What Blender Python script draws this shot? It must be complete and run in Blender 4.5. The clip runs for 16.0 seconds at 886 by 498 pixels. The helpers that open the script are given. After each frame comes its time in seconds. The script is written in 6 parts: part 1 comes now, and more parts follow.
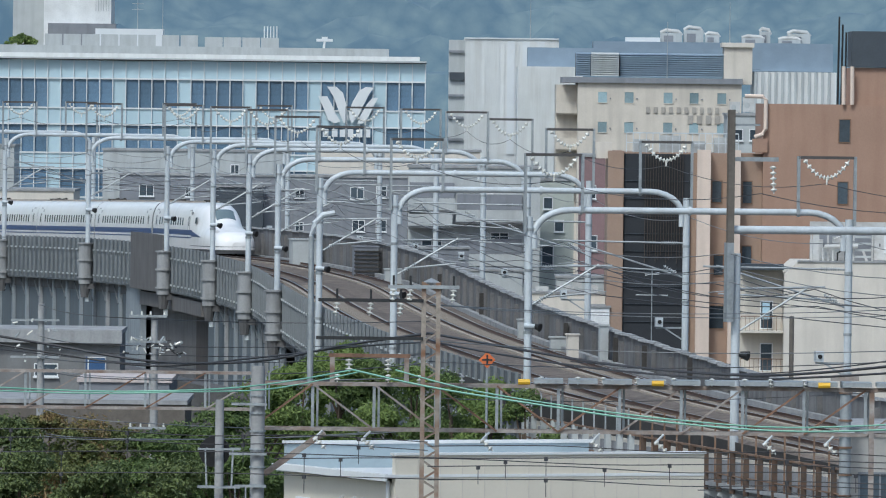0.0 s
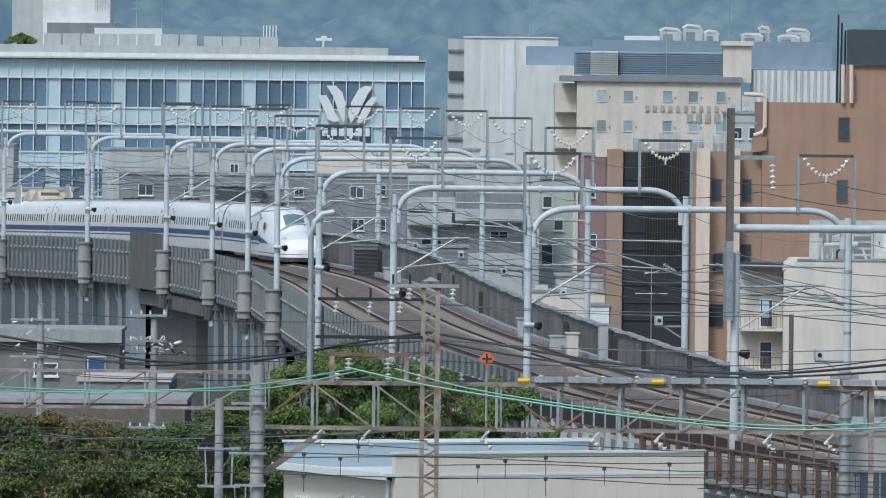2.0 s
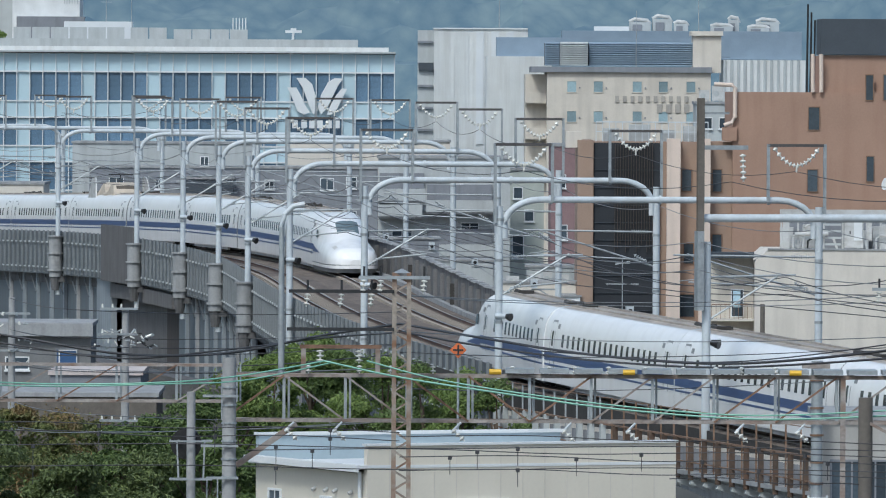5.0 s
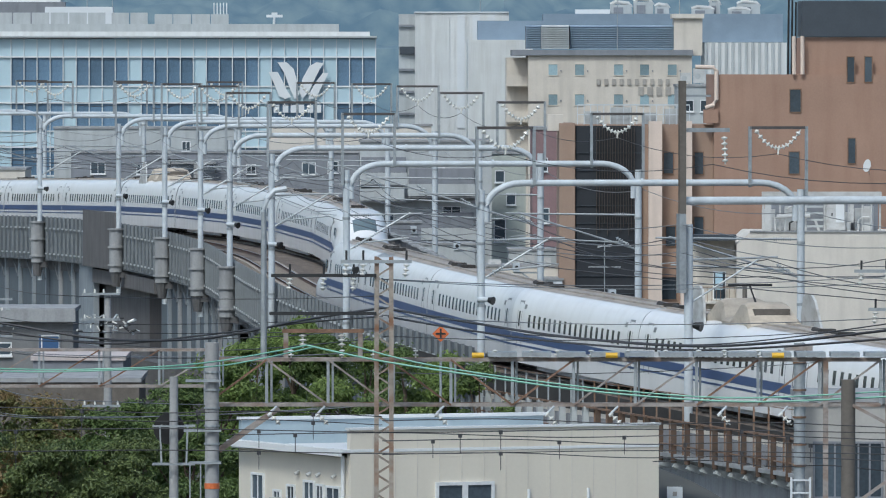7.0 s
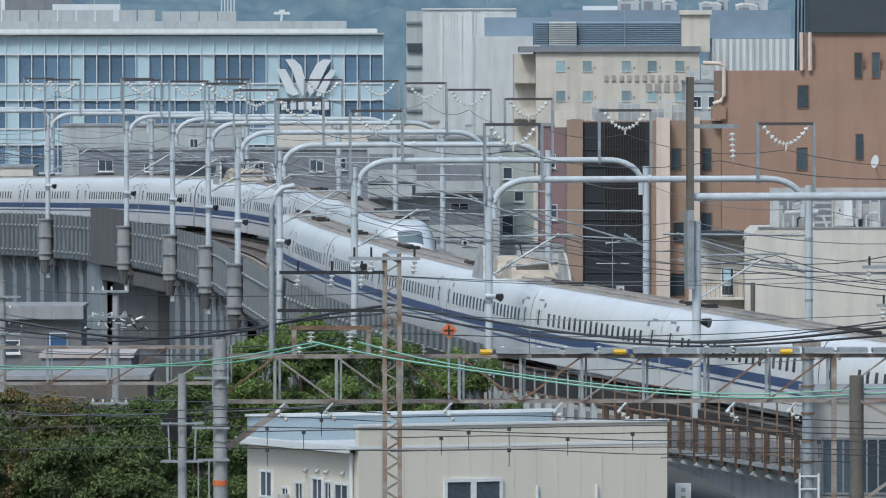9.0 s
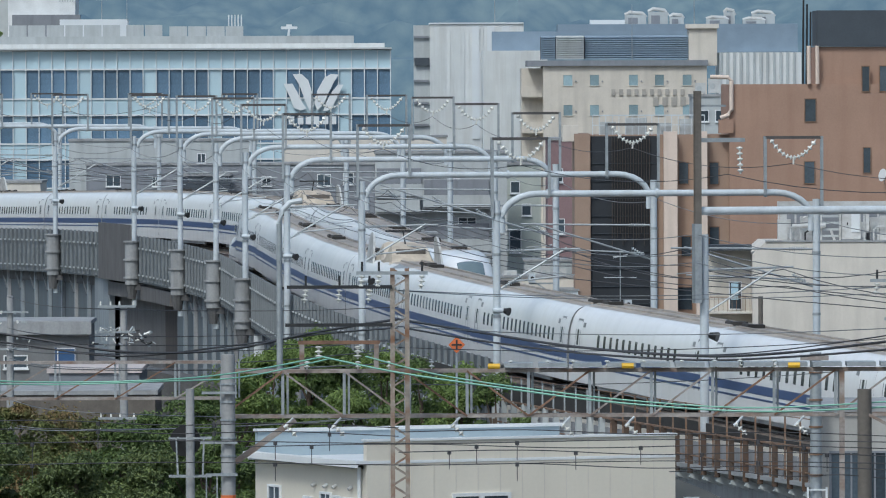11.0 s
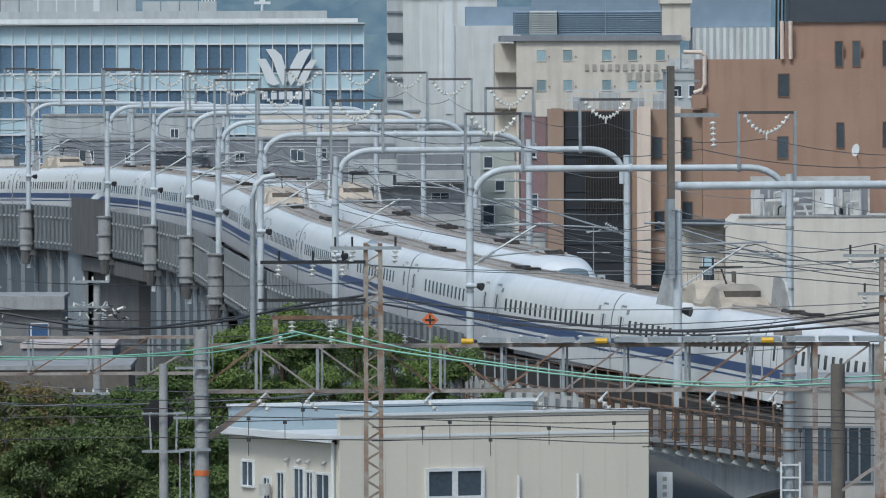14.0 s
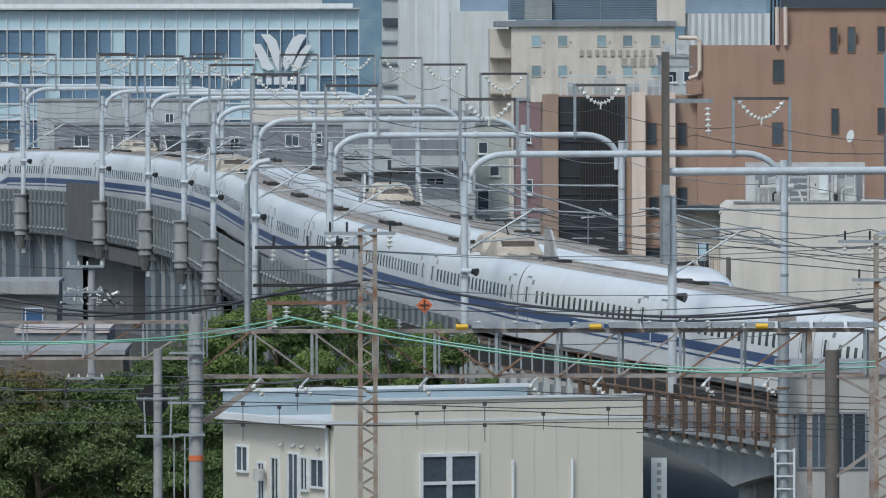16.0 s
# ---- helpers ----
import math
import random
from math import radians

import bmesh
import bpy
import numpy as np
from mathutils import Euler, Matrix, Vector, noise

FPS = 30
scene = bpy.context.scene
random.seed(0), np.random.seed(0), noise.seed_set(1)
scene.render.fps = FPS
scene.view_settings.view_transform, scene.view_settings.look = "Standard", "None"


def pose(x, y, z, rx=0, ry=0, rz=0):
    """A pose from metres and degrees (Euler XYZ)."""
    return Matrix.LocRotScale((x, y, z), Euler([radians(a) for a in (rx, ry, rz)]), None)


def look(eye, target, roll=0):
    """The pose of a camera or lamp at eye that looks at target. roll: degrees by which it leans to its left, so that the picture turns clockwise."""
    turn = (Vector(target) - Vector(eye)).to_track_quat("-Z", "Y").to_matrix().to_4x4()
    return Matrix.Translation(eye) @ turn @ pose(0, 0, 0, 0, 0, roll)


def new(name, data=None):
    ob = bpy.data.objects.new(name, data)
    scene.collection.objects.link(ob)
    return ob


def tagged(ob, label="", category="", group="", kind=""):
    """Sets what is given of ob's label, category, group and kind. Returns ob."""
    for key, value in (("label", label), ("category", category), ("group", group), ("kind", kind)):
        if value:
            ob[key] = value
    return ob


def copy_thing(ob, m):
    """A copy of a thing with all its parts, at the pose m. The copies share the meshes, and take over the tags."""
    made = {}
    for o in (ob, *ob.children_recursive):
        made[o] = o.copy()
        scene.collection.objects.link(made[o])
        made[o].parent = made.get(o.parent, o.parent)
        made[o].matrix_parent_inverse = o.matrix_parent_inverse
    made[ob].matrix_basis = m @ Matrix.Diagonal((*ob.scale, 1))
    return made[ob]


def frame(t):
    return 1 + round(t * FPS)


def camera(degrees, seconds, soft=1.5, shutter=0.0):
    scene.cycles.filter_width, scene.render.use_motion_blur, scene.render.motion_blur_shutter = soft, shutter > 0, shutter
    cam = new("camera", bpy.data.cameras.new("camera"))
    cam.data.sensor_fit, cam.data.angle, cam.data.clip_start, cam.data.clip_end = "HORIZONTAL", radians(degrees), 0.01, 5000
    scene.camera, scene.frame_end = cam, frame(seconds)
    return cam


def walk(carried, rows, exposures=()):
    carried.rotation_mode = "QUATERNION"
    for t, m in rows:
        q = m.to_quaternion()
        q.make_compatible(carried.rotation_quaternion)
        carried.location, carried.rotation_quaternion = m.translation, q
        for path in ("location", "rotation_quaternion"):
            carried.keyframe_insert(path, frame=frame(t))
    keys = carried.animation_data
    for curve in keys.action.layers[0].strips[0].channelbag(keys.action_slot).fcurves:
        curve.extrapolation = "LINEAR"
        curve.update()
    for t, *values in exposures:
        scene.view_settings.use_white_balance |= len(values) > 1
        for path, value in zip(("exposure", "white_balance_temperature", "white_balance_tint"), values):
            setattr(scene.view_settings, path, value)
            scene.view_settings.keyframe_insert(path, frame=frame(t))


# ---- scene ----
# ---------------------------------------------------------------- camera
cam = camera(5.61, 16.0, soft=1.1)
EYE = (0.0, 0.0, 19.83)
walk(cam, [
    (0.0, look(EYE, (0.000, 500, 11.674), 0.688)),
    (0.5, look(EYE, (0.293, 500, 11.332), 0.639)),
    (1.0, look(EYE, (0.139, 500, 11.410), 0.664)),
    (1.5, look(EYE, (0.016, 500, 11.573), 0.598)),
    (2.0, look(EYE, (0.029, 500, 11.610), 0.598)),
    (2.5, look(EYE, (0.408, 500, 11.462), 0.494)),
    (3.0, look(EYE, (0.696, 500, 11.418), 0.441)),
    (3.5, look(EYE, (0.698, 500, 11.624), 0.384)),
    (6.0, look(EYE, (2.440, 500, 10.490), 0.199)),
    (6.5, look(EYE, (2.656, 500, 10.238), 0.119)),
    (7.0, look(EYE, (2.642, 500, 10.259), 0.025)),
    (7.5, look(EYE, (2.481, 500, 10.188), -0.007)),
    (8.0, look(EYE, (2.249, 500, 10.114), -0.032)),
    (8.5, look(EYE, (2.204, 500, 10.013), -0.013)),
    (9.0, look(EYE, (2.201, 500, 10.079), -0.087)),
    (9.5, look(EYE, (2.190, 500, 10.426), -0.164)),
    (12.0, look(EYE, (1.713, 500, 10.906), -0.207)),
    (12.5, look(EYE, (1.558, 500, 10.428), -0.131)),
    (13.0, look(EYE, (2.005, 500, 9.784), -0.216)),
    (13.5, look(EYE, (2.681, 500, 9.499), -0.247)),
    (14.0, look(EYE, (3.253, 500, 9.491), -0.210)),
    (14.5, look(EYE, (3.411, 500, 9.445), -0.192)),
    (15.0, look(EYE, (3.401, 500, 9.339), -0.166)),
    (15.5, look(EYE, (3.495, 500, 9.118), -0.164)),
    (16.0, look(EYE, (3.548, 500, 8.682), -0.117)),
], exposures=((0.0, 0.30, 5950, 3), (8.0, 0.22, 5950, 3), (16.0, 0.12, 5980, 3)))

# ---------------------------------------------------------------- world and sun: bright overcast
world = bpy.data.worlds.new("sky")
scene.world = world
world.use_nodes = True
_wn = world.node_tree.nodes
_sky = _wn.new("ShaderNodeTexSky")
_sky.sky_type = "NISHITA"
_sky.sun_disc = False
_sky.sun_elevation = radians(52)
_sky.sun_rotation = radians(205)
_sky.air_density, _sky.dust_density, _sky.ozone_density = 1.0, 3.0, 1.0
_wn["Background"].inputs["Strength"].default_value = 0.11
world.node_tree.links.new(_sky.outputs["Color"], _wn["Background"].inputs["Color"])
_sd = bpy.data.lights.new("sun", "SUN")
_sd.energy, _sd.angle, _sd.color = 1.5, radians(14), (1.0, 0.97, 0.92)
sun = new("sun", _sd)
sun.matrix_world = look((-32, -68, 95), (0, 0, 0))


# ---------------------------------------------------------------- materials
def mat(name, c, rough=0.7, metal=0.0, var=0.18, scale=0.6, fine=9.0, bump=0.25, streak=0.0, dirt=None, dirt_amt=0.35, rnd=0.0, emit=None, island=0.0):
    """A surface with broad stains, fine grain, relief and, if asked, vertical streaks of dirt."""
    m = bpy.data.materials.new(name)
    m.use_nodes = True
    n, l = m.node_tree.nodes, m.node_tree.links
    b = n["Principled BSDF"]
    co = n.new("ShaderNodeTexCoord")
    n1 = n.new("ShaderNodeTexNoise")
    n1.inputs["Scale"].default_value, n1.inputs["Detail"].default_value = scale, 5
    n2 = n.new("ShaderNodeTexNoise")
    n2.inputs["Scale"].default_value, n2.inputs["Detail"].default_value = fine, 4
    l.new(co.outputs["Object"], n1.inputs["Vector"])
    l.new(co.outputs["Object"], n2.inputs["Vector"])
    add = n.new("ShaderNodeMath")
    add.operation = "MULTIPLY_ADD"
    add.inputs[1].default_value = 0.4
    l.new(n2.outputs["Fac"], add.inputs[0])
    mul = n.new("ShaderNodeMath")
    mul.operation = "MULTIPLY"
    mul.inputs[1].default_value = 0.6
    l.new(n1.outputs["Fac"], mul.inputs[0])
    l.new(mul.outputs[0], add.inputs[2])
    ramp = n.new("ShaderNodeValToRGB")
    e = ramp.color_ramp.elements
    e[0].position, e[1].position = 0.32, 0.68
    e[0].color = (*[max(0, x * (1 - var)) for x in c], 1)
    e[1].color = (*[min(0.95, x * (1 + var)) for x in c], 1)
    l.new(add.outputs[0], ramp.inputs["Fac"])
    out = ramp.outputs["Color"]
    if rnd or island:
        info = n.new("ShaderNodeNewGeometry" if island else "ShaderNodeObjectInfo")
        rng = n.new("ShaderNodeMapRange")
        amt = island or rnd
        rng.inputs["To Min"].default_value, rng.inputs["To Max"].default_value = 1 - amt, 1 + amt
        l.new(info.outputs["Random Per Island" if island else "Random"], rng.inputs["Value"])
        hsv = n.new("ShaderNodeHueSaturation")
        l.new(rng.outputs[0], hsv.inputs["Value"])
        l.new(out, hsv.inputs["Color"])
        out = hsv.outputs["Color"]
    if dirt:
        mp = n.new("ShaderNodeMapping")
        mp.inputs["Scale"].default_value = (0.9, 0.9, 0.10 if streak else 1.5)
        l.new(co.outputs["Object"], mp.inputs["Vector"])
        n3 = n.new("ShaderNodeTexNoise")
        n3.inputs["Scale"].default_value, n3.inputs["Detail"].default_value = 1.6, 6
        l.new(mp.outputs[0], n3.inputs["Vector"])
        r3 = n.new("ShaderNodeMapRange")
        r3.inputs["From Min"].default_value, r3.inputs["From Max"].default_value = 0.45, 0.75
        r3.inputs["To Max"].default_value = dirt_amt * 1.5
        l.new(n3.outputs["Fac"], r3.inputs["Value"])
        mx = n.new("ShaderNodeMix")
        mx.data_type = "RGBA"
        mx.inputs[7].default_value = (*dirt, 1)
        l.new(r3.outputs[0], mx.inputs[0])
        l.new(out, mx.inputs[6])
        out = mx.outputs[2]
    l.new(out, b.inputs["Base Color"])
    b.inputs["Roughness"].default_value, b.inputs["Metallic"].default_value = rough, metal
    if bump:
        bp = n.new("ShaderNodeBump")
        bp.inputs["Strength"].default_value, bp.inputs["Distance"].default_value = bump, 0.02
        l.new(add.outputs[0], bp.inputs["Height"])
        l.new(bp.outputs[0], b.inputs["Normal"])
    if emit:
        b.inputs["Emission Color"].default_value = (*emit[:3], 1)
        b.inputs["Emission Strength"].default_value = emit[3]
    return m


RUST = (0.20, 0.085, 0.035)
M_GROUND = mat("ground_mix", (0.10, 0.10, 0.09), 0.95, scale=0.05, fine=1.2)
M_CONC = mat("concrete", (0.33, 0.34, 0.35), 0.85, var=0.16, dirt=(0.13, 0.13, 0.13), streak=1)
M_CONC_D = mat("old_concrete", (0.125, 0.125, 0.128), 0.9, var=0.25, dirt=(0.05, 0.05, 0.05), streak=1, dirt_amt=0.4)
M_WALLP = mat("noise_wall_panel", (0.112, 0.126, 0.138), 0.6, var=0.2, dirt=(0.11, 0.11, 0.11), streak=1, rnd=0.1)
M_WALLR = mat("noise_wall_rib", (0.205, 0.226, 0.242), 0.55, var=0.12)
M_COL = mat("blue_grey_column", (0.29, 0.325, 0.355), 0.6, var=0.14, dirt=(0.14, 0.15, 0.16), streak=1)
M_CLIP = mat("pale_steel_clip", (0.50, 0.53, 0.55), 0.5, var=0.2)
# Brown of the cover sheet; also paints shade on walls inside the base.
M_DKBROWN = mat("dark_brown_sheet", (0.145, 0.14, 0.14), 0.8, var=0.2, dirt=(0.06, 0.055, 0.05), streak=1)
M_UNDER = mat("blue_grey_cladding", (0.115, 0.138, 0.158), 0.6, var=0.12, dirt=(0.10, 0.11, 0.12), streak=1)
M_OPENSHADE = mat("opening_shade_brown", (0.05, 0.043, 0.04), 0.85, var=0.3, dirt=(0.09, 0.07, 0.06), streak=1)
M_BALLAST = mat("ballast", (0.155, 0.128, 0.108), 0.95, var=0.6, scale=1.2, fine=7, bump=1.0, dirt=(0.10, 0.075, 0.06))
M_SLAB = mat("track_slab", (0.40, 0.355, 0.30), 0.85, var=0.2, dirt=(0.2, 0.15, 0.11))
M_RAIL = mat("rusty_rail", (0.11, 0.065, 0.045), 0.6, 0.3)
M_RAILTOP = mat("worn_rail_head", (0.45, 0.45, 0.46), 0.3, 0.9, var=0.1)
M_SLEEP = mat("sleeper", (0.28, 0.25, 0.22), 0.9)
M_PIPE = mat("pale_painted_steel", (0.55, 0.60, 0.64), 0.45, var=0.12, scale=1.5, dirt=(0.33, 0.33, 0.33), streak=1, dirt_amt=0.25)
M_GALV = mat("galvanised_steel", (0.36, 0.39, 0.41), 0.5, 0.4, var=0.2, scale=2.5)
M_RUSTY = mat("rusty_steel", (0.34, 0.31, 0.29), 0.75, 0.2, var=0.3, scale=2.0, fine=11, dirt=(0.19, 0.10, 0.055), dirt_amt=0.6)
M_MASTR = mat("rusty_mast_steel", (0.33, 0.29, 0.25), 0.8, 0.1, var=0.35, scale=2.0, fine=11, dirt=RUST, dirt_amt=0.75)
M_RUST = mat("rust", (0.21, 0.125, 0.085), 0.85, var=0.4, scale=2.5)
M_BROWNST = mat("brown_painted_steel", (0.20, 0.12, 0.075), 0.75, var=0.35, scale=2.0, dirt=(0.30, 0.26, 0.23))
M_DARK = mat("dark_steel", (0.035, 0.037, 0.04), 0.6, 0.3)
M_BLACK = mat("black_plastic", (0.015, 0.015, 0.016), 0.45)
M_INS = mat("white_porcelain", (0.72, 0.72, 0.68), 0.25, var=0.08)
M_WIRE = mat("dark_wire", (0.05, 0.05, 0.055), 0.6)
M_WIREG = mat("grey_wire", (0.20, 0.21, 0.22), 0.6)
M_GREENW = mat("green_covered_cable", (0.22, 0.46, 0.36), 0.5, var=0.1)
M_POLE = mat("concrete_pole", (0.34, 0.345, 0.35), 0.85, var=0.18, scale=1.5, dirt=(0.18, 0.17, 0.16), streak=1)
M_WHITE = mat("train_white", (0.86, 0.865, 0.87), 0.22, var=0.03, scale=0.4, bump=0.02, dirt=(0.55, 0.53, 0.5), streak=1, dirt_amt=0.12)
M_BLUE = mat("train_blue", (0.055, 0.095, 0.22), 0.42, var=0.08, bump=0)
M_GLASSD = mat("dark_window_glass", (0.05, 0.06, 0.07), 0.12, var=0.2, bump=0)
# Lighter grey base colour stands in for reflections on the cab glass.
M_SCREEN = mat("cab_windscreen_glass", (0.16, 0.21, 0.23), 0.06, var=0.15, bump=0)
M_SKIRT = mat("train_skirt", (0.50, 0.51, 0.51), 0.5, var=0.12, dirt=(0.2, 0.18, 0.16), dirt_amt=0.4)
M_FAIR = mat("nose_shade_grey", (0.20, 0.215, 0.23), 0.5, var=0.12)
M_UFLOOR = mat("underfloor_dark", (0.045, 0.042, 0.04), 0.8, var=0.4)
M_ROOF = mat("sooty_train_roof", (0.40, 0.36, 0.32), 0.55, var=0.2, scale=0.8, dirt=(0.20, 0.16, 0.13), dirt_amt=0.4)
M_COVER = mat("pantograph_cover", (0.52, 0.46, 0.38), 0.6, var=0.15, dirt=(0.25, 0.2, 0.16))
M_SEAM = mat("door_seam", (0.22, 0.23, 0.24), 0.6)
M_GANG = mat("gangway_hood", (0.22, 0.23, 0.24), 0.5, var=0.05)
M_ORANGE = mat("orange_paint", (0.62, 0.16, 0.05), 0.6, var=0.15)
M_YELLOW = mat("yellow_marker", (0.75, 0.45, 0.03), 0.5, var=0.1)


# ---------------------------------------------------------------- mesh helpers
class Shape:
    """Collects boxes, tubes and sheets as plain vertices and faces."""

    def __init__(self):
        self.v, self.f = [], []

    def add(self, verts, faces):
        k = len(self.v)
        self.v += [tuple(p) for p in verts]
        self.f += [tuple(i + k for i in q) for q in faces]
        return self

    def box(self, x0, x1, y0, y1, z0, z1):
        v = [(x, y, z) for x in (x0, x1) for y in (y0, y1) for z in (z0, z1)]
        return self.add(v, [(0, 1, 3, 2), (4, 6, 7, 5), (0, 4, 5, 1), (2, 3, 7, 6), (0, 2, 6, 4), (1, 5, 7, 3)])

    def bar(self, a, b, w, h=None):
        """A square bar from a to b, w wide and h high."""
        a, b = Vector(a), Vector(b)
        h = h or w
        d = (b - a).normalized()
        up = Vector((0, 0, 1)) if abs(d.z) < 0.95 else Vector((1, 0, 0))
        s = d.cross(up).normalized()
        u = s.cross(d)
        v = [p + s * (i * w / 2) + u * (j * h / 2) for p in (a, b) for i, j in ((-1, -1), (1, -1), (1, 1), (-1, 1))]
        return self.add(v, [(0, 1, 2, 3), (7, 6, 5, 4), (0, 4, 5, 1), (1, 5, 6, 2), (2, 6, 7, 3), (3, 7, 4, 0)])

    def tube(self, pts, r, n=8, r1=None):
        """A round tube through the points; r1: the radius at its end."""
        pts = [Vector(p) for p in pts]
        k0, rings = len(self.v), len(pts)
        for i, p in enumerate(pts):
            d = (pts[min(i + 1, rings - 1)] - pts[max(i - 1, 0)]).normalized()
            up = Vector((0, 0, 1)) if abs(d.z) < 0.95 else Vector((0, 1, 0))
            s = d.cross(up).normalized()
            u = s.cross(d)
            rr = r if r1 is None else r + (r1 - r) * i / (rings - 1)
            for j in range(n):
                a = 2 * math.pi * j / n
                self.v.append(tuple(p + s * (rr * math.cos(a)) + u * (rr * math.sin(a))))
        for i in range(rings - 1):
            for j in range(n):
                a, b = k0 + i * n + j, k0 + i * n + (j + 1) % n
                self.f.append((a, b, b + n, a + n))
        self.f.append(tuple(k0 + j for j in reversed(range(n))))
        self.f.append(tuple(k0 + (rings - 1) * n + j for j in range(n)))
        return self

    def sheet(self, rows):
        """A grid of points, row by row."""
        k, m = len(self.v), len(rows[0])
        for row in rows:
            self.v += [tuple(p) for p in row]
        for i in range(len(rows) - 1):
            for j in range(m - 1):
                a = k + i * m + j
                self.f.append((a, a + 1, a + m + 1, a + m))
        return self

    def mesh(self, name, material, smooth=False):
        me = bpy.data.meshes.new(name)
        me.from_pydata(self.v, [], self.f)
        me.update()
        bm = bmesh.new()
        bm.from_mesh(me)
        bmesh.ops.recalc_face_normals(bm, faces=bm.faces)
        bm.to_mesh(me)
        bm.free()
        me.materials.append(material)
        if smooth:
            me.polygons.foreach_set("use_smooth", [True] * len(me.polygons))
            me.set_sharp_from_angle(angle=radians(38))
        return me


class Fitted(Shape):
    """A shape drawn in the portal's own measure, brought to metres when it is made."""

    def mesh(self, name, material, smooth=False):
        self.v = [tuple(K * c for c in p) for p in self.v]
        return Shape.mesh(self, name, material, smooth)


K = 0.844


def part(name, sh, material, parent, label="", smooth=False, at=None):
    """Links a shape, or a mesh that is shared, as one object under a thing or a part."""
    me = sh if isinstance(sh, bpy.types.Mesh) else sh.mesh(name, material, smooth)
    ob = new(name, me)
    ob.parent = parent
    if at is not None:
        ob.matrix_basis = at
    if label:
        tagged(ob, label)
    return ob


def thing(name, label, category, group="", kind="", at=None, sh=None, material=None, smooth=False):
    """A top-level thing: an Empty for its parts, or one mesh."""
    ob = new(name, sh.mesh(name, material, smooth) if sh else None)
    if not sh:
        ob.empty_display_size = 0.2
    if at is not None:
        ob.matrix_basis = at
    return tagged(ob, label, category, group, kind)


def T(x, y, z):
    return Matrix.Translation((x, y, z))


# ---------------------------------------------------------------- the line of the viaduct: depth, side, rail height
_gy = np.arange(-200.0, 1160.0, 1.0)
_gx = np.interp(_gy, (-200, 250, 320, 356, 394, 437, 477, 515, 548, 574, 600, 638, 674, 720, 780, 1160),
                (182.0, 45.0, 23.3, 13.5, 4.14, -2.95, -7.85, -11.2, -13.8, -17.2, -21.6, -29.6, -38.3, -50.5, -68.0, -180.0)) * K
_gz = np.interp(_gy, (-200, 379, 403, 428, 551, 600, 674, 1160), (8.0, 8.4, 8.5, 8.85, 10.45, 10.6, 10.65, 10.7)) * K
_k = np.exp(-0.5 * (np.arange(-24, 25) / 9.0) ** 2)
_k /= _k.sum()
LINE_X = np.convolve(np.pad(_gx, 24, mode="reflect", reflect_type="odd"), _k, "valid")
LINE_Z = np.convolve(np.pad(_gz, 24, mode="reflect", reflect_type="odd"), _k, "valid")
DIP = np.interp(_gy, (-200, 250, 335, 357, 379, 403, 430, 520, 560, 590, 620, 640, 660, 680, 710, 760, 1160), (-3.0, -2.2, -0.95, -0.58, -0.26, -0.08, 0, 0, 0.1, 0.22, 0.2, 0.05, -0.2, -0.45, -0.85, -1.45, -4.0))
LINE_Z = LINE_Z + np.convolve(np.pad(DIP, 24, mode="reflect", reflect_type="odd"), _k, "valid")    # a summit, then falling away
LINE_S = np.concatenate(([0.0], np.cumsum(np.hypot(np.diff(LINE_X), 1.0))))
NEAR, FAR, LIFT = 3.9, 9.7, -0.12          # the two tracks' centres, measured across from the near posts
FAR_POST = 16.9               # the far posts


def on(y, across=0.0, up=0.0):
    """A point at depth y along the near posts' line, some metres across and above the rails."""
    x, z = np.interp(y, _gy, LINE_X), np.interp(y, _gy, LINE_Z)
    dx = np.interp(y + 1, _gy, LINE_X) - np.interp(y - 1, _gy, LINE_X)
    a = math.atan2(-dx, 2.0)
    return Vector((x + K * across * math.cos(a), y + K * across * math.sin(a), z + K * up))


def at_s(s, across=0.0, up=0.0):
    return on(np.interp(s, LINE_S, _gy), across, up)


def heading(y):
    """The turn about z of a thing whose x axis runs along the line, away from the camera."""
    a, b = on(y - 0.5), on(y + 0.5)
    return math.atan2(b.y - a.y, b.x - a.x)


def strip(y0, y1, profile, step=4.0, level=False):
    """Sweeps a closed profile of (across, up) along the line."""
    sh, ys = Shape(), np.append(np.arange(y0, y1, step), y1)
    n = len(profile)
    for y in ys:
        z = float(np.interp(y, _gy, DIP)) / K if level else 0.0
        sh.v += [tuple(on(y, a, u - z)) for a, u in profile]
    for i in range(len(ys) - 1):
        for j in range(n):
            a, b = i * n + j, i * n + (j + 1) % n
            sh.f.append((a, b, b + n, a + n))
    sh.f.append(tuple(range(n)))
    sh.f.append(tuple((len(ys) - 1) * n + j for j in reversed(range(n))))
    return sh


def rect(a0, a1, u0, u1):
    return [(a0, u0), (a1, u0), (a1, u1), (a0, u1)]


# ---------------------------------------------------------------- ground and hills
g = Shape().add([(-2500, -300, 0), (2500, -300, 0), (2500, 4800, 0), (-2500, 4800, 0)], [(0, 1, 2, 3)])
thing("ground", "grey city ground of asphalt and gravel", "ground", kind="structure", sh=g, material=M_GROUND)


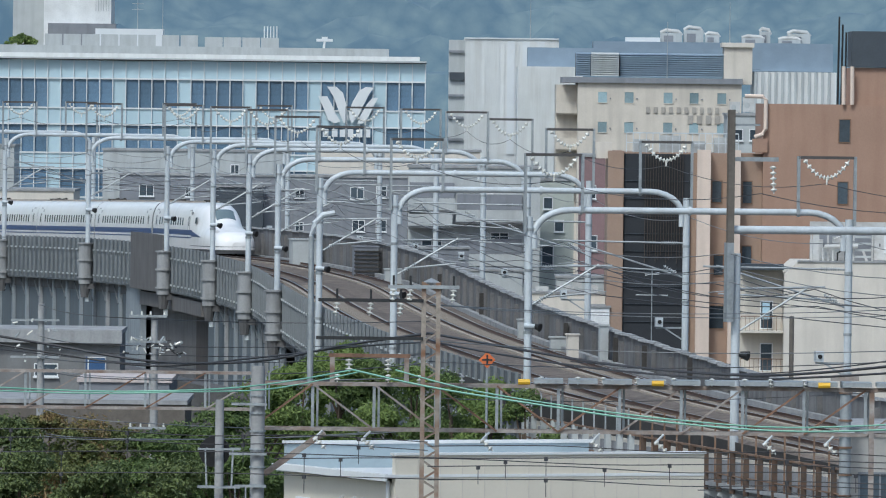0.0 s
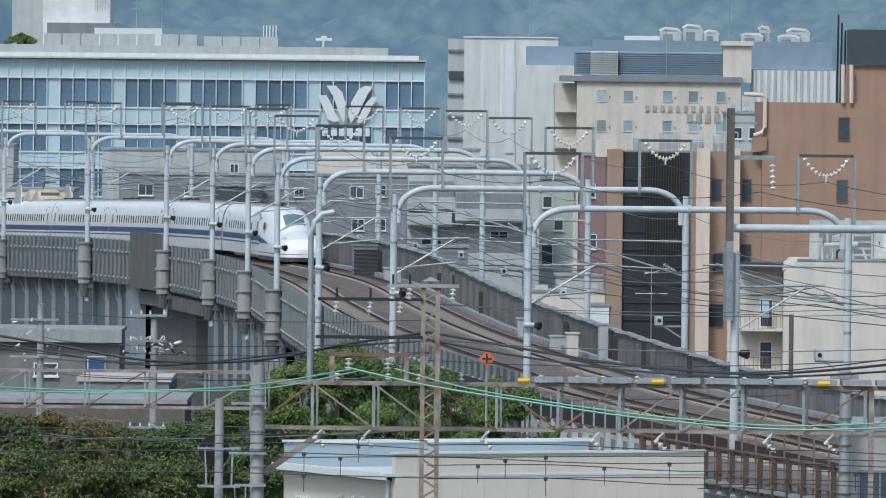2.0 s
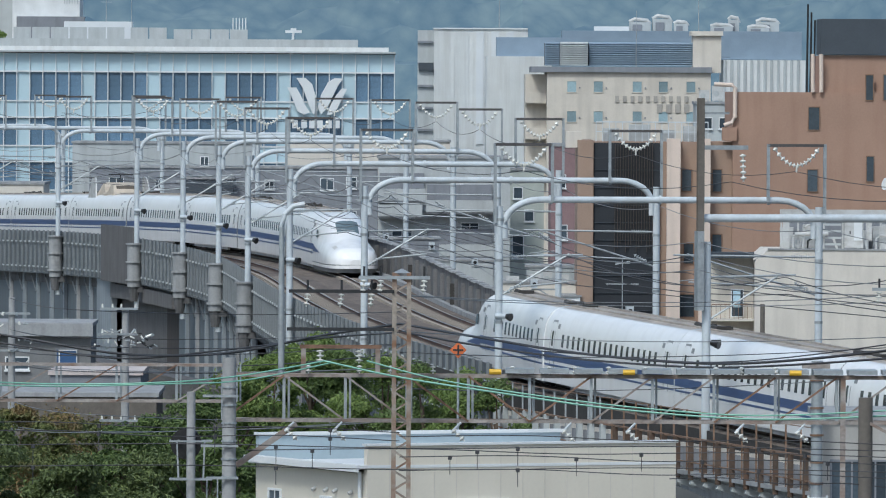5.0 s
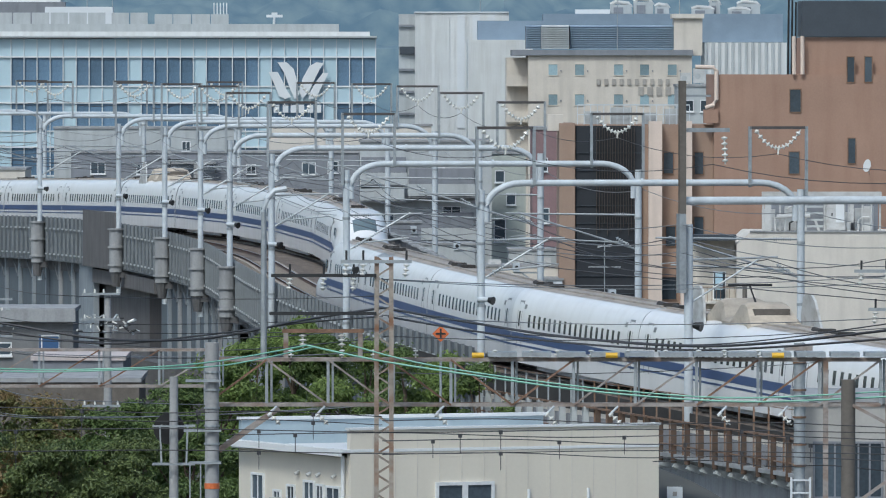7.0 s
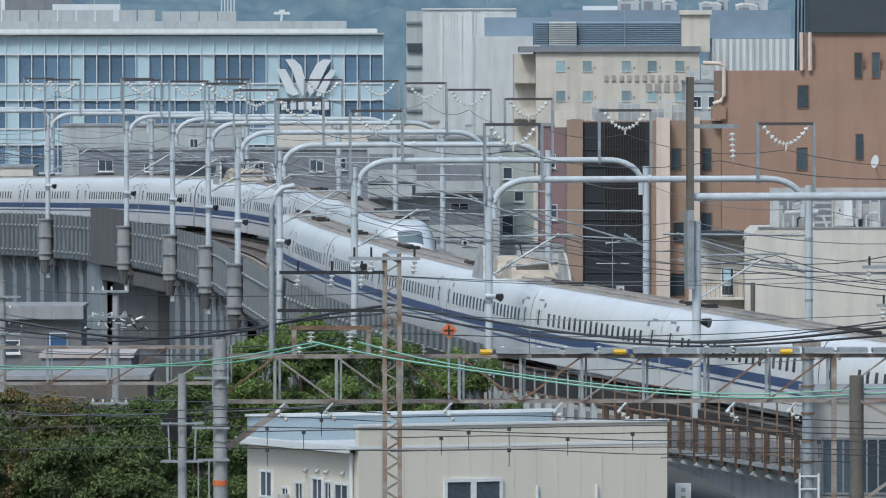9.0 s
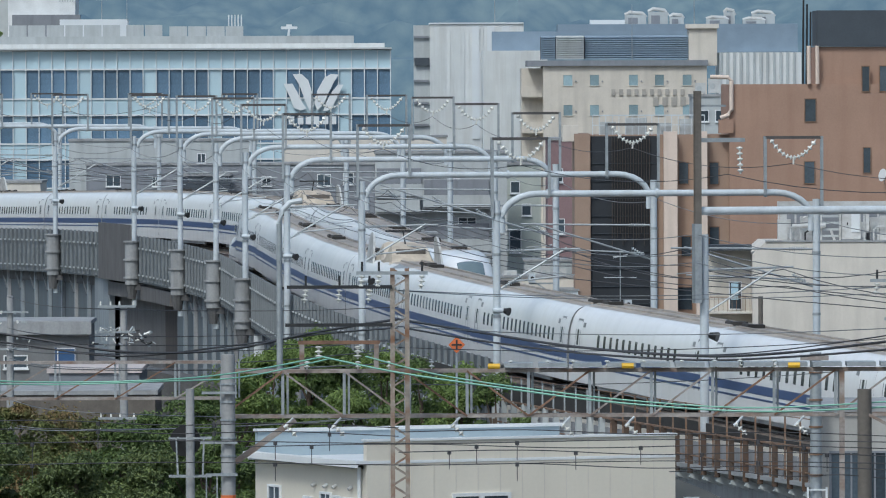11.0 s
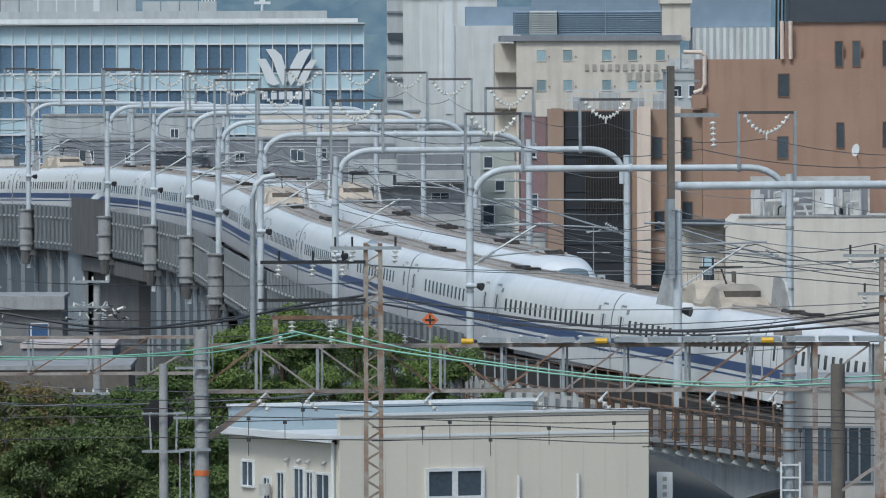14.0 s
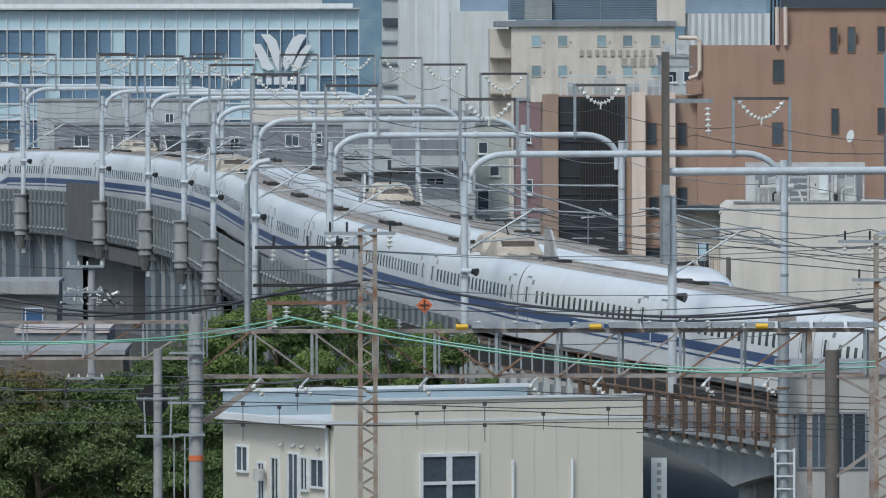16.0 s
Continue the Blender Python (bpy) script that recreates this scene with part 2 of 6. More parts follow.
def hills():
    m = bpy.data.materials.new("wooded_hill_painted_haze")
    m.use_nodes = True
    n, l = m.node_tree.nodes, m.node_tree.links
    co = n.new("ShaderNodeTexCoord")
    vo = n.new("ShaderNodeTexVoronoi")
    vo.inputs["Scale"].default_value = 0.16
    vo.inputs["Randomness"].default_value = 1
    no = n.new("ShaderNodeTexNoise")
    no.inputs["Scale"].default_value, no.inputs["Detail"].default_value = 0.035, 9
    no.inputs["Roughness"].default_value = 0.68
    l.new(co.outputs["Object"], vo.inputs["Vector"])
    l.new(co.outputs["Object"], no.inputs["Vector"])
    ad = n.new("ShaderNodeMath")
    ad.operation = "MULTIPLY_ADD"
    ad.inputs[1].default_value = -0.32
    l.new(vo.outputs["Distance"], ad.inputs[0])
    l.new(no.outputs["Fac"], ad.inputs[2])
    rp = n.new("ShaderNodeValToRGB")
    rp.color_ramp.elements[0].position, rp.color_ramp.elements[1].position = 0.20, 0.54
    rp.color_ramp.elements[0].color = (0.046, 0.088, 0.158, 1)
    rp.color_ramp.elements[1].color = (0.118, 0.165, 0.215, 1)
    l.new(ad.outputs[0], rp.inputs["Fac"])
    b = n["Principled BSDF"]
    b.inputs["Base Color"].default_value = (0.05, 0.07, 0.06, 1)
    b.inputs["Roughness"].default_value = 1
    # Blue distance haze is painted as emission, so the hillside itself glows.
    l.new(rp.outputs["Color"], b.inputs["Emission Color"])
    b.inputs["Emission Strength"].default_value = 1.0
    rnd = random.Random(4)
    rows = []
    for i in range(60):
        f = i / 59
        row = []
        for j in range(180):
            x = -900 + 1800 * j / 179
            h = 330 * f ** 0.8 * (0.8 + 0.35 * noise.noise((x / 300, 0.3, 2)))
            row.append((x, 2900 + 300 * f + 25 * noise.noise((x / 60, f * 9, 1)), h + 9 * noise.noise((x / 14, f * 50, 5)) + rnd.uniform(-2.5, 2.5)))
        rows.append(row)
    thing("backdrop", "wooded hillside with painted blue distance haze", "hill", kind="structure", sh=Shape().sheet(rows), material=m, smooth=True)


hills()

# ---------------------------------------------------------------- viaduct
Y0, Y1 = -120.0, 1120.0
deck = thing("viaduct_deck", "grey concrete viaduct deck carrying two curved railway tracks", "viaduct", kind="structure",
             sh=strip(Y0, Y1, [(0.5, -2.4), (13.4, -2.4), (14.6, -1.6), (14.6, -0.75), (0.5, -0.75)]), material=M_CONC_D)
bal = thing("ballast_bed", "brown-grey crushed stone ballast under the tracks", "ballast", kind="structure",
            sh=strip(Y0, Y1, [(0.9, -0.74), (14.3, -0.74), (14.0, -0.45), (12.0, -0.42), (11.2, -0.34), (7.6, -0.34), (6.6, -0.42), (5.5, -0.22), (2.3, -0.22), (1.4, -0.6)]), material=M_BALLAST)


def track(across, name, lift=0.0):
    t = thing(name, "curved standard-gauge railway track with rusty rails", "railway track", "tracks on the viaduct", kind="structure")
    for a in (-0.85, 0.85):
        r = part("rail", strip(Y0, Y1, [(across + a - 0.07, lift - 0.16), (across + a + 0.07, lift - 0.16), (across + a + 0.012, lift - 0.12), (across + a + 0.012, lift - 0.05),
                                        (across + a + 0.036, lift - 0.04), (across + a + 0.036, lift), (across + a - 0.036, lift), (across + a - 0.036, lift - 0.04),
                                        (across + a - 0.012, lift - 0.05), (across + a - 0.012, lift - 0.12)], 3.0), M_RAIL, t)
        part("rail_head", strip(Y0, Y1, rect(across + a - 0.034, across + a + 0.034, lift + 0.001, lift + 0.006), 3.0), M_RAILTOP, r)
    part("slab_strip", strip(Y0, Y1, rect(across + 0.98, across + 1.22, lift - 0.219, lift - 0.12), 3.0), M_SLAB, t, "pale concrete strip beside the rail")
    part("slab_strip", strip(Y0, Y1, rect(across - 1.22, across - 0.98, lift - 0.219, lift - 0.12), 3.0), M_SLAB, t, "pale concrete strip beside the rail")
    sh = Shape().box(-0.12, 0.12, -1.2, 1.2, -0.30, -0.165)
    me = sh.mesh("sleeper", M_SLEEP)
    s = np.interp(340, _gy, LINE_S)
    for i in range(290):
        y = np.interp(s + i * 0.72, LINE_S, _gy)
        p = on(y, across, lift)
        part("sleeper", me, None, t, at=Matrix.Translation(p) @ Matrix.Rotation(heading(y), 4, "Z"))
    return t


def far_parapet():
    w = thing("parapet", "weathered grey concrete parapet with a ragged coping", "parapet wall", kind="structure")
    s = np.interp(300, _gy, LINE_S)
    i = 0
    while s < np.interp(700, _gy, LINE_S):
        y0, y1 = np.interp(s + 0.03, LINE_S, _gy), np.interp(s + 2.47, LINE_S, _gy)
        top = float(np.interp(y0, (360, 400, 440, 520), (1.0, 1.15, 1.5, 2.0))) + 0.03 * ((i * 7) % 3)
        part("wall_panel", strip(y0, y1, rect(12.55, 12.75, -0.75, top), 3), M_PARA, w)
        part("coping", strip(y0 + 0.1, y1 - 0.1, [(12.4, top), (12.9, top), (12.85, top + 0.10), (12.45, top + 0.12)], 3), M_CONC, w)
        if i % 2 == 0:
            part("buttress", strip(y0, y0 + 0.25, rect(12.3, 12.56, -0.7, top - 0.35), 3), M_PARA, w)
        s += 2.5
        i += 1
    part("cable_trough", strip(300, 700, rect(11.9, 12.28, -0.6, -0.12), 4), M_CONC, w, "pale concrete cable trough")


M_PARA = mat("stained_parapet", (0.175, 0.175, 0.18), 0.9, var=0.2, scale=0.8, dirt=(0.07, 0.07, 0.07), streak=1, dirt_amt=0.5, rnd=0.12)

POSTS = (356, 394, 437, 477, 515, 548, 574, 600, 638, 676, 716)


def near_wall():
    """Ribbed noise barrier along the near edge, with a bracket box at each post."""
    w = thing("noise_barrier", "grey ribbed metal noise barrier along the viaduct edge", "noise barrier", kind="structure")
    s, s_end, i = np.interp(398, _gy, LINE_S), np.interp(800, _gy, LINE_S), 0
    s0 = s
    while s < s_end:
        y0, y1 = np.interp(s + 0.02, LINE_S, _gy), np.interp(s + 1.98, LINE_S, _gy)
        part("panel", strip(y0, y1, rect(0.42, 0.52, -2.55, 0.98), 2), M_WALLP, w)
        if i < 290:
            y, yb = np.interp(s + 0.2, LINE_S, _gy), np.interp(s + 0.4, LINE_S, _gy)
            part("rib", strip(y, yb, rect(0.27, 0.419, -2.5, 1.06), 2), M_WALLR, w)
        s += 2.0
        i += 1
    part("clip_rail", strip(398, 800, rect(0.30, 0.415, -2.62, -2.55), 4), M_WALLP, w)
    clips = Shape()
    for k in range(290):
        y, yb = np.interp(s0 + 2 * k + 0.05, LINE_S, _gy), np.interp(s0 + 2 * k + 0.65, LINE_S, _gy)
        for u in (-2.1, 0.0):
            c = strip(y, yb, rect(0.2, 0.268, u, u + 0.13), 2)
            clips.add(c.v, c.f)
    tagged(part("clip", clips, M_CLIP, w, "pale steel clips"), kind="stuff")
    ya, yb = 602.0, 617.5
    part("cover_sheet", strip(min(ya, yb), max(ya, yb), rect(0.0, 0.12, -2.7, 1.85), 2), M_DKBROWN, w, "dark weathered sheet over the barrier")
    for y in POSTS:
        if y < 500:
            continue
        o = on(y, -0.2)
        drum = part("mast_socket", Shape().tube([o + Vector((0, 0, -2.35)), o + Vector((0, 0, -2.0)), o + Vector((0, 0, 0.45))], 0.46, 14), M_CONC, w, "pale concrete socket carrying a mast", smooth=True)
        for u in (0.45, -0.75, -1.95):
            part("hoop", Shape().tube([o + Vector((0, 0, u)), o + Vector((0, 0, u + 0.11))], 0.57, 14), M_CONC, drum)
        part("socket_foot", Shape().tube([o + Vector((0, 0, -3.3)), o + Vector((0, 0, -2.351))], 0.28, 10, 0.40), M_CONC_D, w)
        part("socket_bracket", strip(y - 0.3, y + 0.3, rect(-0.1, 0.6, -3.2, -2.75), 2), M_CONC_D, w)


def piers():
    """Columns and blue-grey infill under the deck."""
    u = thing("viaduct_base", "blue-grey panelled base and concrete columns under the viaduct", "viaduct piers", kind="structure")
    s, s_end, i = np.interp(424, _gy, LINE_S), np.interp(780, _gy, LINE_S), 0
    while s < s_end:
        y = np.interp(s, LINE_S, _gy)
        top = -2.4
        i += 1
        s += 6.2
        if abs(y - 513) < 6.0 or 583.0 < y < 620.0:
            continue
        b = strip(y - 0.28, y + 0.22, rect(0.75, 1.02, -11.5, top), 2)
        part("column", b, M_CONC if i % 5 == 0 else M_COL, u)
        part("column", strip(y - 0.5, y + 0.5, rect(12.2, 13.0, -11.5, top), 2), M_CONC_D, u)
        part("infill_panel", strip(y - 0.3, y + 5.7, rect(1.03, 1.15, -11.5, -3.4), 2), M_UNDER, u)
        part("brace", Shape().bar(on(y, 0.7, -4.2), on(y + 1.5, 0.55, -2.6), 0.08), M_WALLP, u)
    part("cross_beam", strip(424, 780, rect(0.9, 1.6, -3.4, -2.42), 4), M_CONC_D, u)
    part("recess_beam", strip(584, 615.5, rect(0.45, 0.89, -4.0, -2.9), 2), M_DKBROWN, u, "dark stained beam over the opening")
    part("recess_wall", strip(581, 628, rect(1.5, 1.7, -11.5, -3.0), 2), M_DKBROWN, u, "dark wall painting shade inside the opening")
    # Near-black sheet added to paint the deep shade in the opening.
    part("shade_panel", strip(584.5, 593, rect(1.38, 1.49, -11.5, -3.0), 2), M_OPENSHADE, u, "nearly black brown sheet painting the opening's shade")
    part("column", strip(615.6, 622.5, rect(0.55, 1.02, -11.5, -2.41), 2), M_COL, u, "wide pale blue-grey column beside the opening")
    # Core wall takes the dark brown to stand in for shade behind the columns.
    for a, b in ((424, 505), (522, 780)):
        part("core_wall", strip(a, b, rect(6.0, 6.3, -11.5, -2.45), 4), M_DKBROWN, u)


near_wall()
far_parapet()
piers()


# ---------------------------------------------------------------- overhead line portals
def insulator_string(sh, a, b, n=8, r=0.13):
    """A string of discs on a thin core, turned as one shape."""
    a, b = Vector(a), Vector(b)
    d = (b - a).normalized()
    u = d.orthogonal().normalized()
    w = d.cross(u)
    prof = []
    for i in range(n):
        prof += [(i / n, 0.22 * r), ((i + 0.25) / n, r), ((i + 0.42) / n, 0.9 * r), ((i + 0.62) / n, 0.3 * r)]
    prof.append((1.0, 0.22 * r))
    k, m = len(sh.v), 8
    for f, rr in prof:
        c = a.lerp(b, f)
        sh.v += [tuple(c + u * (rr * math.cos(2 * math.pi * j / m)) + w * (rr * math.sin(2 * math.pi * j / m))) for j in range(m)]
    for i in range(len(prof) - 1):
        for j in range(m):
            p, q = k + i * m + j, k + i * m + (j + 1) % m
            sh.f.append((p, q, q + m, p + m))
    sh.f += [tuple(k + j for j in reversed(range(m))), tuple(k + (len(prof) - 1) * m + j for j in range(m))]
    return sh


def portal(y, frames=(True, True), up=9.5):
    """Two tubular masts, a bent pipe beam, insulator frames above and cantilever arms below, in the line's own axes: x across, y along."""
    h = heading(y)
    base = on(y)
    base.z -= float(np.interp(y, _gy, DIP))
    m = Matrix.Translation(base) @ Matrix.Rotation(h - math.pi / 2, 4, "Z")
    t = thing("catenary_portal", "pale grey tubular steel overhead-line portal with curved corners", "catenary portal", "overhead-line portals", at=m)
    W = FAR_POST
    for x, low in ((0, -4.2), (W, -3.4)):
        part("mast", Fitted().tube([(x, 0, low), (x, 0, up - 0.35)], 0.2, 12), M_PIPE, t, smooth=True)
        for z in (0.3, 3.1, 6.3, 8.4):
            part("band", Fitted().tube([(x, 0, z), (x, 0, z + 0.14)], 0.225, 12), M_GALV, t)
    beam = []
    for k in range(7):
        a = math.radians(15 * k)
        beam.append((0.28 + 1.9 * (1 - math.cos(a)), 0, up - 1.3 + 1.3 * math.sin(a)))
    pts = [(0.28, 0, up - 2.0)] + beam + [(W - x, yy, z) for x, yy, z in reversed(beam)] + [(W - 0.28, 0, up - 2.0)]
    part("beam", Fitted().tube(pts, 0.17, 12), M_PIPE, t, "curved pale pipe beam", smooth=True)
    for x in (2.7, W * 0.5, W - 2.7):
        part("flange", Fitted().tube([(x - 0.07, 0, up), (x + 0.07, 0, up)], 0.24, 12), M_PIPE, t, smooth=True)
    for k, x0 in enumerate((-0.25, W - 2.75)):
        if not frames[k]:
            continue
        f = part("insulator_frame", Fitted().bar((x0, -0.2, up + 2.85), (x0 + 3.0, -0.2, up + 2.85), 0.15), M_RUSTD, t, "dark top bar of an insulator frame")
        part("upright", Fitted().bar((x0, -0.2, up - 1.2 if k == 0 else up - 0.1), (x0, -0.2, up + 2.92), 0.15), M_GALV, f)
        part("upright", Fitted().bar((x0 + 3.0, -0.2, up - 0.1 if k == 0 else up - 1.2), (x0 + 3.0, -0.2, up + 2.92), 0.15), M_GALV, f)
        s, arc = Fitted(), [(x0 + 0.3 + 0.2 * q, -0.2, up + 2.75 - 0.95 * (1 - ((q - 6) / 6) ** 2)) for q in range(13)]
        for q in range(12):
            insulator_string(s, arc[q], arc[q + 1], 1, 0.14)
        s.tube([(x0 + 1.5, -0.2, up + 1.85), (x0 + 1.5, -0.2, up + 1.45)], 0.05, 6)
        part("insulator_string", s, M_INS, f, "white porcelain disc insulators in a vee")
    for side, x, c, d in ((0, 0.2, NEAR, 1), (1, W - 0.2, FAR, -1)):
        a = Fitted().tube([(x, 0, 4.6), (c - 0.2 * d, 0, 6.7)], 0.06, 6)
        a.tube([(x, 0, 6.55), (c + 0.5 * d, 0, 6.65)], 0.06, 6)
        a.tube([(x + d * 0.4, 0, 4.95), (c - d * 0.3, 0, 5.25)], 0.055, 6)
        a.tube([(c + d * 0.2, 0, 5.3), (c - d * 1.3, 0, 5.45)], 0.03, 6)
        part("cantilever", a, M_GALV, t, "thin galvanised cantilever arms", smooth=True)
        part("insulator", insulator_string(Fitted(), (x + d * 0.3, 0, 6.56), (x + d * 1.3, 0, 6.57), 8, 0.11), M_GALV, t)
        part("insulator", insulator_string(Fitted(), (x + d * 0.25, 0, 4.72), (x + d * 1.1, 0, 5.25), 7, 0.12), M_GALV, t)
    cb = part("camera_box", Fitted().box(W - 1.75, W - 1.35, -0.45, 0.15, 1.75, 2.3), M_PIPE, t, "white equipment box on a bracket")
    part("lens", Fitted().tube([(W - 1.55, -0.46, 2.02), (W - 1.55, -0.5, 2.02)], 0.12, 10), M_BLACK, cb)
    part("camera_bracket", Fitted().bar((W - 1.7, 0, 1.68), (W, 0, 1.68), 0.1).bar((W - 1.2, 0, 1.66), (W, 0, 0.9), 0.08), M_GALV, t)
    part("horn_speaker", Fitted().tube([(0.36, -0.25, 3.48), (0.56, -0.45, 3.42)], 0.14, 10, 0.22), M_BLACK, t, "black horn loudspeaker", smooth=True)
    part("speaker_bracket", Fitted().tube([(-0.25, -0.22, 3.5), (0.36, -0.25, 3.48)], 0.13, 10), M_PIPE, t)
    return t


M_RUSTD = mat("dark_weathered_bar", (0.085, 0.08, 0.08), 0.8, var=0.35)
for _y in POSTS[1:]:
    portal(_y, (True, True))


def straight_portal(y, up=9.3):
    """The nearest portal: a steel section post carrying a straight pipe beam."""
    m = Matrix.Translation(on(y) - Vector((0, 0, float(np.interp(y, _gy, DIP))))) @ Matrix.Rotation(heading(y) - math.pi / 2, 4, "Z")
    t = thing("catenary_portal", "overhead-line portal with a straight pipe beam and brown post", "catenary portal", "overhead-line portals", at=m)
    part("mast", Fitted().tube([(0.1, 0, -3.2), (0.1, 0, up - 1.1)], 0.21, 12), M_PIPE, t, smooth=True)
    part("mast", Fitted().tube([(FAR_POST, 0, -2.2), (FAR_POST, 0, up)], 0.21, 12), M_PIPE, t, smooth=True)
    sp = part("steel_post", Fitted().box(-0.42, -0.12, -0.42, -0.36, 5.3, up + 5.6).box(-0.42, -0.12, -0.14, -0.08, 5.3, up + 5.6).box(-0.3, -0.24, -0.36, -0.14, 5.3, up + 5.6), M_BROWNP, t, "tall brown-grey steel section post")
    part("post_box", Fitted().box(-0.46, -0.14, -0.52, 0.1, 5.0, 8.7), M_GALV, t)
    part("beam", Fitted().tube([(-0.1, 0, up), (FAR_POST, 0, up)], 0.19, 12), M_PIPE, t, "straight pale pipe beam", smooth=True)
    part("arm", Fitted().bar((-0.25, -0.25, up + 3.3), (2.0, -0.25, up + 3.3), 0.16, 0.2), M_GALV, t)
    part("arm", Fitted().bar((-0.3, -0.25, up + 4.9), (1.1, -0.25, up + 4.9), 0.1), M_GALV, t)
    s = insulator_string(Fitted(), (1.75, -0.25, up + 3.0), (1.8, -0.25, up + 1.7), 5, 0.16)
    part("insulator_string", s, M_INS, t, "white porcelain disc insulators")
    a = Fitted().tube([(0.3, 0, 4.6), (NEAR - 0.2, 0, 6.7)], 0.05, 6).tube([(0.3, 0, 6.55), (NEAR + 0.5, 0, 6.65)], 0.06, 6)
    part("cantilever", a, M_GALV, t)
    part("horn_speaker", Fitted().tube([(0.3, -0.2, 3.5), (0.62, -0.45, 3.42)], 0.14, 10, 0.24), M_BLACK, t, "black horn loudspeaker", smooth=True)
    return t


M_BROWNP = mat("weathered_brown_grey", (0.14, 0.125, 0.11), 0.8, var=0.2, scale=2, dirt=(0.08, 0.07, 0.06), streak=1)
straight_portal(POSTS[0])


def hung(y, across, up):
    """A point at the portals' own height, which follows the mean grade."""
    return on(y, across, up) - Vector((0, 0, float(np.interp(y, _gy, DIP))))


def wire(name, across, up, sag=0.0, r=0.018, material=None, label="", offs=None):
    """A wire from portal to portal that hangs a little between them."""
    pts = []
    for a, b in zip((318,) + POSTS[:-1], POSTS):
        for k in range(8):
            f = k / 8
            p = hung(a, across, up).lerp(hung(b, across, up), f)
            pts.append((p.x, p.y, p.z - 4 * sag * f * (1 - f)))
    return thing(name, label, "overhead wire", "overhead wires", sh=Shape().tube(pts, r, 4), material=material or M_WIRE)


for _c in (NEAR, FAR):
    wire("contact_wire", _c, 5.1, 0.0, label="dark copper contact wire above the track")
    wire("messenger_wire", _c, 6.55, 0.75, label="dark sagging messenger wire above the track")
    wire("auxiliary_wire", _c + 0.15, 5.75, 0.35, label="dark auxiliary wire above the track")
for _a, _u in ((1.25, 11.0), (FAR_POST - 1.25, 11.0)):
    wire("feeder_cable", _a, _u, 0.5, 0.015, label="dark feeder cable hung under insulator frames")
for _a, _u in ((-0.3, 8.2), (FAR_POST + 0.3, 8.0), (-0.35, 6.9), (0.4, 7.4)):
    wire("return_wire", _a, _u, 0.5, 0.016, M_WIREG, "grey return wire along the masts")


track(NEAR, "track_near")
track(FAR, "track_far", LIFT)

# ---------------------------------------------------------------- trains: local x forward, y to the left, z up from the rail
ZB, ZT, WB, PB = 0.36, 3.6, 1.68, 4.2


def side_y(z, out=0.0):
    """Half width of the car body at height z."""
    return WB * max(0.0, 1 - ((z - ZB) / (ZT - ZB)) ** PB) ** (1 / PB) + out


def hull_row(x, wl, zl, wc, zc, pc, n=36):
    row = []
    for i in range(n + 1):
        y = wl * math.sin((2 * i / n - 1) * math.pi / 2)
        low = (zl - ZB) * max(0.0, 1 - abs(y / wl) ** 3.2) ** (1 / 3.2)
        top = (zc - ZB) * max(0.0, 1 - abs(y / wc) ** pc) ** (1 / pc) if abs(y) < wc else 0.0
        row.append((x, y, ZB + max(low, top)))
    return row


def nose_row(d, n=36, grow=0.0):
    """The cross-section d metres behind the tip."""
    zc = np.interp(d, (0, 0.25, 0.8, 2, 3.6, 4.6, 5.8, 7.2, 9, 10.7), (0.85, 1.3, 1.55, 1.85, 2.15, 2.5, 3.08, 3.42, 3.56, ZT))
    wc = np.interp(d, (0, 1, 2.5, 4, 5.5, 7, 8.5, 10.7), (0.45, 0.95, 1.18, 1.3, 1.4, 1.5, 1.6, WB))
    wl = np.interp(d, (0, 0.12, 0.4, 1, 2.2, 4, 6.5, 10.7), (0.35, 0.85, 1.18, 1.42, 1.58, 1.65, 1.68, WB))
    wc = min(wc, wl)
    zl = np.interp(d, (0, 0.25, 0.8, 2.2, 4, 6, 8, 10.7), (0.9, 1.32, 1.58, 1.82, 1.98, 2.15, 2.5, ZT - 0.02))
    pc = np.interp(d, (0, 4, 7, 10.7), (2.3, 2.4, 3.2, PB))
    return hull_row(-d, wl + grow, zl + grow, wc + grow, zc + grow, pc, n)


def flank(sh, x0, x1, z0, z1, side, out, thick=0.03):
    """A slab that follows the flank between two heights."""
    zs = [z0 + (z1 - z0) * k / 4 for k in range(5)]
    v = []
    for x in (x0, x1):
        v += [(x, side * side_y(z, out), z) for z in zs]
        v += [(x, side * side_y(z, out - thick), z) for z in reversed(zs)]
    n = len(v) // 2
    f = [tuple(range(n)), tuple(reversed(range(n, 2 * n)))]
    f += [(i, (i + 1) % n, n + (i + 1) % n, n + i) for i in range(n)]
    return sh.add(v, f)


WINDOW = {s: flank(Shape(), -0.19, 0.19, 1.96, 2.50, s, 0.012).mesh("window", M_GLASSD) for s in (1, -1)}
DOOR = {s: flank(flank(flank(Shape(), -0.44, -0.38, 1.0, 3.0, s, 0.008), 0.38, 0.44, 1.0, 3.0, s, 0.008), -0.44, 0.44, 2.98, 3.06, s, 0.008).mesh("door", M_SEAM) for s in (1, -1)}
DWIN = {s: flank(Shape(), -0.13, 0.13, 1.95, 2.6, s, 0.01).mesh("door_window", M_GLASSD) for s in (1, -1)}
LABEL = {s: flank(Shape(), -0.2, 0.2, 2.72, 2.92, s, 0.01).mesh("display", M_SEAM) for s in (1, -1)}
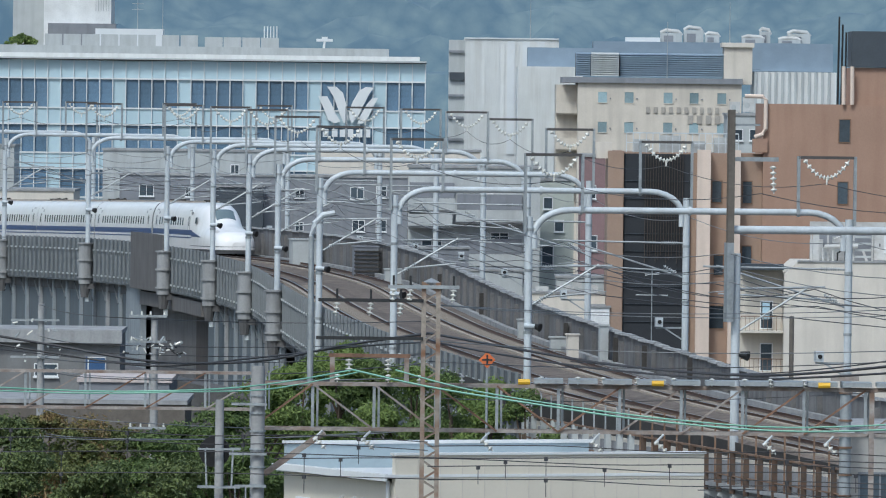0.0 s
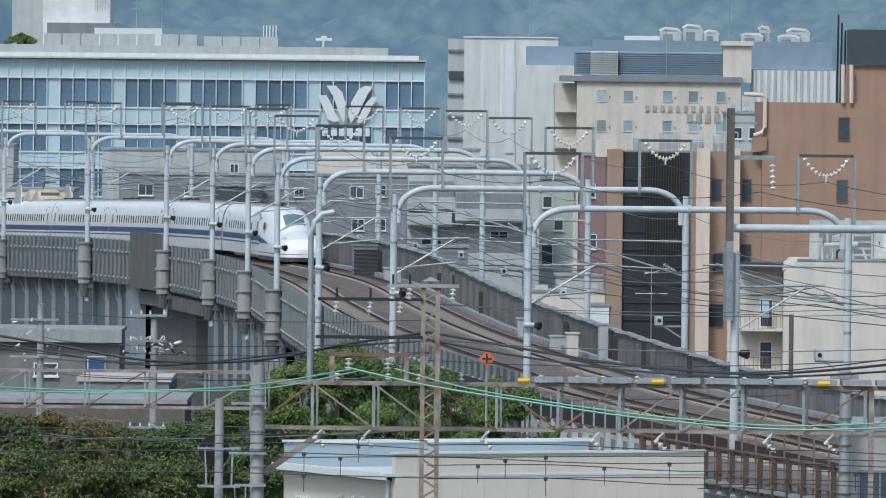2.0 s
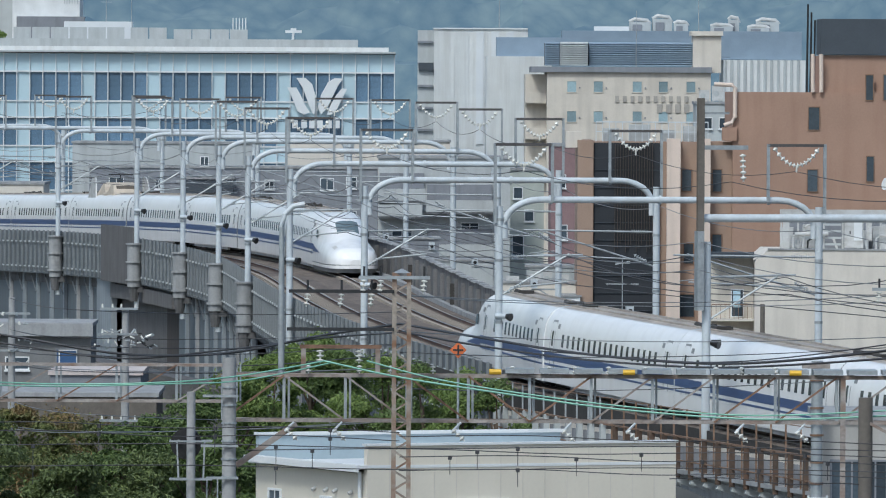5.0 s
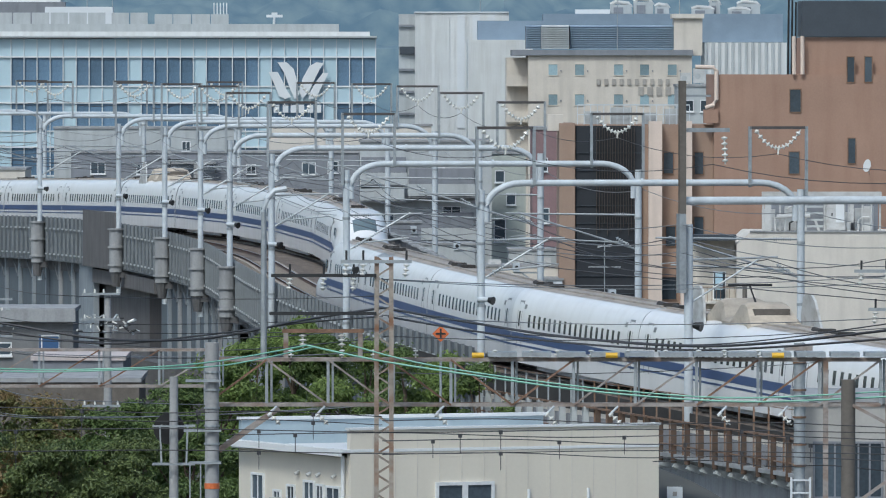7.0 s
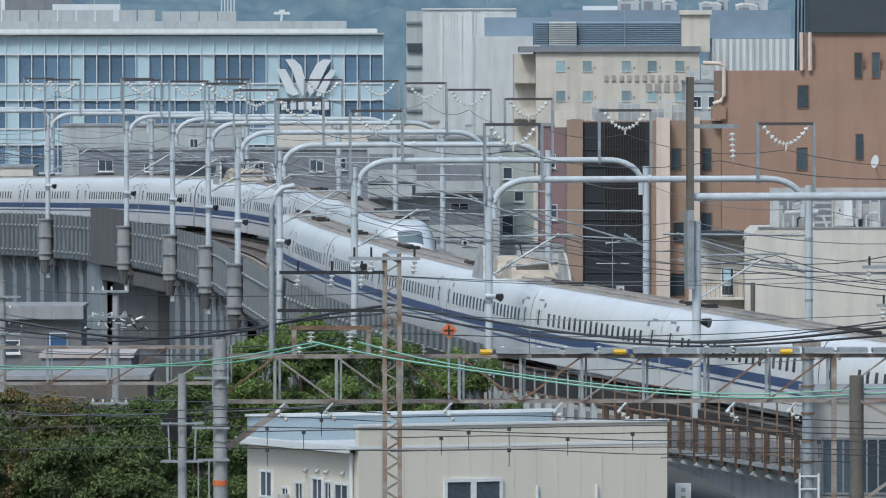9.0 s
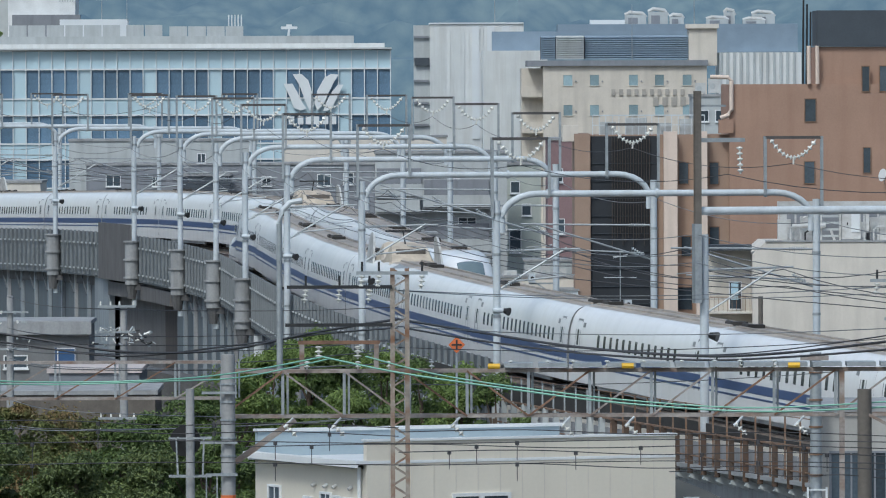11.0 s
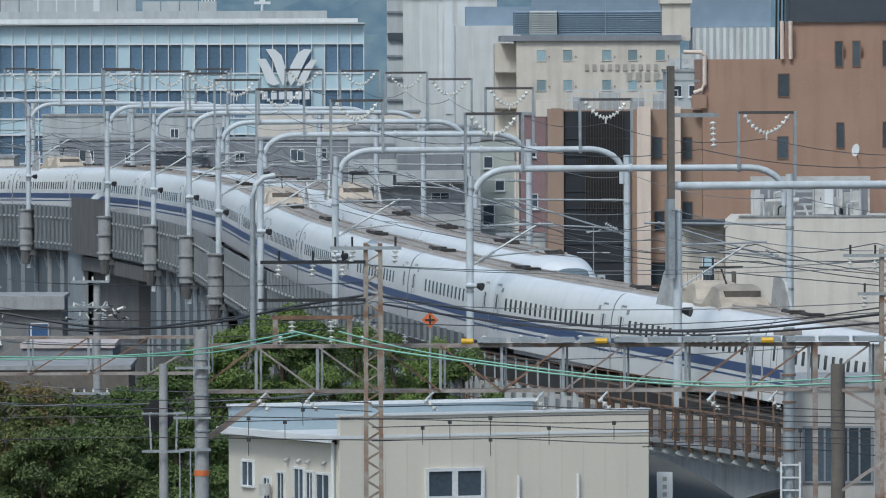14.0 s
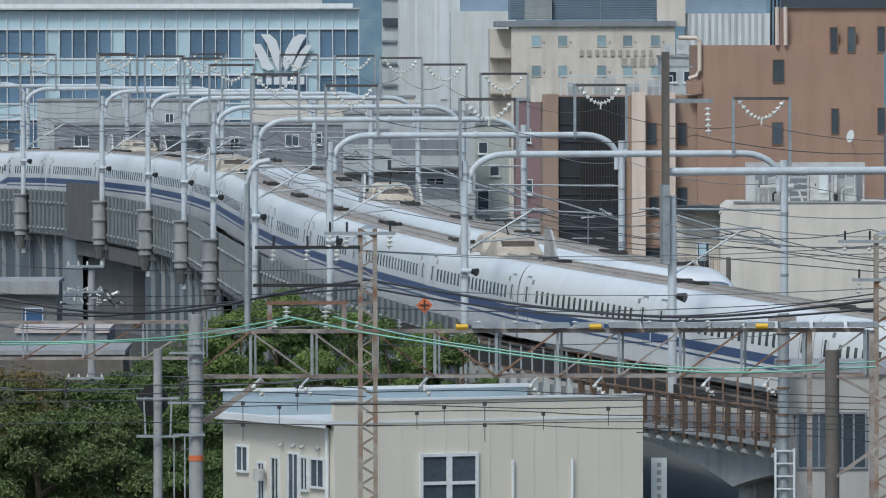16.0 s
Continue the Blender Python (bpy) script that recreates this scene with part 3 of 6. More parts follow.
_bg = Shape().box(-1.6, 1.6, -1.25, 1.25, 0.42, 0.72).box(-1.9, 1.9, 1.0, 1.25, 0.3, 0.6).box(-1.9, 1.9, -1.25, -1.0, 0.3, 0.6)
for _x in (-1.25, 1.25):
    for _y in (-0.72, 0.72):
        _bg.tube([(_x, _y - 0.07, 0.43), (_x, _y + 0.07, 0.43)], 0.43, 16)
BOGIE = _bg.mesh("bogie", M_UFLOOR)


def fit_flanks(car, x0, x1, first, count, pitch, doors):
    for s in (1, -1):
        part("blue_stripe", flank(Shape(), x0, x1, 1.30, 1.66, s, 0.008), M_BLUE, car, "wide blue stripe below the windows")
        part("blue_stripe", flank(Shape(), x0, x1, 1.08, 1.16, s, 0.008), M_BLUE, car, "thin blue pinstripe")
        for i in range(count):
            part("window", WINDOW[s], None, car, at=T(first + i * pitch, 0, 0))
        for d in doors:
            dd = part("door", DOOR[s], None, car, at=T(d, 0, 0))
            part("door_window", DWIN[s], None, dd)
            part("display", LABEL[s], None, car, at=T(d + (0.95 if d < 0 else -0.95), 0, 0))


def underside(car, x0, x1, bogies):
    part("underfloor", Shape().box(x0 + 0.5, x1 - 0.5, -1.3, 1.3, 0.2, 0.42), M_UFLOOR, car)
    for s in (1, -1):
        part("skirt", Shape().box(x0 + 4.6, x1 - 4.6, s * 1.40, s * 1.55, 0.17, 0.40), M_SKIRT, car)
    for b in bogies:
        part("bogie", BOGIE, None, car, at=T(b, 0, 0))


def roof_gear(car, x0, x1):
    rows = [[(x, y, ZB + (ZT - ZB) * (1 - abs(y / WB) ** PB) ** (1 / PB) + 0.012) for y in (-0.92, -0.6, -0.2, 0.2, 0.6, 0.92)] for x in np.linspace(x0, x1, 9)]
    part("roof_panel", Shape().sheet(rows), M_ROOF, car, "sooty brown-grey roof panel")
    c = Shape()
    for y in (-0.5, 0.5):
        c.box(x0 + 0.1, x1 - 0.1, y - 0.06, y + 0.06, 3.55, 3.68)
    part("cable_duct", c, M_ROOF, car)
    for x in (x0 + 1.0, x1 - 1.0):
        part("cable_joint", Shape().tube([(x - 0.5, 0.3, 3.66), (x + 0.5, 0.3, 3.7)], 0.13, 8).box(x - 0.3, x + 0.3, -0.35, 0.35, 3.56, 3.76), M_UFLOOR, car, "dark high-voltage cable joint")


def middle_car(kind=0):
    car = thing("train_car", "white high-speed train carriage with blue stripes", "train carriage", "carriages of the trains")
    rows = [hull_row(x, WB, ZB + 0.4, WB, ZT, PB) for x in (-12.46, -12.36, 0, 12.36, 12.46)]
    sh = Shape().sheet(rows)
    part("body", sh, M_WHITE, car, smooth=True)
    for x in (-12.44, 12.44):
        part("end_wall", Shape().add([(x, y, z) for _, y, z in hull_row(0, WB - 0.01, ZB + 0.4, WB - 0.01, ZT - 0.01, PB)], [tuple(range(37))]), M_GANG, car)
    roof_gear(car, -12.1, 12.1)
    part("gangway", Shape().sheet([[(x, y * 0.965, z - 0.05) for _, y, z in hull_row(0, WB, ZB + 0.4, WB, ZT, PB)] for x in (-12.54, -12.45)]), M_GANG, car, "pale grey gangway hood", smooth=True)
    count, pitch = ((18, 1.04), (13, 1.16), (20, 0.98))[kind % 3]
    fit_flanks(car, -12.36, 12.36, -count * pitch / 2 + pitch / 2, count, pitch, (-10.9, 10.9))
    underside(car, -12.2, 12.2, (-8.75, 8.75))
    if kind == 2:
        def plate(pl, side):
            n = len(pl)
            q = Shape().add([(x, side * (1.30 - 0.10 * (z - 3.2)), z) for x, z in pl] + [(x, side * (1.20 - 0.10 * (z - 3.2)), z) for x, z in pl],
                            [tuple(range(n)), tuple(reversed(range(n, 2 * n)))] + [(i, (i + 1) % n, n + (i + 1) % n, n + i) for i in range(n)])
            part("side_shield", q, M_SKIRT, car, "grey noise shield plate beside the pantograph")
        for sd in (1, -1):
            for d in (sd,):
                plate([(d * 6.3, 3.15), (d * 5.8, 4.0), (d * 5.45, 4.6), (d * 5.0, 4.82), (d * 4.3, 4.84), (d * 3.8, 4.7), (d * 3.3, 4.1), (d * 2.8, 3.15)], sd)
        prof = [(0.7 * x, z) for x, z in ((-5.2, 3.55), (-4.4, 3.95), (-3.6, 4.32), (-2.9, 4.45), (-2.0, 4.42), (-1.4, 4.1), (-0.9, 3.78), (0.9, 3.78), (1.4, 4.1), (2.0, 4.42), (2.9, 4.45), (3.6, 4.32), (4.4, 3.95), (5.2, 3.55))]
        rows = []
        for x, z in prof:
            h = z - 3.4
            rows.append([(x, y * (1.18 - 0.22 * abs(y) * h), 3.38 + h * f) for y, f in ((-1.0, 0.0), (-1.0, 0.55), (-0.88, 0.9), (-0.6, 1.0), (0.6, 1.0), (0.88, 0.9), (1.0, 0.55), (1.0, 0.0))])
        cv = part("pantograph_cover", Shape().sheet(rows), M_COVER, car, "beige hump-shaped pantograph cover", smooth=True)
        for x in (-2.8, 2.8):
            part("cover_recess", Shape().box(x - 0.25, x + 0.25, -0.72, 0.72, 3.9, 4.19), M_BROWNP, cv)
        ar = part("pantograph", Shape().tube([(1.0, 0, 3.7), (-0.4, 0, 4.35), (0.5, 0, 4.95)], 0.05, 6), M_DARK, car, "dark raised pantograph arm")
        part("collector_head", Shape().bar((0.5, -0.9, 5.0), (0.5, 0.9, 5.0), 0.09), M_DARK, ar)
    return car


def lead_car():
    """End car with a long nose; its tip is at x = 0."""
    car = thing("lead_car", "white high-speed train end car with a long duck-billed nose", "train carriage", "carriages of the trains")
    ds = [0, 0.05, 0.12, 0.25, 0.4, 0.6, 0.8, 1.1, 1.5, 2, 2.6, 3.2, 3.6, 4, 4.4, 4.8, 5.2, 5.6, 6, 6.6, 7.2, 8, 9, 10, 10.7, 27.2]
    rows = [nose_row(min(d, 10.7)) for d in ds]
    rows[-1] = [(-27.2, y, z) for _, y, z in rows[-2]]
    sh = Shape().sheet(rows)
    sh.f.append(tuple((len(ds) - 1) * 37 + i for i in range(37)))
    part("body", sh, M_WHITE, car, smooth=True)
    part("nose_cap", Shape().add([(0.003, y, z) for _, y, z in rows[0]], [tuple(range(37))]), M_WHITE, car)
    lo, hi = [], []
    for s, seq in ((1, ds[:24]), (-1, ds[:24])):
        a, b = [], []
        for d in seq:
            w = np.interp(d, (0, 0.12, 0.4, 1, 2.2, 4, 6.5, 10.7), (0.35, 0.85, 1.18, 1.42, 1.58, 1.65, 1.68, WB))
            a.append((-d - 0.22, s * w * 0.93, 0.10))
            b.append((-d + 0.012, s * (w + 0.012), 0.60))
        lo += a[::-1] if s > 0 else a
        hi += b[::-1] if s > 0 else b
    # The grey paints the shade on the nose's down-facing lower edge.
    part("lower_fairing", Shape().sheet([lo, hi]), M_FAIR, car, "lower nose fairing in painted shade grey")
    gl = []
    for d in np.linspace(4.6, 6.0, 8):
        r = nose_row(d, 60)
        gl.append([(x, y, z + 0.015) for x, y, z in r[22:39]])
    part("windscreen", Shape().sheet(gl), M_SCREEN, car, "dark curved windscreen", smooth=True)
    for s in (1, -1):
        r = [nose_row(d, 60) for d in (1.5, 1.9, 2.4)]
        q = [[(x, y, z + 0.012) for x, y, z in (row[43:48] if s > 0 else row[13:18])] for row in r]
        part("headlight", Shape().sheet(q), M_SKIRT, car, "grey flush headlight cover")
        part("side_window", flank(Shape(), -8.4, -7.9, 2.1, 2.55, s, -0.03, 0.05), M_GLASSD, car)
    fit_flanks(car, -27.0, -9.6, -24.0, 11, 1.04, (-10.9, -25.6))
    for s in (1, -1):
        top = []
        for k, d in enumerate(np.linspace(5.5, 9.7, 8)):
            w = np.interp(d, (0, 0.12, 0.4, 1, 2.2, 4, 6.5, 10.7), (0.35, 0.85, 1.18, 1.42, 1.58, 1.65, 1.68, WB))
            hh = 0.42 * k / 7
            top.append([(-d, s * (w + 0.012), 1.2), (-d, s * (w + 0.012), 1.2 + hh * 0.5), (-d, s * (w * 0.995 + 0.012), 1.2 + hh)])
        part("stripe_tip", Shape().sheet(top), M_BLUE, car, "blue stripe tapering onto the nose")
    roof_gear(car, -26.6, -11.0)
    underside(car, -26.8, -2.0, (-6.0, -23.0))
    part("snow_plough", Shape().add([(-0.5, 0, 0.14), (-1.9, 1.36, 0.14), (-1.9, -1.36, 0.14), (-0.12, 0, 0.42), (-1.6, 1.4, 0.42), (-1.6, -1.4, 0.42)],
                                    [(0, 1, 2), (3, 5, 4), (0, 3, 4, 1), (0, 2, 5, 3), (1, 4, 5, 2)]), M_FAIR, car, "grey snow plough")
    part("gangway", Shape().sheet([[(x, y * 0.965, z - 0.05) for _, y, z in hull_row(0, WB, ZB + 0.4, WB, ZT, PB)] for x in (-27.34, -27.18)]), M_GANG, car, "pale grey gangway hood", smooth=True)
    return car


_lead = lead_car()
_mids = [middle_car(0), middle_car(1), middle_car(2)]
ORDER = (0, 0, 0, 2, 0, 0, 1, 1, 0, 2, 0, 0, 0, 0)


def make_train(first):
    """One end car and the carriages behind it; the first train takes the originals."""
    cars = [_lead if first else copy_thing(_lead, T(0, 0, 0))]
    used = set()
    for k in ORDER[:14]:
        if first and k not in used:
            used.add(k)
            cars.append(_mids[k])
        else:
            cars.append(copy_thing(_mids[k], T(0, 0, 0)))
    return cars


TRAIN_A = make_train(True)
TRAIN_B = make_train(False)


def run(cars, across, lift, away, nose):
    """Keys the cars of a train along its track; nose: rows of (seconds, depth of the nose tip)."""
    ts = [0.5 * i for i in range(33)]
    tt, yy = [a for a, _ in nose], [b for _, b in nose]
    ss = np.interp(np.array(yy), _gy, LINE_S)
    co = np.polyfit(tt, ss, 3)
    d = 1 if away else -1
    for i, car in enumerate(cars):
        rows = []
        for t in ts:
            s = np.polyval(co, t)
            if i == 0:
                a, b = at_s(s - d * 4.0, across, lift), at_s(s - d * 23.0, across, lift)
                v = (a - b).normalized()
                o = a + v * 4.0
            else:
                c = s - d * (27.3 + 12.5 + 25.0 * (i - 1))
                a, b = at_s(c + d * 8.75, across, lift), at_s(c - d * 8.75, across, lift)
                v = (a - b).normalized()
                o = (a + b) / 2
            side = Vector((0, 0, 1)).cross(v).normalized()
            up = v.cross(side)
            m = Matrix((v, side, up)).transposed().to_4x4()
            m.translation = o
            rows.append((t, m))
        walk(car, rows)


# ---------------------------------------------------------------- buildings behind the line
M_GLASSB = mat("blue_curtain_glass", (0.125, 0.205, 0.30), 0.12, var=0.35, scale=0.25, bump=0.03, rnd=0.25)
M_SPAN = mat("pale_blue_spandrel", (0.46, 0.60, 0.67), 0.3, var=0.06, scale=0.3, bump=0.03, rnd=0.05)
M_MULL = mat("white_mullion", (0.68, 0.71, 0.73), 0.4, var=0.05)
M_RIB = mat("white_ribbed_cladding", (0.68, 0.70, 0.70), 0.5, var=0.06, dirt=(0.5, 0.5, 0.48), streak=1)
M_BLUEG = mat("blue_grey_screen", (0.22, 0.29, 0.37), 0.6, var=0.1)
M_BEIGE = mat("beige_render", (0.61, 0.565, 0.50), 0.85, var=0.08, dirt=(0.42, 0.39, 0.35), streak=1)
M_SIGNB = mat("sign_letter_grey", (0.36, 0.34, 0.31), 0.7)
M_LOUV = mat("dark_louvre", (0.055, 0.068, 0.085), 0.6, var=0.15)
M_BRICK = mat("brown_tile_wall", (0.36, 0.232, 0.172), 0.8, var=0.10, scale=0.3, dirt=(0.25, 0.14, 0.10), streak=1, dirt_amt=0.2)
M_TAN = mat("tan_tile_wall", (0.335, 0.24, 0.185), 0.8, var=0.10, dirt=(0.33, 0.22, 0.16), streak=1)
M_PEACH = mat("peach_column", (0.70, 0.58, 0.50), 0.75, var=0.07, dirt=(0.5, 0.42, 0.36), streak=1)
M_MAROON = mat("maroon_wall", (0.25, 0.165, 0.17), 0.8, var=0.15)
M_CREAM = mat("cream_wall", (0.66, 0.62, 0.56), 0.8, var=0.06, dirt=(0.5, 0.47, 0.43), streak=1)
M_LGREY = mat("light_grey_wall", (0.45, 0.48, 0.49), 0.8, var=0.1, dirt=(0.3, 0.31, 0.32), streak=1)
M_MGREY = mat("mid_grey_wall", (0.23, 0.245, 0.275), 0.8, var=0.1, dirt=(0.14, 0.15, 0.16), streak=1)
M_WINF = mat("white_window_frame", (0.72, 0.74, 0.75), 0.5)
M_PANE = mat("window_pane", (0.06, 0.08, 0.10), 0.1, var=0.3, bump=0, rnd=0.4)
M_PANEB = mat("pale_window_pane", (0.26, 0.36, 0.40), 0.15, var=0.2, bump=0, rnd=0.3)
M_AC = mat("white_unit_metal", (0.52, 0.53, 0.53), 0.5, var=0.12, dirt=(0.3, 0.28, 0.26))


def block(parent, name, x0, x1, y0, y1, z0, z1, material, label=""):
    return part(name, Shape().box(x0, x1, y0, y1, z0, z1), material, parent, label)


def window(parent, x0, x1, z0, z1, y, pane=None, frame=None, sill=True, split=1):
    """A framed pane set in a wall that faces the camera at depth y."""
    w = 0.07
    f = Shape().box(x0 - w, x0, y - 0.06, y + 0.1, z0 - w, z1 + w).box(x1, x1 + w, y - 0.06, y + 0.1, z0 - w, z1 + w)
    f.box(x0, x1, y - 0.06, y + 0.1, z1, z1 + w).box(x0, x1, y - 0.06, y + 0.1, z0 - w, z0)
    for k in range(1, split):
        x = x0 + (x1 - x0) * k / split
        f.box(x - 0.03, x + 0.03, y - 0.05, y + 0.1, z0, z1)
    o = part("window", f, frame or M_WINF, parent)
    part("pane", Shape().box(x0, x1, y - 0.02, y + 0.04, z0, z1), pane or M_PANE, o)
    if sill:
        part("sill", Shape().box(x0 - 0.12, x1 + 0.12, y - 0.16, y - 0.061, z0 - 0.16, z0 - w), frame or M_WINF, o)
    return o


def office():
    """Long glazed office block with pale spandrels and a shield emblem."""
    D = 936.3
    k = D / 16000
    o = thing("office_building", "long glazed office building with pale blue spandrel bands", "office building")
    xr = -2.04
    xl = xr - 62.0
    zt = 23.66
    block(o, "wall", xl, xr, D + 0.3, D + 24, 0, zt, M_SPAN)
    block(o, "roof_slab", xl, xr + 0.1, D - 0.8, D + 24, zt + 0.12, zt + 0.3, M_LGREY)
    block(o, "parapet", xl, xr - 0.6, D + 0.2, D + 0.5, zt + 0.301, zt + 0.75, M_RIB)
    block(o, "parapet", xl, xr - 3.8, D + 2.2, D + 2.5, zt + 0.301, zt + 1.55, M_LGREY)
    # storeys, from the top: spandrel then glazing
    rows = ((zt - 1.85, zt - 4.95), (zt - 6.6, zt - 9.6), (zt - 11.2, zt - 14.2), (zt - 15.8, zt - 18.8))
    zs = zt
    n = 46
    pitch = (xr - xl) / n
    for a, b in rows:
        part("spandrel", Shape().box(xl, xr, D + 0.05, D + 0.3, a, zs), M_SPAN, o)
        part("transom", Shape().box(xl, xr, D - 0.08, D + 0.04, a - 0.1, a + 0.06), M_MULL, o)
        part("transom", Shape().box(xl, xr, D - 0.08, D + 0.04, b - 0.06, b + 0.1), M_MULL, o)
        gl = Shape().box(-pitch / 2 + 0.06, pitch / 2 - 0.06, -0.05, 0.05, b + 0.1, a - 0.1).mesh("pane", M_GLASSB)
        sp = Shape().box(-pitch / 2 + 0.06, pitch / 2 - 0.06, -0.05, 0.05, b + 0.1, a - 0.1).mesh("pane", M_SPAN)
        for i in range(n):
            part("pane", sp if i % 5 == 2 else gl, None, o, at=T(xl + (i + 0.5) * pitch, D + 0.2, 0))
        zs = b
    m = Shape()
    for i in range(n + 1):
        x = xl + i * pitch
        m.box(x - 0.045, x + 0.045, D - 0.14, D + 0.06, 4, zt)
    part("mullions", m, M_MULL, o)
    for i in range(8):
        x0 = -41.75 + i * 1.95 + (0.5 if i > 5 else 0)
        block(o, "roof_screen", x0, x0 + 1.8, D + 6, D + 6.2, zt + 0.31, 26.41, M_LGREY)
    for i in range(4):
        x0 = -25.07 + i * 1.95
        block(o, "roof_screen", x0, x0 + 1.85, D + 6, D + 6.2, zt + 0.31, 26.25, M_LGREY)
    block(o, "penthouse", -36.61, -29.53, D + 9, D + 14, zt, 27.04, M_MULL)
    for i in range(5):
        x = -18.89 + i * 0.33
        part("vent_pipe", Shape().tube([(x, D + 6.5, zt), (x, D + 6.5, 27.45)], 0.07, 6), M_MULL, o)
    x, z = -12.55, 26.00
    part("radar_mast", Shape().tube([(x - 0.2, D + 3, zt), (x, D + 3, z - 0.1)], 0.2, 8, 0.12).box(x - 0.85, x + 0.85, D + 2.9, D + 3.1, z - 0.1, z + 0.18).box(x - 0.3, x + 0.3, D + 2.9, D + 3.1, z + 0.18, z + 0.4), M_MULL, o, "white rotating antenna on a post")
    # emblem: two curled leaf shapes, plain
    e = Shape()
    cx, cz, w = -10.07, 19.42, 1.0

    def leaf(pts):
        v = [(cx + px * k, D - 0.5, cz - pz * k) for px, pz in pts] + [(cx + px * k, D - 0.3, cz - pz * k) for px, pz in pts]
        n = len(pts)
        e.add(v, [tuple(range(n)), tuple(reversed(range(n, 2 * n)))] + [(i, (i + 1) % n, n + (i + 1) % n, n + i) for i in range(n)])

    leaf([(-52, -14), (-36, -14), (-28, 0), (-20, 18), (-12, 30), (-22, 34), (-34, 28), (-40, 12)])
    leaf([(-36, -31), (-20, -31), (-8, -20), (-2, 0), (2, 26), (-6, 34), (-14, 16), (-24, -12)])
    leaf([(8, 34), (2, 20), (8, -2), (20, -24), (32, -31), (46, -30), (38, -18), (28, 2), (20, 20)])
    leaf([(18, 34), (24, 18), (34, 0), (44, -12), (54, -12), (44, 8), (34, 28), (26, 34)])
    part("emblem", e, M_MULL, o, "pale grey leaf-shaped emblem on the glass")
    for q in (-38, -22, -8, 6, 22, 36):
        part("letter_bar", Shape().box(cx + (q - 5) * k, cx + (q + 5) * k, D - 0.5, D - 0.35, cz - 58 * k, cz - 44 * k), M_MULL, o)
    return o


office()


def ribbed_hall():
    D = 983.7
    o = thing("ribbed_hall", "tall white building clad in vertical ribbed metal", "building")
    x0, x1, zt = 2.16, 12.36, 26.68
    block(o, "wall", x0, x1, D, D + 20, 0, zt, M_RIB)
    block(o, "wall", 0.38, x0, D + 4, D + 20, 0, zt - 0.1, M_LGREY)
    sh = Shape()
    for i in range(8):
        z = zt - 1.5 - i * 2.4
        sh.box(0.38, x0 - 0.1, D + 3.7, D + 4, z, z + 0.25)
    part("stair_landing", sh, M_MGREY, o)
    block(o, "dark_band", 0.50, x0 - 0.05, D + 3.6, D + 3.99, 22.18, 23.04, M_LOUV)
    r = Shape()
    n = 34
    for i in range(n):
        x = x0 + (x1 - x0) * i / n
        if i % 7 != 6:
            r.box(x, x + 0.12, D - 0.1, D - 0.002, 2, zt - 0.05)
    part("rib", r, M_RIB, o)
    for i in range(0, 3):
        xa = x0 + (x1 - x0) * (0.45 + 0.16 * i)
        block(o, "tall_panel", xa, xa + 0.8, D - 0.16, D - 0.101, zt - 12.5, zt - 0.2, M_MULL)
    block(o, "roof_edge", x0 - 0.1, x1, D - 0.2, D + 20, zt, zt + 0.15, M_MULL)
    return o


def ribbed_annex():
    D = 948.1
    o = thing("ribbed_annex", "lower white ribbed annex with a blue-grey roof screen", "building")
    x0, x1, zt = 7.59, 14.41, 23.62
    block(o, "wall", x0, x1, D, D + 12, 0, zt, M_RIB)
    r = Shape()
    for i in range(22):
        x = x0 + (x1 - x0) * i / 22
        r.box(x, x + 0.14, D - 0.12, D - 0.002, 2, zt)
    part("rib", r, M_RIB, o)
    block(o, "roof_screen", 8.65, 33.30, D + 3, D + 10, zt, 25.64, M_BLUEG)
    return o


def ac_unit(x, y, z, w=1.0, h=1.3, d=0.8, label="white outdoor air-conditioning unit on the roof"):
    a = thing("air_conditioner", label, "air conditioner", "outdoor units", at=T(x, y, z))
    part("case", Shape().box(-w / 2, w / 2, -d / 2, d / 2, 0.08, h), M_AC if w < 1.05 else M_LGREY, a)
    part("grille", Shape().tube([(-w * 0.12, -d / 2 - 0.03, h * 0.5), (-w * 0.12, -d / 2 - 0.001, h * 0.5)], min(w, h) * 0.26, 14), M_LGREY, a)
    f = Shape()
    for k in (-0.4, 0.4):
        f.box(w * k - 0.08, w * k + 0.08, -d / 2, d / 2, 0, 0.079)
    part("foot", f, M_GALV, a)
    return a


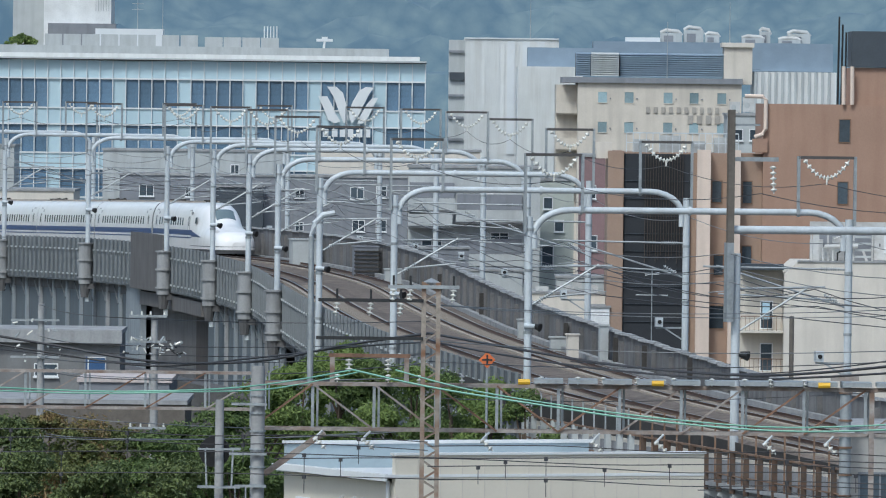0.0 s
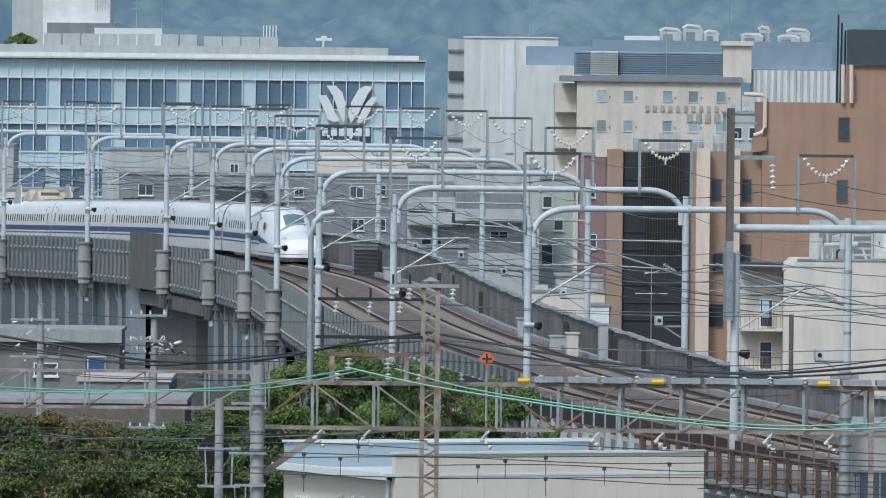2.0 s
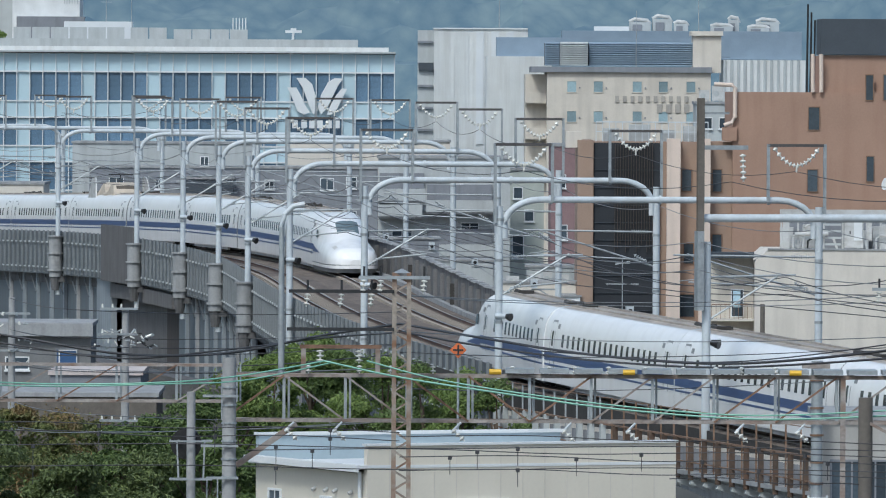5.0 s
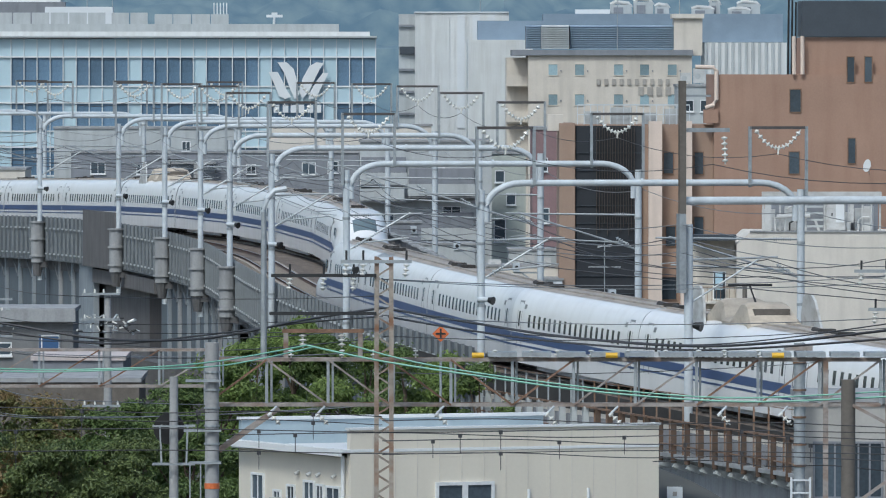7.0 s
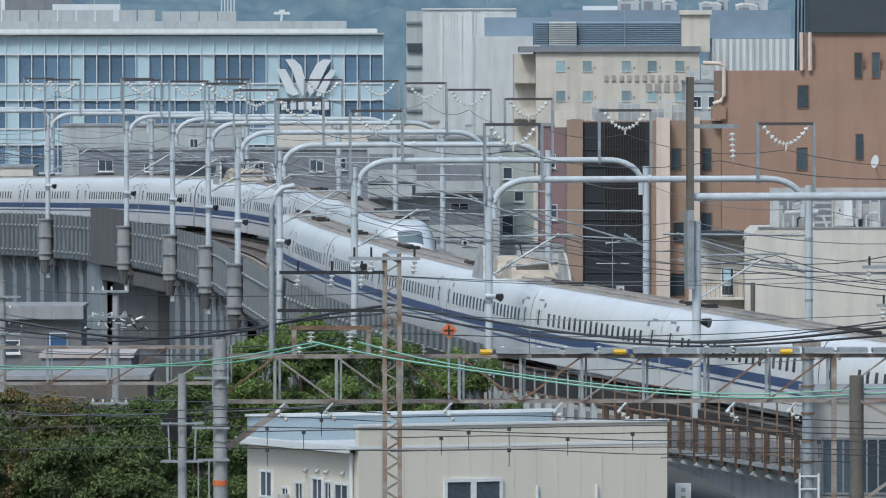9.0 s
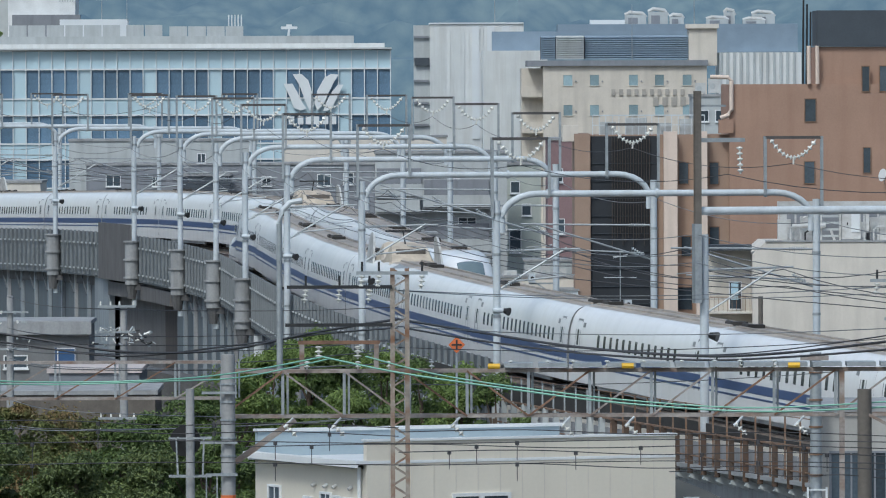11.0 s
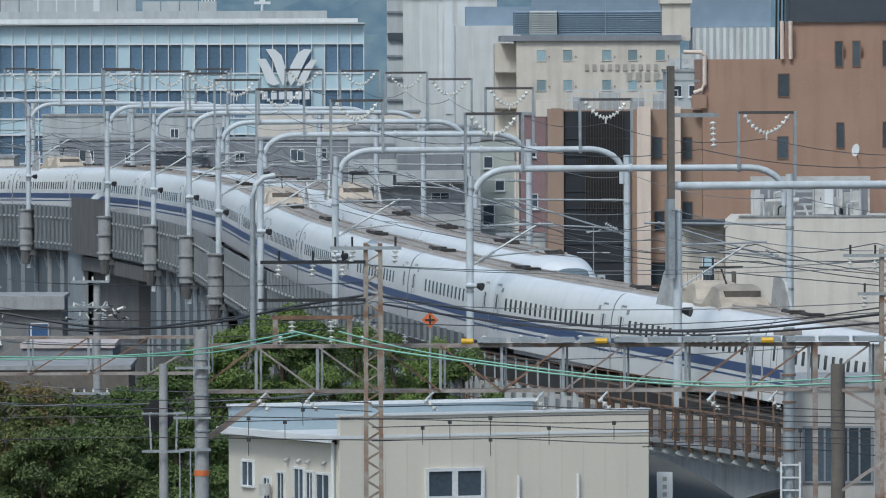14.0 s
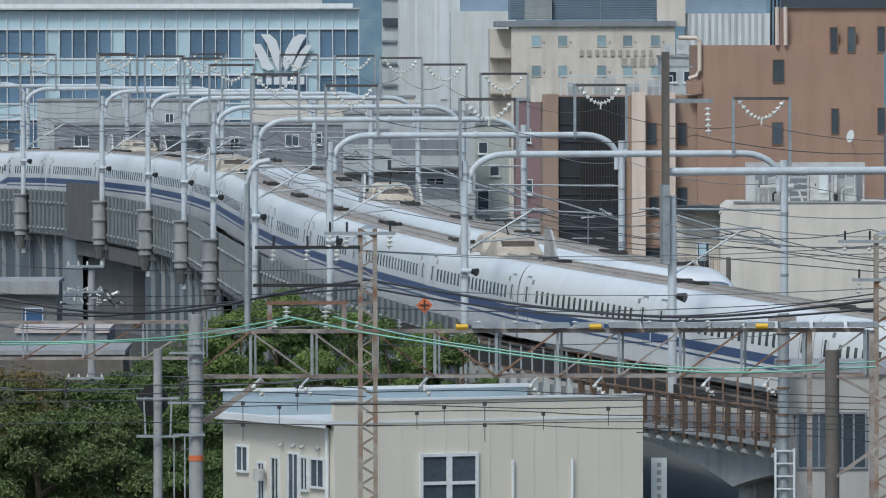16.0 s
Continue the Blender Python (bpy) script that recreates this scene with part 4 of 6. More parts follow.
def hotel():
    D = 853.3
    o = thing("hotel", "beige rendered hotel with small square windows and rooftop louvres", "hotel")
    x0, x1, zt = 12.54, 28.00, 21.77
    block(o, "wall", x0, x1, D, D + 16, 0, zt, M_BEIGE)
    block(o, "wall", 10.54, x0, D + 3, D + 12, 0, zt - 0.2, M_BEIGE)
    block(o, "cornice", 11.06, x1 + 0.1, D - 0.35, D + 16, zt, 22.30, M_MGREY)
    for k in (0, 1, 2):
        z = 18.74 - 3.4 * k
        block(o, "balcony", 10.51, x0 - 0.02, D + 1.6, D + 2.99, z, z + 0.12, M_BEIGE)
        block(o, "balcony_wall", 10.51, x0 - 0.02, D + 1.5, D + 1.62, z + 0.121, z + 1.15, M_BEIGE)
    for px in (1063, 1110, 1179, 1225, 1274):
        for pz in (173, 226):
            a = (px - 784) * D / 16000
            z = 19.83 - (pz - 4 - 180) * D / 16000
            window(o, a - 0.42, a + 0.42, z - 0.5, z + 0.5, D - 0.01, M_PANEB, M_BEIGE, False)
            part("vent_cap", Shape().tube([(a + 0.75, D - 0.1, z - 0.1), (a + 0.75, D + 0.01, z - 0.1)], 0.08, 8), M_MGREY, o)
    # signboard characters cannot be told apart here: plain bars
    for i in range(10):
        px = 1140 + i * 13.6
        a = (px - 784) * D / 16000
        s = Shape().box(a, a + 0.36, D - 0.12, D - 0.02, 18.98, 19.56)
        part("letter_bar", s, M_SIGNB, o)
    for i in range(4):
        a = (1214 + i * 16 - 784) * D / 16000
        s = Shape().box(a, a + 0.5, D - 0.12, D - 0.02, 17.99, 18.79)
        part("letter_bar", s, M_SIGNB, o)
    zl0, zl1 = 22.41, 24.65
    for xa, xb, dd in ((12.37, 13.75, 2.0), (13.81, 16.42, 1.5), (16.53, 26.34, 2.2)):
        lv = part("louvre_screen", Shape().box(xa, xb, D + dd + 0.3, D + dd + 5, zl0, zl1 - 0.1), M_LOUV, o)
        q = Shape()
        m = 11
        for i in range(m):
            z = zl0 + (zl1 - zl0) * i / m
            q.add([(xa, D + dd, z), (xb, D + dd, z), (xb, D + dd + 0.25, z + 0.16), (xa, D + dd + 0.25, z + 0.16), (xa, D + dd, z + 0.05), (xb, D + dd, z + 0.05), (xb, D + dd + 0.25, z + 0.2), (xa, D + dd + 0.25, z + 0.2)],
                  [(0, 1, 2, 3), (7, 6, 5, 4), (0, 4, 5, 1), (1, 5, 6, 2), (2, 6, 7, 3), (3, 7, 4, 0)])
        part("slat", q, M_BLUEG if dd > 1.6 else M_LGREY, lv)
    block(o, "stair_tower", 26.34, 29.01, D + 1, D + 6, zt, 25.28, M_BEIGE)
    block(o, "tower_cap", 26.13, 29.17, D + 0.7, D + 6.2, 25.28, 25.71, M_CREAM)
    return o


ribbed_hall()
ribbed_annex()
hotel()


def blue_block():
    D = 1019.3
    o = thing("screened_building", "wide building with blue-grey rooftop screens and white ribbed wall", "building")
    block(o, "wall", 34.88, 44.12, D, D + 14, 0, 23.61, M_RIB)
    r = Shape()
    for i in range(12):
        x = 34.88 + i * 0.75
        r.box(x, x + 0.3, D - 0.15, D - 0.002, 2, 23.61)
    part("rib", r, M_LGREY, o)
    block(o, "roof_screen", 16.66, 43.74, D + 1, D + 9, 23.68, 26.85, M_BLUEG)
    for px, w, h in ((1185, 2.4, 1.5), (1225, 2.2, 2.0), (1258, 1.6, 1.2), (1352, 1.2, 1.9), (1412, 2.6, 1.6), (1330, 2.5, 0.8), (1395, 2.5, 0.6)):
        x = (px - 784) * D / 16000
        block(o, "rooftop_plant", x - w / 2, x + w / 2, D + 3 + h, D + 5 + h, 26.85, 26.85 + 0.7 * h, M_LGREY)
        part("plant_duct", Shape().tube([(x - w / 2, D + 3.5 + h, 26.86 + 0.7 * h), (x - w / 4, D + 3.5 + h, 27.0 + 0.8 * h), (x + w / 3, D + 3.5 + h, 26.95 + 0.75 * h), (x + w / 2, D + 3.5 + h, 26.87 + 0.5 * h)], 0.22, 8), M_AC, o, smooth=True)
        part("plant_louvre", Shape().box(x - w * 0.35, x + w * 0.1, D + 2.9 + h, D + 2.99 + h, 26.9, 26.85 + 0.5 * h), M_MGREY, o)
    block(o, "rooftop_plant", 20.36, 24.31, D + 4, D + 6, 26.85, 27.36, M_MULL)
    return o


blue_block()


M_FIN = mat("dark_bronze_fin", (0.075, 0.062, 0.055), 0.7, var=0.2)
M_FRONT = mat("near_black_cladding", (0.022, 0.026, 0.033), 0.7, var=0.2)


def brown_building():
    """Brown tiled slab with tan columns, a dark louvred front and pipes."""
    D = 693.3
    o = thing("brown_building", "tall brown tiled building with peach columns and a dark louvred front", "building")
    k = D / 16000
    zt = 19.96
    block(o, "wall", 24.45, 38.75, D, D + 18, 0, zt, M_BRICK)
    block(o, "wall", 31.39, 39.54, D + 0.5, D + 15, zt, 22.82, M_BRICK)
    block(o, "roof_screen", 31.18, 39.50, D + 0.2, D + 8, 22.87, 25.60, M_LOUV)
    zl = 16.11
    block(o, "lower_wall", 13.71, 24.45 - 0.01, D + 0.8, D + 14, 0, zl, M_TAN)
    block(o, "end_pier", 12.58, 13.79, D + 0.2, D + 12, 0, zl + 0.1, M_TAN)
    dk = block(o, "dark_front", 13.84, 18.91, D + 0.5, D + 0.79, 0, zl - 0.1, M_FRONT, "dark louvred curtain front")
    for i in range(15):
        x = 15.44 + i * 0.205
        part("fin", Shape().box(x, x + 0.05, D + 0.3, D + 0.499, zl - 8.5 + 0.3 * (i % 4), zl - 0.2), M_FIN, dk)
    for i in range(9):
        z = zl - 2.2 - i * 1.35
        part("transom", Shape().box(13.84, 18.91, D + 0.40, D + 0.497, z, z + 0.04), M_LOUV, dk)
    for a, b in ((1232, 1256), (1289, 1309)):
        block(o, "column", (a - 784) * k, (b - 784) * k, D - 0.5, D + 0.79, 0, zl + 0.25, M_PEACH)
    for px, pz, w, h in ((1492, 232, 0.8, 1.7), (1490, 342, 0.75, 1.65), (1322, 341, 0.65, 1.65), (1268, 340, 0.7, 1.6), (1272, 470, 0.7, 1.5), (1268, 562, 1.2, 1.7), (1322, 455, 0.7, 1.6)):
        x = (px - 784) * k
        z = 19.83 - (pz - 0.012 * (px - 784) - 180) * k
        yy = D + 0.78 if px < 1345 else D - 0.01
        window(o, x - w / 2, x + w / 2, z - h / 2, z + h / 2, yy, M_PANE, M_BROWNST, False)
    for px, pz in ((1590, 178), (1621, 178), (1592, 322), (1674, 322), (1674, 178)):
        x = (px - 784) * k
        z = 19.83 - (pz - 0.012 * (px - 784) - 180) * k
        window(o, x - 0.26, x + 0.26, z - 0.95, z + 0.95, D - 0.01, M_PANE, M_BROWNST, False)
    p = Shape().tube([(23.00, D - 0.25, 20.54), (24.40, D - 0.25, 20.50), (24.62, D - 0.25, 20.25), (24.62, D - 0.25, 18.0), (24.35, D - 0.25, 17.6), (23.77, D - 0.25, 17.39)], 0.17, 10)
    part("duct", p, M_PEACH, o, "peach painted bent duct", smooth=True)
    rf = part("roof_fence", Shape().bar((14.0, D + 1.2, zl + 1.5), (22.6, D + 1.2, zl + 1.5), 0.09), M_PIPE, o, "pale steel roof fence")
    for i in range(18):
        part("fence_post", Shape().bar((14.0 + i * 0.506, D + 1.2, zl), (14.0 + i * 0.506, D + 1.2, zl + 1.5), 0.06), M_PIPE, rf)
    part("fence_rail", Shape().bar((14.0, D + 1.2, zl + 0.75), (22.6, D + 1.2, zl + 0.75), 0.06), M_PIPE, rf)
    for x, w, h in ((15.2, 1.2, 1.0), (17.4, 1.6, 1.3), (19.6, 0.9, 0.9), (21.4, 1.3, 1.2)):
        part("roof_tank", Shape().box(x - w / 2, x + w / 2, D + 2.0, D + 3.4, zl + 0.02, zl + h), M_LGREY, o)
    block(o, "stair_head", 11.7, 12.9, D + 2, D + 5, zl - 0.5, zl + 0.75, M_CREAM)
    block(o, "parapet_box", 23.64, 24.77, D - 0.3, D + 1, 16.22, 17.26, M_BRICK)
    m = Shape()
    for i in range(5):
        x = 30.14 + (i % 3) * 0.28
        m.tube([(x, D + 0.3 + i * 0.2, zt - 0.2), (x + 0.05, D + 0.3 + i * 0.2, 26.70 - 0.6 * i)], 0.07, 6)
    part("aerial_mast", m, M_BLACK, o, "black bundled aerial masts")
    part("riser_pipe", Shape().tube([(30.57, D - 0.2, zt), (30.55, D - 0.2, 22.89)], 0.16, 8).tube([(31.22, D - 0.2, zt), (31.20, D - 0.2, 22.89)], 0.16, 8), M_PEACH, o)
    return o


brown_building()


def roof_aerial(x, y, z0, z1, bars=0):
    """A thin mast on a roof with short cross-bars."""
    a = thing("roof_aerial", "thin grey rooftop aerial mast", "aerial", "rooftop aerials", at=T(x, y, 0))
    part("mast", Shape().tube([(0, 0, z0), (0, 0, z1)], 0.05, 6, 0.025), M_GALV, a)
    for k in range(bars):
        part("cross_bar", Shape().bar((-0.6, 0, z1 - 0.5 - 0.6 * k), (0.6, 0, z1 - 0.5 - 0.6 * k), 0.05), M_GALV, a)


roof_aerial(9.25, 986, 26.6, 31.5)
roof_aerial(21.0, 855.5, 21.7, 27.6)
roof_aerial(26.9, 856, 25.6, 29.6)
roof_aerial(-29.6, 946, 23.9, 31.0)
roof_aerial(-32.3, 948, 27.0, 30.2, 2)


def simple_building(name, label, x0, x1, y0, y1, zt, wall, wins=(), roof=None, pane=None):
    o = thing(name, label, "building")
    block(o, "wall", x0, x1, y0, y1, 0, zt, wall)
    block(o, "coping", x0 - 0.12, x1 + 0.12, y0 - 0.12, y1, zt, zt + 0.22, roof or M_CONC)
    for wx, wz, w, h, sp in wins:
        window(o, wx - w / 2, wx + w / 2, wz - h / 2, wz + h / 2, y0 - 0.01, pane, None, True, sp)
    return o


def px_wins(D, *wins):
    """Windows named by direction: side and drop in thousandths of the depth, and their size."""
    return [((u * D) / 16000, 19.83 - (v - 0.012 * u - 180) * D / 16000, w, h, sp) for u, v, w, h, sp in wins]


simple_building("grey_house", "mid-grey rendered low building with white-framed windows", -31.23, -3.47, 871.1, 883, 12.39, M_MGREY,
                px_wins(871.1, (-526, 337, 1.3, 1.0, 2), (-451, 340, 0.6, 0.8, 2), (-370, 300, 0.7, 0.8, 2), (-255, 342, 0.8, 0.8, 2), (-153, 342, 1.2, 1.0, 2), (-110, 340, 0.9, 1.0, 2), (-150, 400, 1.1, 1.0, 2), (-255, 402, 0.7, 0.8, 2), (-110, 400, 0.9, 1.0, 2)))
simple_building("grey_roof_house", "grey building with a low flat roof storey", -33.54, -15.87, 888.9, 900.7, 14.62, M_LGREY)
simple_building("dark_shed", "dark grey building behind the railway masts", -22.26, -17.32, 868.7, 878.2, 11.35, M_LOUV)
simple_building("beige_shed", "low beige building with a flat roof", -45.39, -35.02, 855.7, 869.9, 10.89, M_CREAM)
simple_building("shuttered_house", "brown-grey shuttered building behind the masts", -46.48, -42.09, 885.3, 896, 14.92, M_LGREY)
simple_building("pale_grey_apartment", "pale grey apartment block with balconies and dark windows", -2.96, 8.1, 758.5, 772.7, 14.26, M_LGREY,
                px_wins(758.5, (-38, 348, 0.9, 1.2, 1), (-6, 362, 1.6, 1.5, 2), (76, 358, 1.0, 1.3, 2), (100, 430, 1.4, 1.6, 2), (-20, 440, 1.6, 1.4, 2), (50, 440, 0.8, 1.3, 1)))
apt = bpy.data.objects["pale_grey_apartment"]
for _a, _b, _v in ((806, 925, 392), (806, 925, 470), (722, 800, 400), (722, 805, 372)):
    _x0, _x1, _z = (_a - 784) * 758.5 / 16000, (_b - 784) * 758.5 / 16000, 19.83 - (_v - 180) * 758.5 / 16000
    part("balcony_slab", Shape().box(_x0, _x1, 757.0, 758.45, _z - 0.15, _z), M_CONC, apt)
    part("balcony_wall", Shape().box(_x0, _x1, 756.9, 757.05, _z + 0.005, _z + 1.0), M_LGREY, apt)
    # Mid-grey panel paints the shade at the back of the balcony.
    part("painted_shade", Shape().box(_x0 + 0.1, _x1 - 0.1, 758.2, 758.46, _z + 1.0, _z + 2.3), M_MGREY, apt)
simple_building("white_roof_building", "low white-roofed building beyond the tracks", -12.92, 3.66, 915, 925, 14.74, M_CREAM)
simple_building("maroon_building", "dark maroon building with a cream upper storey", 11.25, 13.53, 740.7, 753.8, 15.43, M_MAROON,
                px_wins(740.7, (262, 340, 0.6, 1.0, 1), (265, 430, 0.6, 1.1, 1)))
M_PGREEN = mat("pale_green_wall", (0.45, 0.48, 0.44), 0.8, var=0.08, dirt=(0.34, 0.36, 0.34), streak=1)
simple_building("green_grey_house", "pale green narrow house with dark windows", 8.3, 11.2, 776.3, 787, 13.14, M_PGREEN, px_wins(776.3, (185, 455, 0.9, 1.9, 1), (205, 400, 0.7, 0.9, 1), (185, 360, 0.7, 0.9, 1)))


simple_building("stair_annex", "grey-beige narrow building between the hotel and the brown block", 25.0, 28.6, 800, 810, 18.9, M_LGREY,
                [(26.0, 17.2, 0.7, 0.9, 1), (27.4, 17.2, 0.7, 0.9, 1)])
for _x, _w, _h in ((25.7, 0.9, 1.0), (26.9, 1.0, 1.4), (28.0, 0.8, 0.9)):
    ac_unit(_x, 801.2, 19.12, _w, _h)


def cream_building():
    D = 616.3
    o = thing("cream_building", "cream concrete building with rooftop machinery and a chamfered corner", "building")
    k = D / 16000
    zt = 9.17
    x0, x1 = 23.29, 35.31
    pl = [(x0, 0), (x1, 0), (x1, zt), (x0 + 0.9, zt), (x0, zt - 0.8)]
    v = [(x, D, z) for x, z in pl] + [(x, D + 14, z) for x, z in pl]
    part("wall", Shape().add(v, [tuple(range(5)), tuple(reversed(range(5, 10)))] + [(i, (i + 1) % 5, 5 + (i + 1) % 5, 5 + i) for i in range(5)]), M_CREAM, o)
    part("coping", Shape().box(x0 + 0.9, x1, D - 0.08, D + 0.4, zt, zt + 0.12), M_CONC, o)
    # balcony stack beside it
    xa, xb = 20.37, x0 - 0.02
    block(o, "balcony_block", xa, xb, D + 2.2, D + 10, 0, 8.61, M_BEIGE)
    block(o, "canopy", xa - 0.1, xb, D + 0.4, D + 2.5, 8.61, 9.00, M_LOUV)
    for i in range(4):
        z = 4.30 - i * 2.9 + 0.0
        s = block(o, "balcony_slab", xa, xb, D + 0.5, D + 2.19, z, z + 0.16, M_CREAM)
        r = Shape()
        for j in range(10):
            x = xa + (xb - xa) * j / 9.5
            r.box(x, x + 0.03, D + 0.52, D + 0.55, z + 0.161, z + 1.1)
        r.box(xa, xb, D + 0.5, D + 0.57, z + 1.1, z + 1.16)
        part("railing", r, M_BROWNST, o)
        window(o, xa + 1.45, xa + 2.2, z + 0.3, z + 2.1, D + 2.19, M_PANE, M_WINF, False)
    part("curtain", Shape().box(xa + 1.5, xa + 2.0, D + 1.2, D + 1.25, 5.23, 6.42), M_CLOTH, o, "pale blue laundry on the balcony")
    return o


M_CLOTH = mat("pale_blue_cloth", (0.45, 0.62, 0.72), 0.9, var=0.15)
cream_building()
for _i, (_px, _w, _h) in enumerate(((1445, 0.9, 1.5), (1466, 0.7, 1.0), (1484, 0.8, 1.7), (1580, 0.8, 1.3), (1610, 1.0, 1.6))):
    ac_unit((_px - 784) * 0.0388, 621, 9.17, _w, _h)


fm = thing("roof_frame", "white steel frame with pipes around rooftop units", "roof frame", at=T(0, 619, 9.17))
for _x in (25.2, 26.35, 28.1, 29.4, 31.05, 32.0, 33.2):
    part("post", Shape().bar((_x, 0, 0), (_x, 0, 2.35), 0.13), M_AC, fm)
part("top_beam", Shape().box(25.1, 33.3, -0.12, 0.12, 2.352, 2.75), M_AC, fm, "white top beam")
part("brace", Shape().bar((28.75, -0.1, 0.8), (29.05, -0.1, 0.0), 0.16), M_AC, fm)
part("brace", Shape().bar((30.85, -0.1, 0.8), (31.1, -0.1, 0.0), 0.16), M_AC, fm)
part("panel", Shape().box(25.3, 25.75, -0.1, 0.1, 0.05, 2.3), M_AC, fm)
part("panel", Shape().box(32.1, 32.75, -0.1, 0.1, 0.0, 1.75), M_AC, fm)
part("panel", Shape().box(31.15, 31.4, -0.1, 0.1, 0.6, 2.3), M_AC, fm)
for _z in (0.3, 0.75, 1.2, 1.65):
    part("shelf", Shape().box(28.2, 29.3, -0.2, 0.3, _z, _z + 0.14), M_LGREY, fm)
for _x, _h in ((26.0, 0.9), (26.7, 1.5), (27.0, 0.6), (31.7, 0.8), (32.6, 1.9)):
    part("pipe", Shape().tube([(_x, -0.3, 0), (_x, -0.3, _h), (_x + 0.3, -0.3, _h + 0.2), (_x + 0.7, -0.3, _h + 0.2)], 0.07, 8), M_AC if _h > 0.7 else M_DARK, fm, smooth=True)
part("round_duct", Shape().tube([(26.1, -0.4, 1.05), (28.4, -0.4, 1.1)], 0.15, 10), M_AC, fm, smooth=True)
cb = part("switch_cabinet", Shape().box(29.5, 30.8, -0.5, 0.4, 0.15, 2.2), M_AC, fm, "white steel switch cabinet")
part("cabinet_door", Shape().box(30.15, 30.72, -0.56, -0.501, 0.65, 2.0), M_MULL, cb)
part("cabinet_handle", Shape().box(29.85, 29.92, -0.54, -0.501, 1.1, 1.3), M_DARK, cb)
part("dark_screen", Shape().box(25.8, 33.2, 2.6, 2.75, 0.0, 2.2), M_MGREY, fm, "dark wall behind the machinery")


# low houses just beyond the parapet
def low_roofs():
    o = thing("low_houses", "cluster of low white terraces and roofs beyond the parapet", "houses")
    for a, b, D, pz, mt in ((940, 1080, 699.3, 520, M_CREAM), (985, 1075, 711.1, 492, M_LGREY), (815, 925, 711.1, 480, M_LGREY), (700, 830, 734.8, 440, M_MGREY), (1040, 1080, 693.3, 545, M_WINF)):
        x0, x1 = (a - 784) * D / 16000, (b - 784) * D / 16000
        zt = 19.83 - (pz - 0.012 * (a - 784) - 180) * D / 16000
        h = block(o, "house_wall", x0, x1, D, D + 7, 0, zt, mt)
        block(o, "roof_edge", x0 - 0.1, x1 + 0.1, D - 0.1, D + 7, zt + 0.01, zt + 0.18, M_CONC)
    return o


low_roofs()
for _px, _py, _d, _w, _h in ((1000, 505, 705, 0.9, 0.8), (1022, 500, 708, 0.7, 1.1), (960, 512, 702, 1.0, 0.7), (1050, 516, 700, 0.8, 0.8)):
    ac_unit((_px - 784) * _d / 16000, _d, 19.83 - (525 - 180) * _d / 16000 + 0.2, _w, _h, 0.7, "white outdoor unit on a low terrace")
tv = thing("television_aerial", "thin grey television aerial with three cross-bars", "aerial", at=T(14.82, 640, 0))
part("mast", Shape().tube([(0, 0, 0), (0, 0, 8.09)], 0.035, 6), M_GALV, tv)
for _py, _w in ((485, 0.5), (522, 1.15), (555, 0.85)):
    _z = 19.83 - (_py - 4 - 180) * 640 / 16000
    part("cross_bar", Shape().bar((-_w, 0, _z), (_w, 0, _z), 0.05), M_MULL, tv)
part("dipole", Shape().bar((-0.5, -0.1, 7.69), (0.55, 0.4, 7.93), 0.04), M_MULL, tv)
dp = thing("stub_post", "dark weathered wooden stub post beside the parapet", "post", at=T(19.34, 500, 0))
part("shaft", Shape().tube([(0, 0, 0), (0, 0, 8.19)], 0.13, 8), M_BROWNP, dp)
dish = thing("satellite_dish", "white satellite dish on a pole at the building", "satellite dish", at=T(36.22, 690.0, 12.95))
part("reflector", Shape().tube([(0, 0, 0), (-0.22, -0.14, 0.05)], 0.12, 16, 0.50), M_MULL, dish, smooth=True)
part("arm", Shape().bar((0, 0, 0), (0.1, 3.3, -0.6), 0.06), M_GALV, dish)


def white_tower():
    D = 1120.0
    o = thing("white_tower", "white plain building rising behind the office roof", "building")
    block(o, "wall", -49.77, -41.44, D, D + 12, 0, 36.09, M_WINF)
    block(o, "side_wall", -53.69, -49.77 - 0.01, D + 2, D + 12, 0, 36.02, M_LGREY)
    block(o, "base_band", -49.19, -40.79, D - 1.5, D - 0.01, 0, 28.95, M_MGREY)
    r = Shape()
    for i in range(6):
        x = -43.33 + i * 0.32
        r.bar((x, D - 0.2, 30.52), (x, D - 0.2, 32.62), 0.05)
    part("ladder", r, M_GALV, o)
    return o


white_tower()


# ---------------------------------------------------------------- foreground
M_SHEET = mat("cream_corrugated_sheet", (0.70, 0.655, 0.565), 0.6, var=0.04, scale=0.3, dirt=(0.52, 0.49, 0.42), streak=1, dirt_amt=0.12)
M_PBLUE = mat("pale_blue_sheet", (0.36, 0.44, 0.49), 0.5, var=0.07)
M_ROOFW = mat("white_metal_roof", (0.72, 0.74, 0.75), 0.5, var=0.06)
M_BARK = mat("bark", (0.10, 0.075, 0.055), 0.95, var=0.3, scale=3)


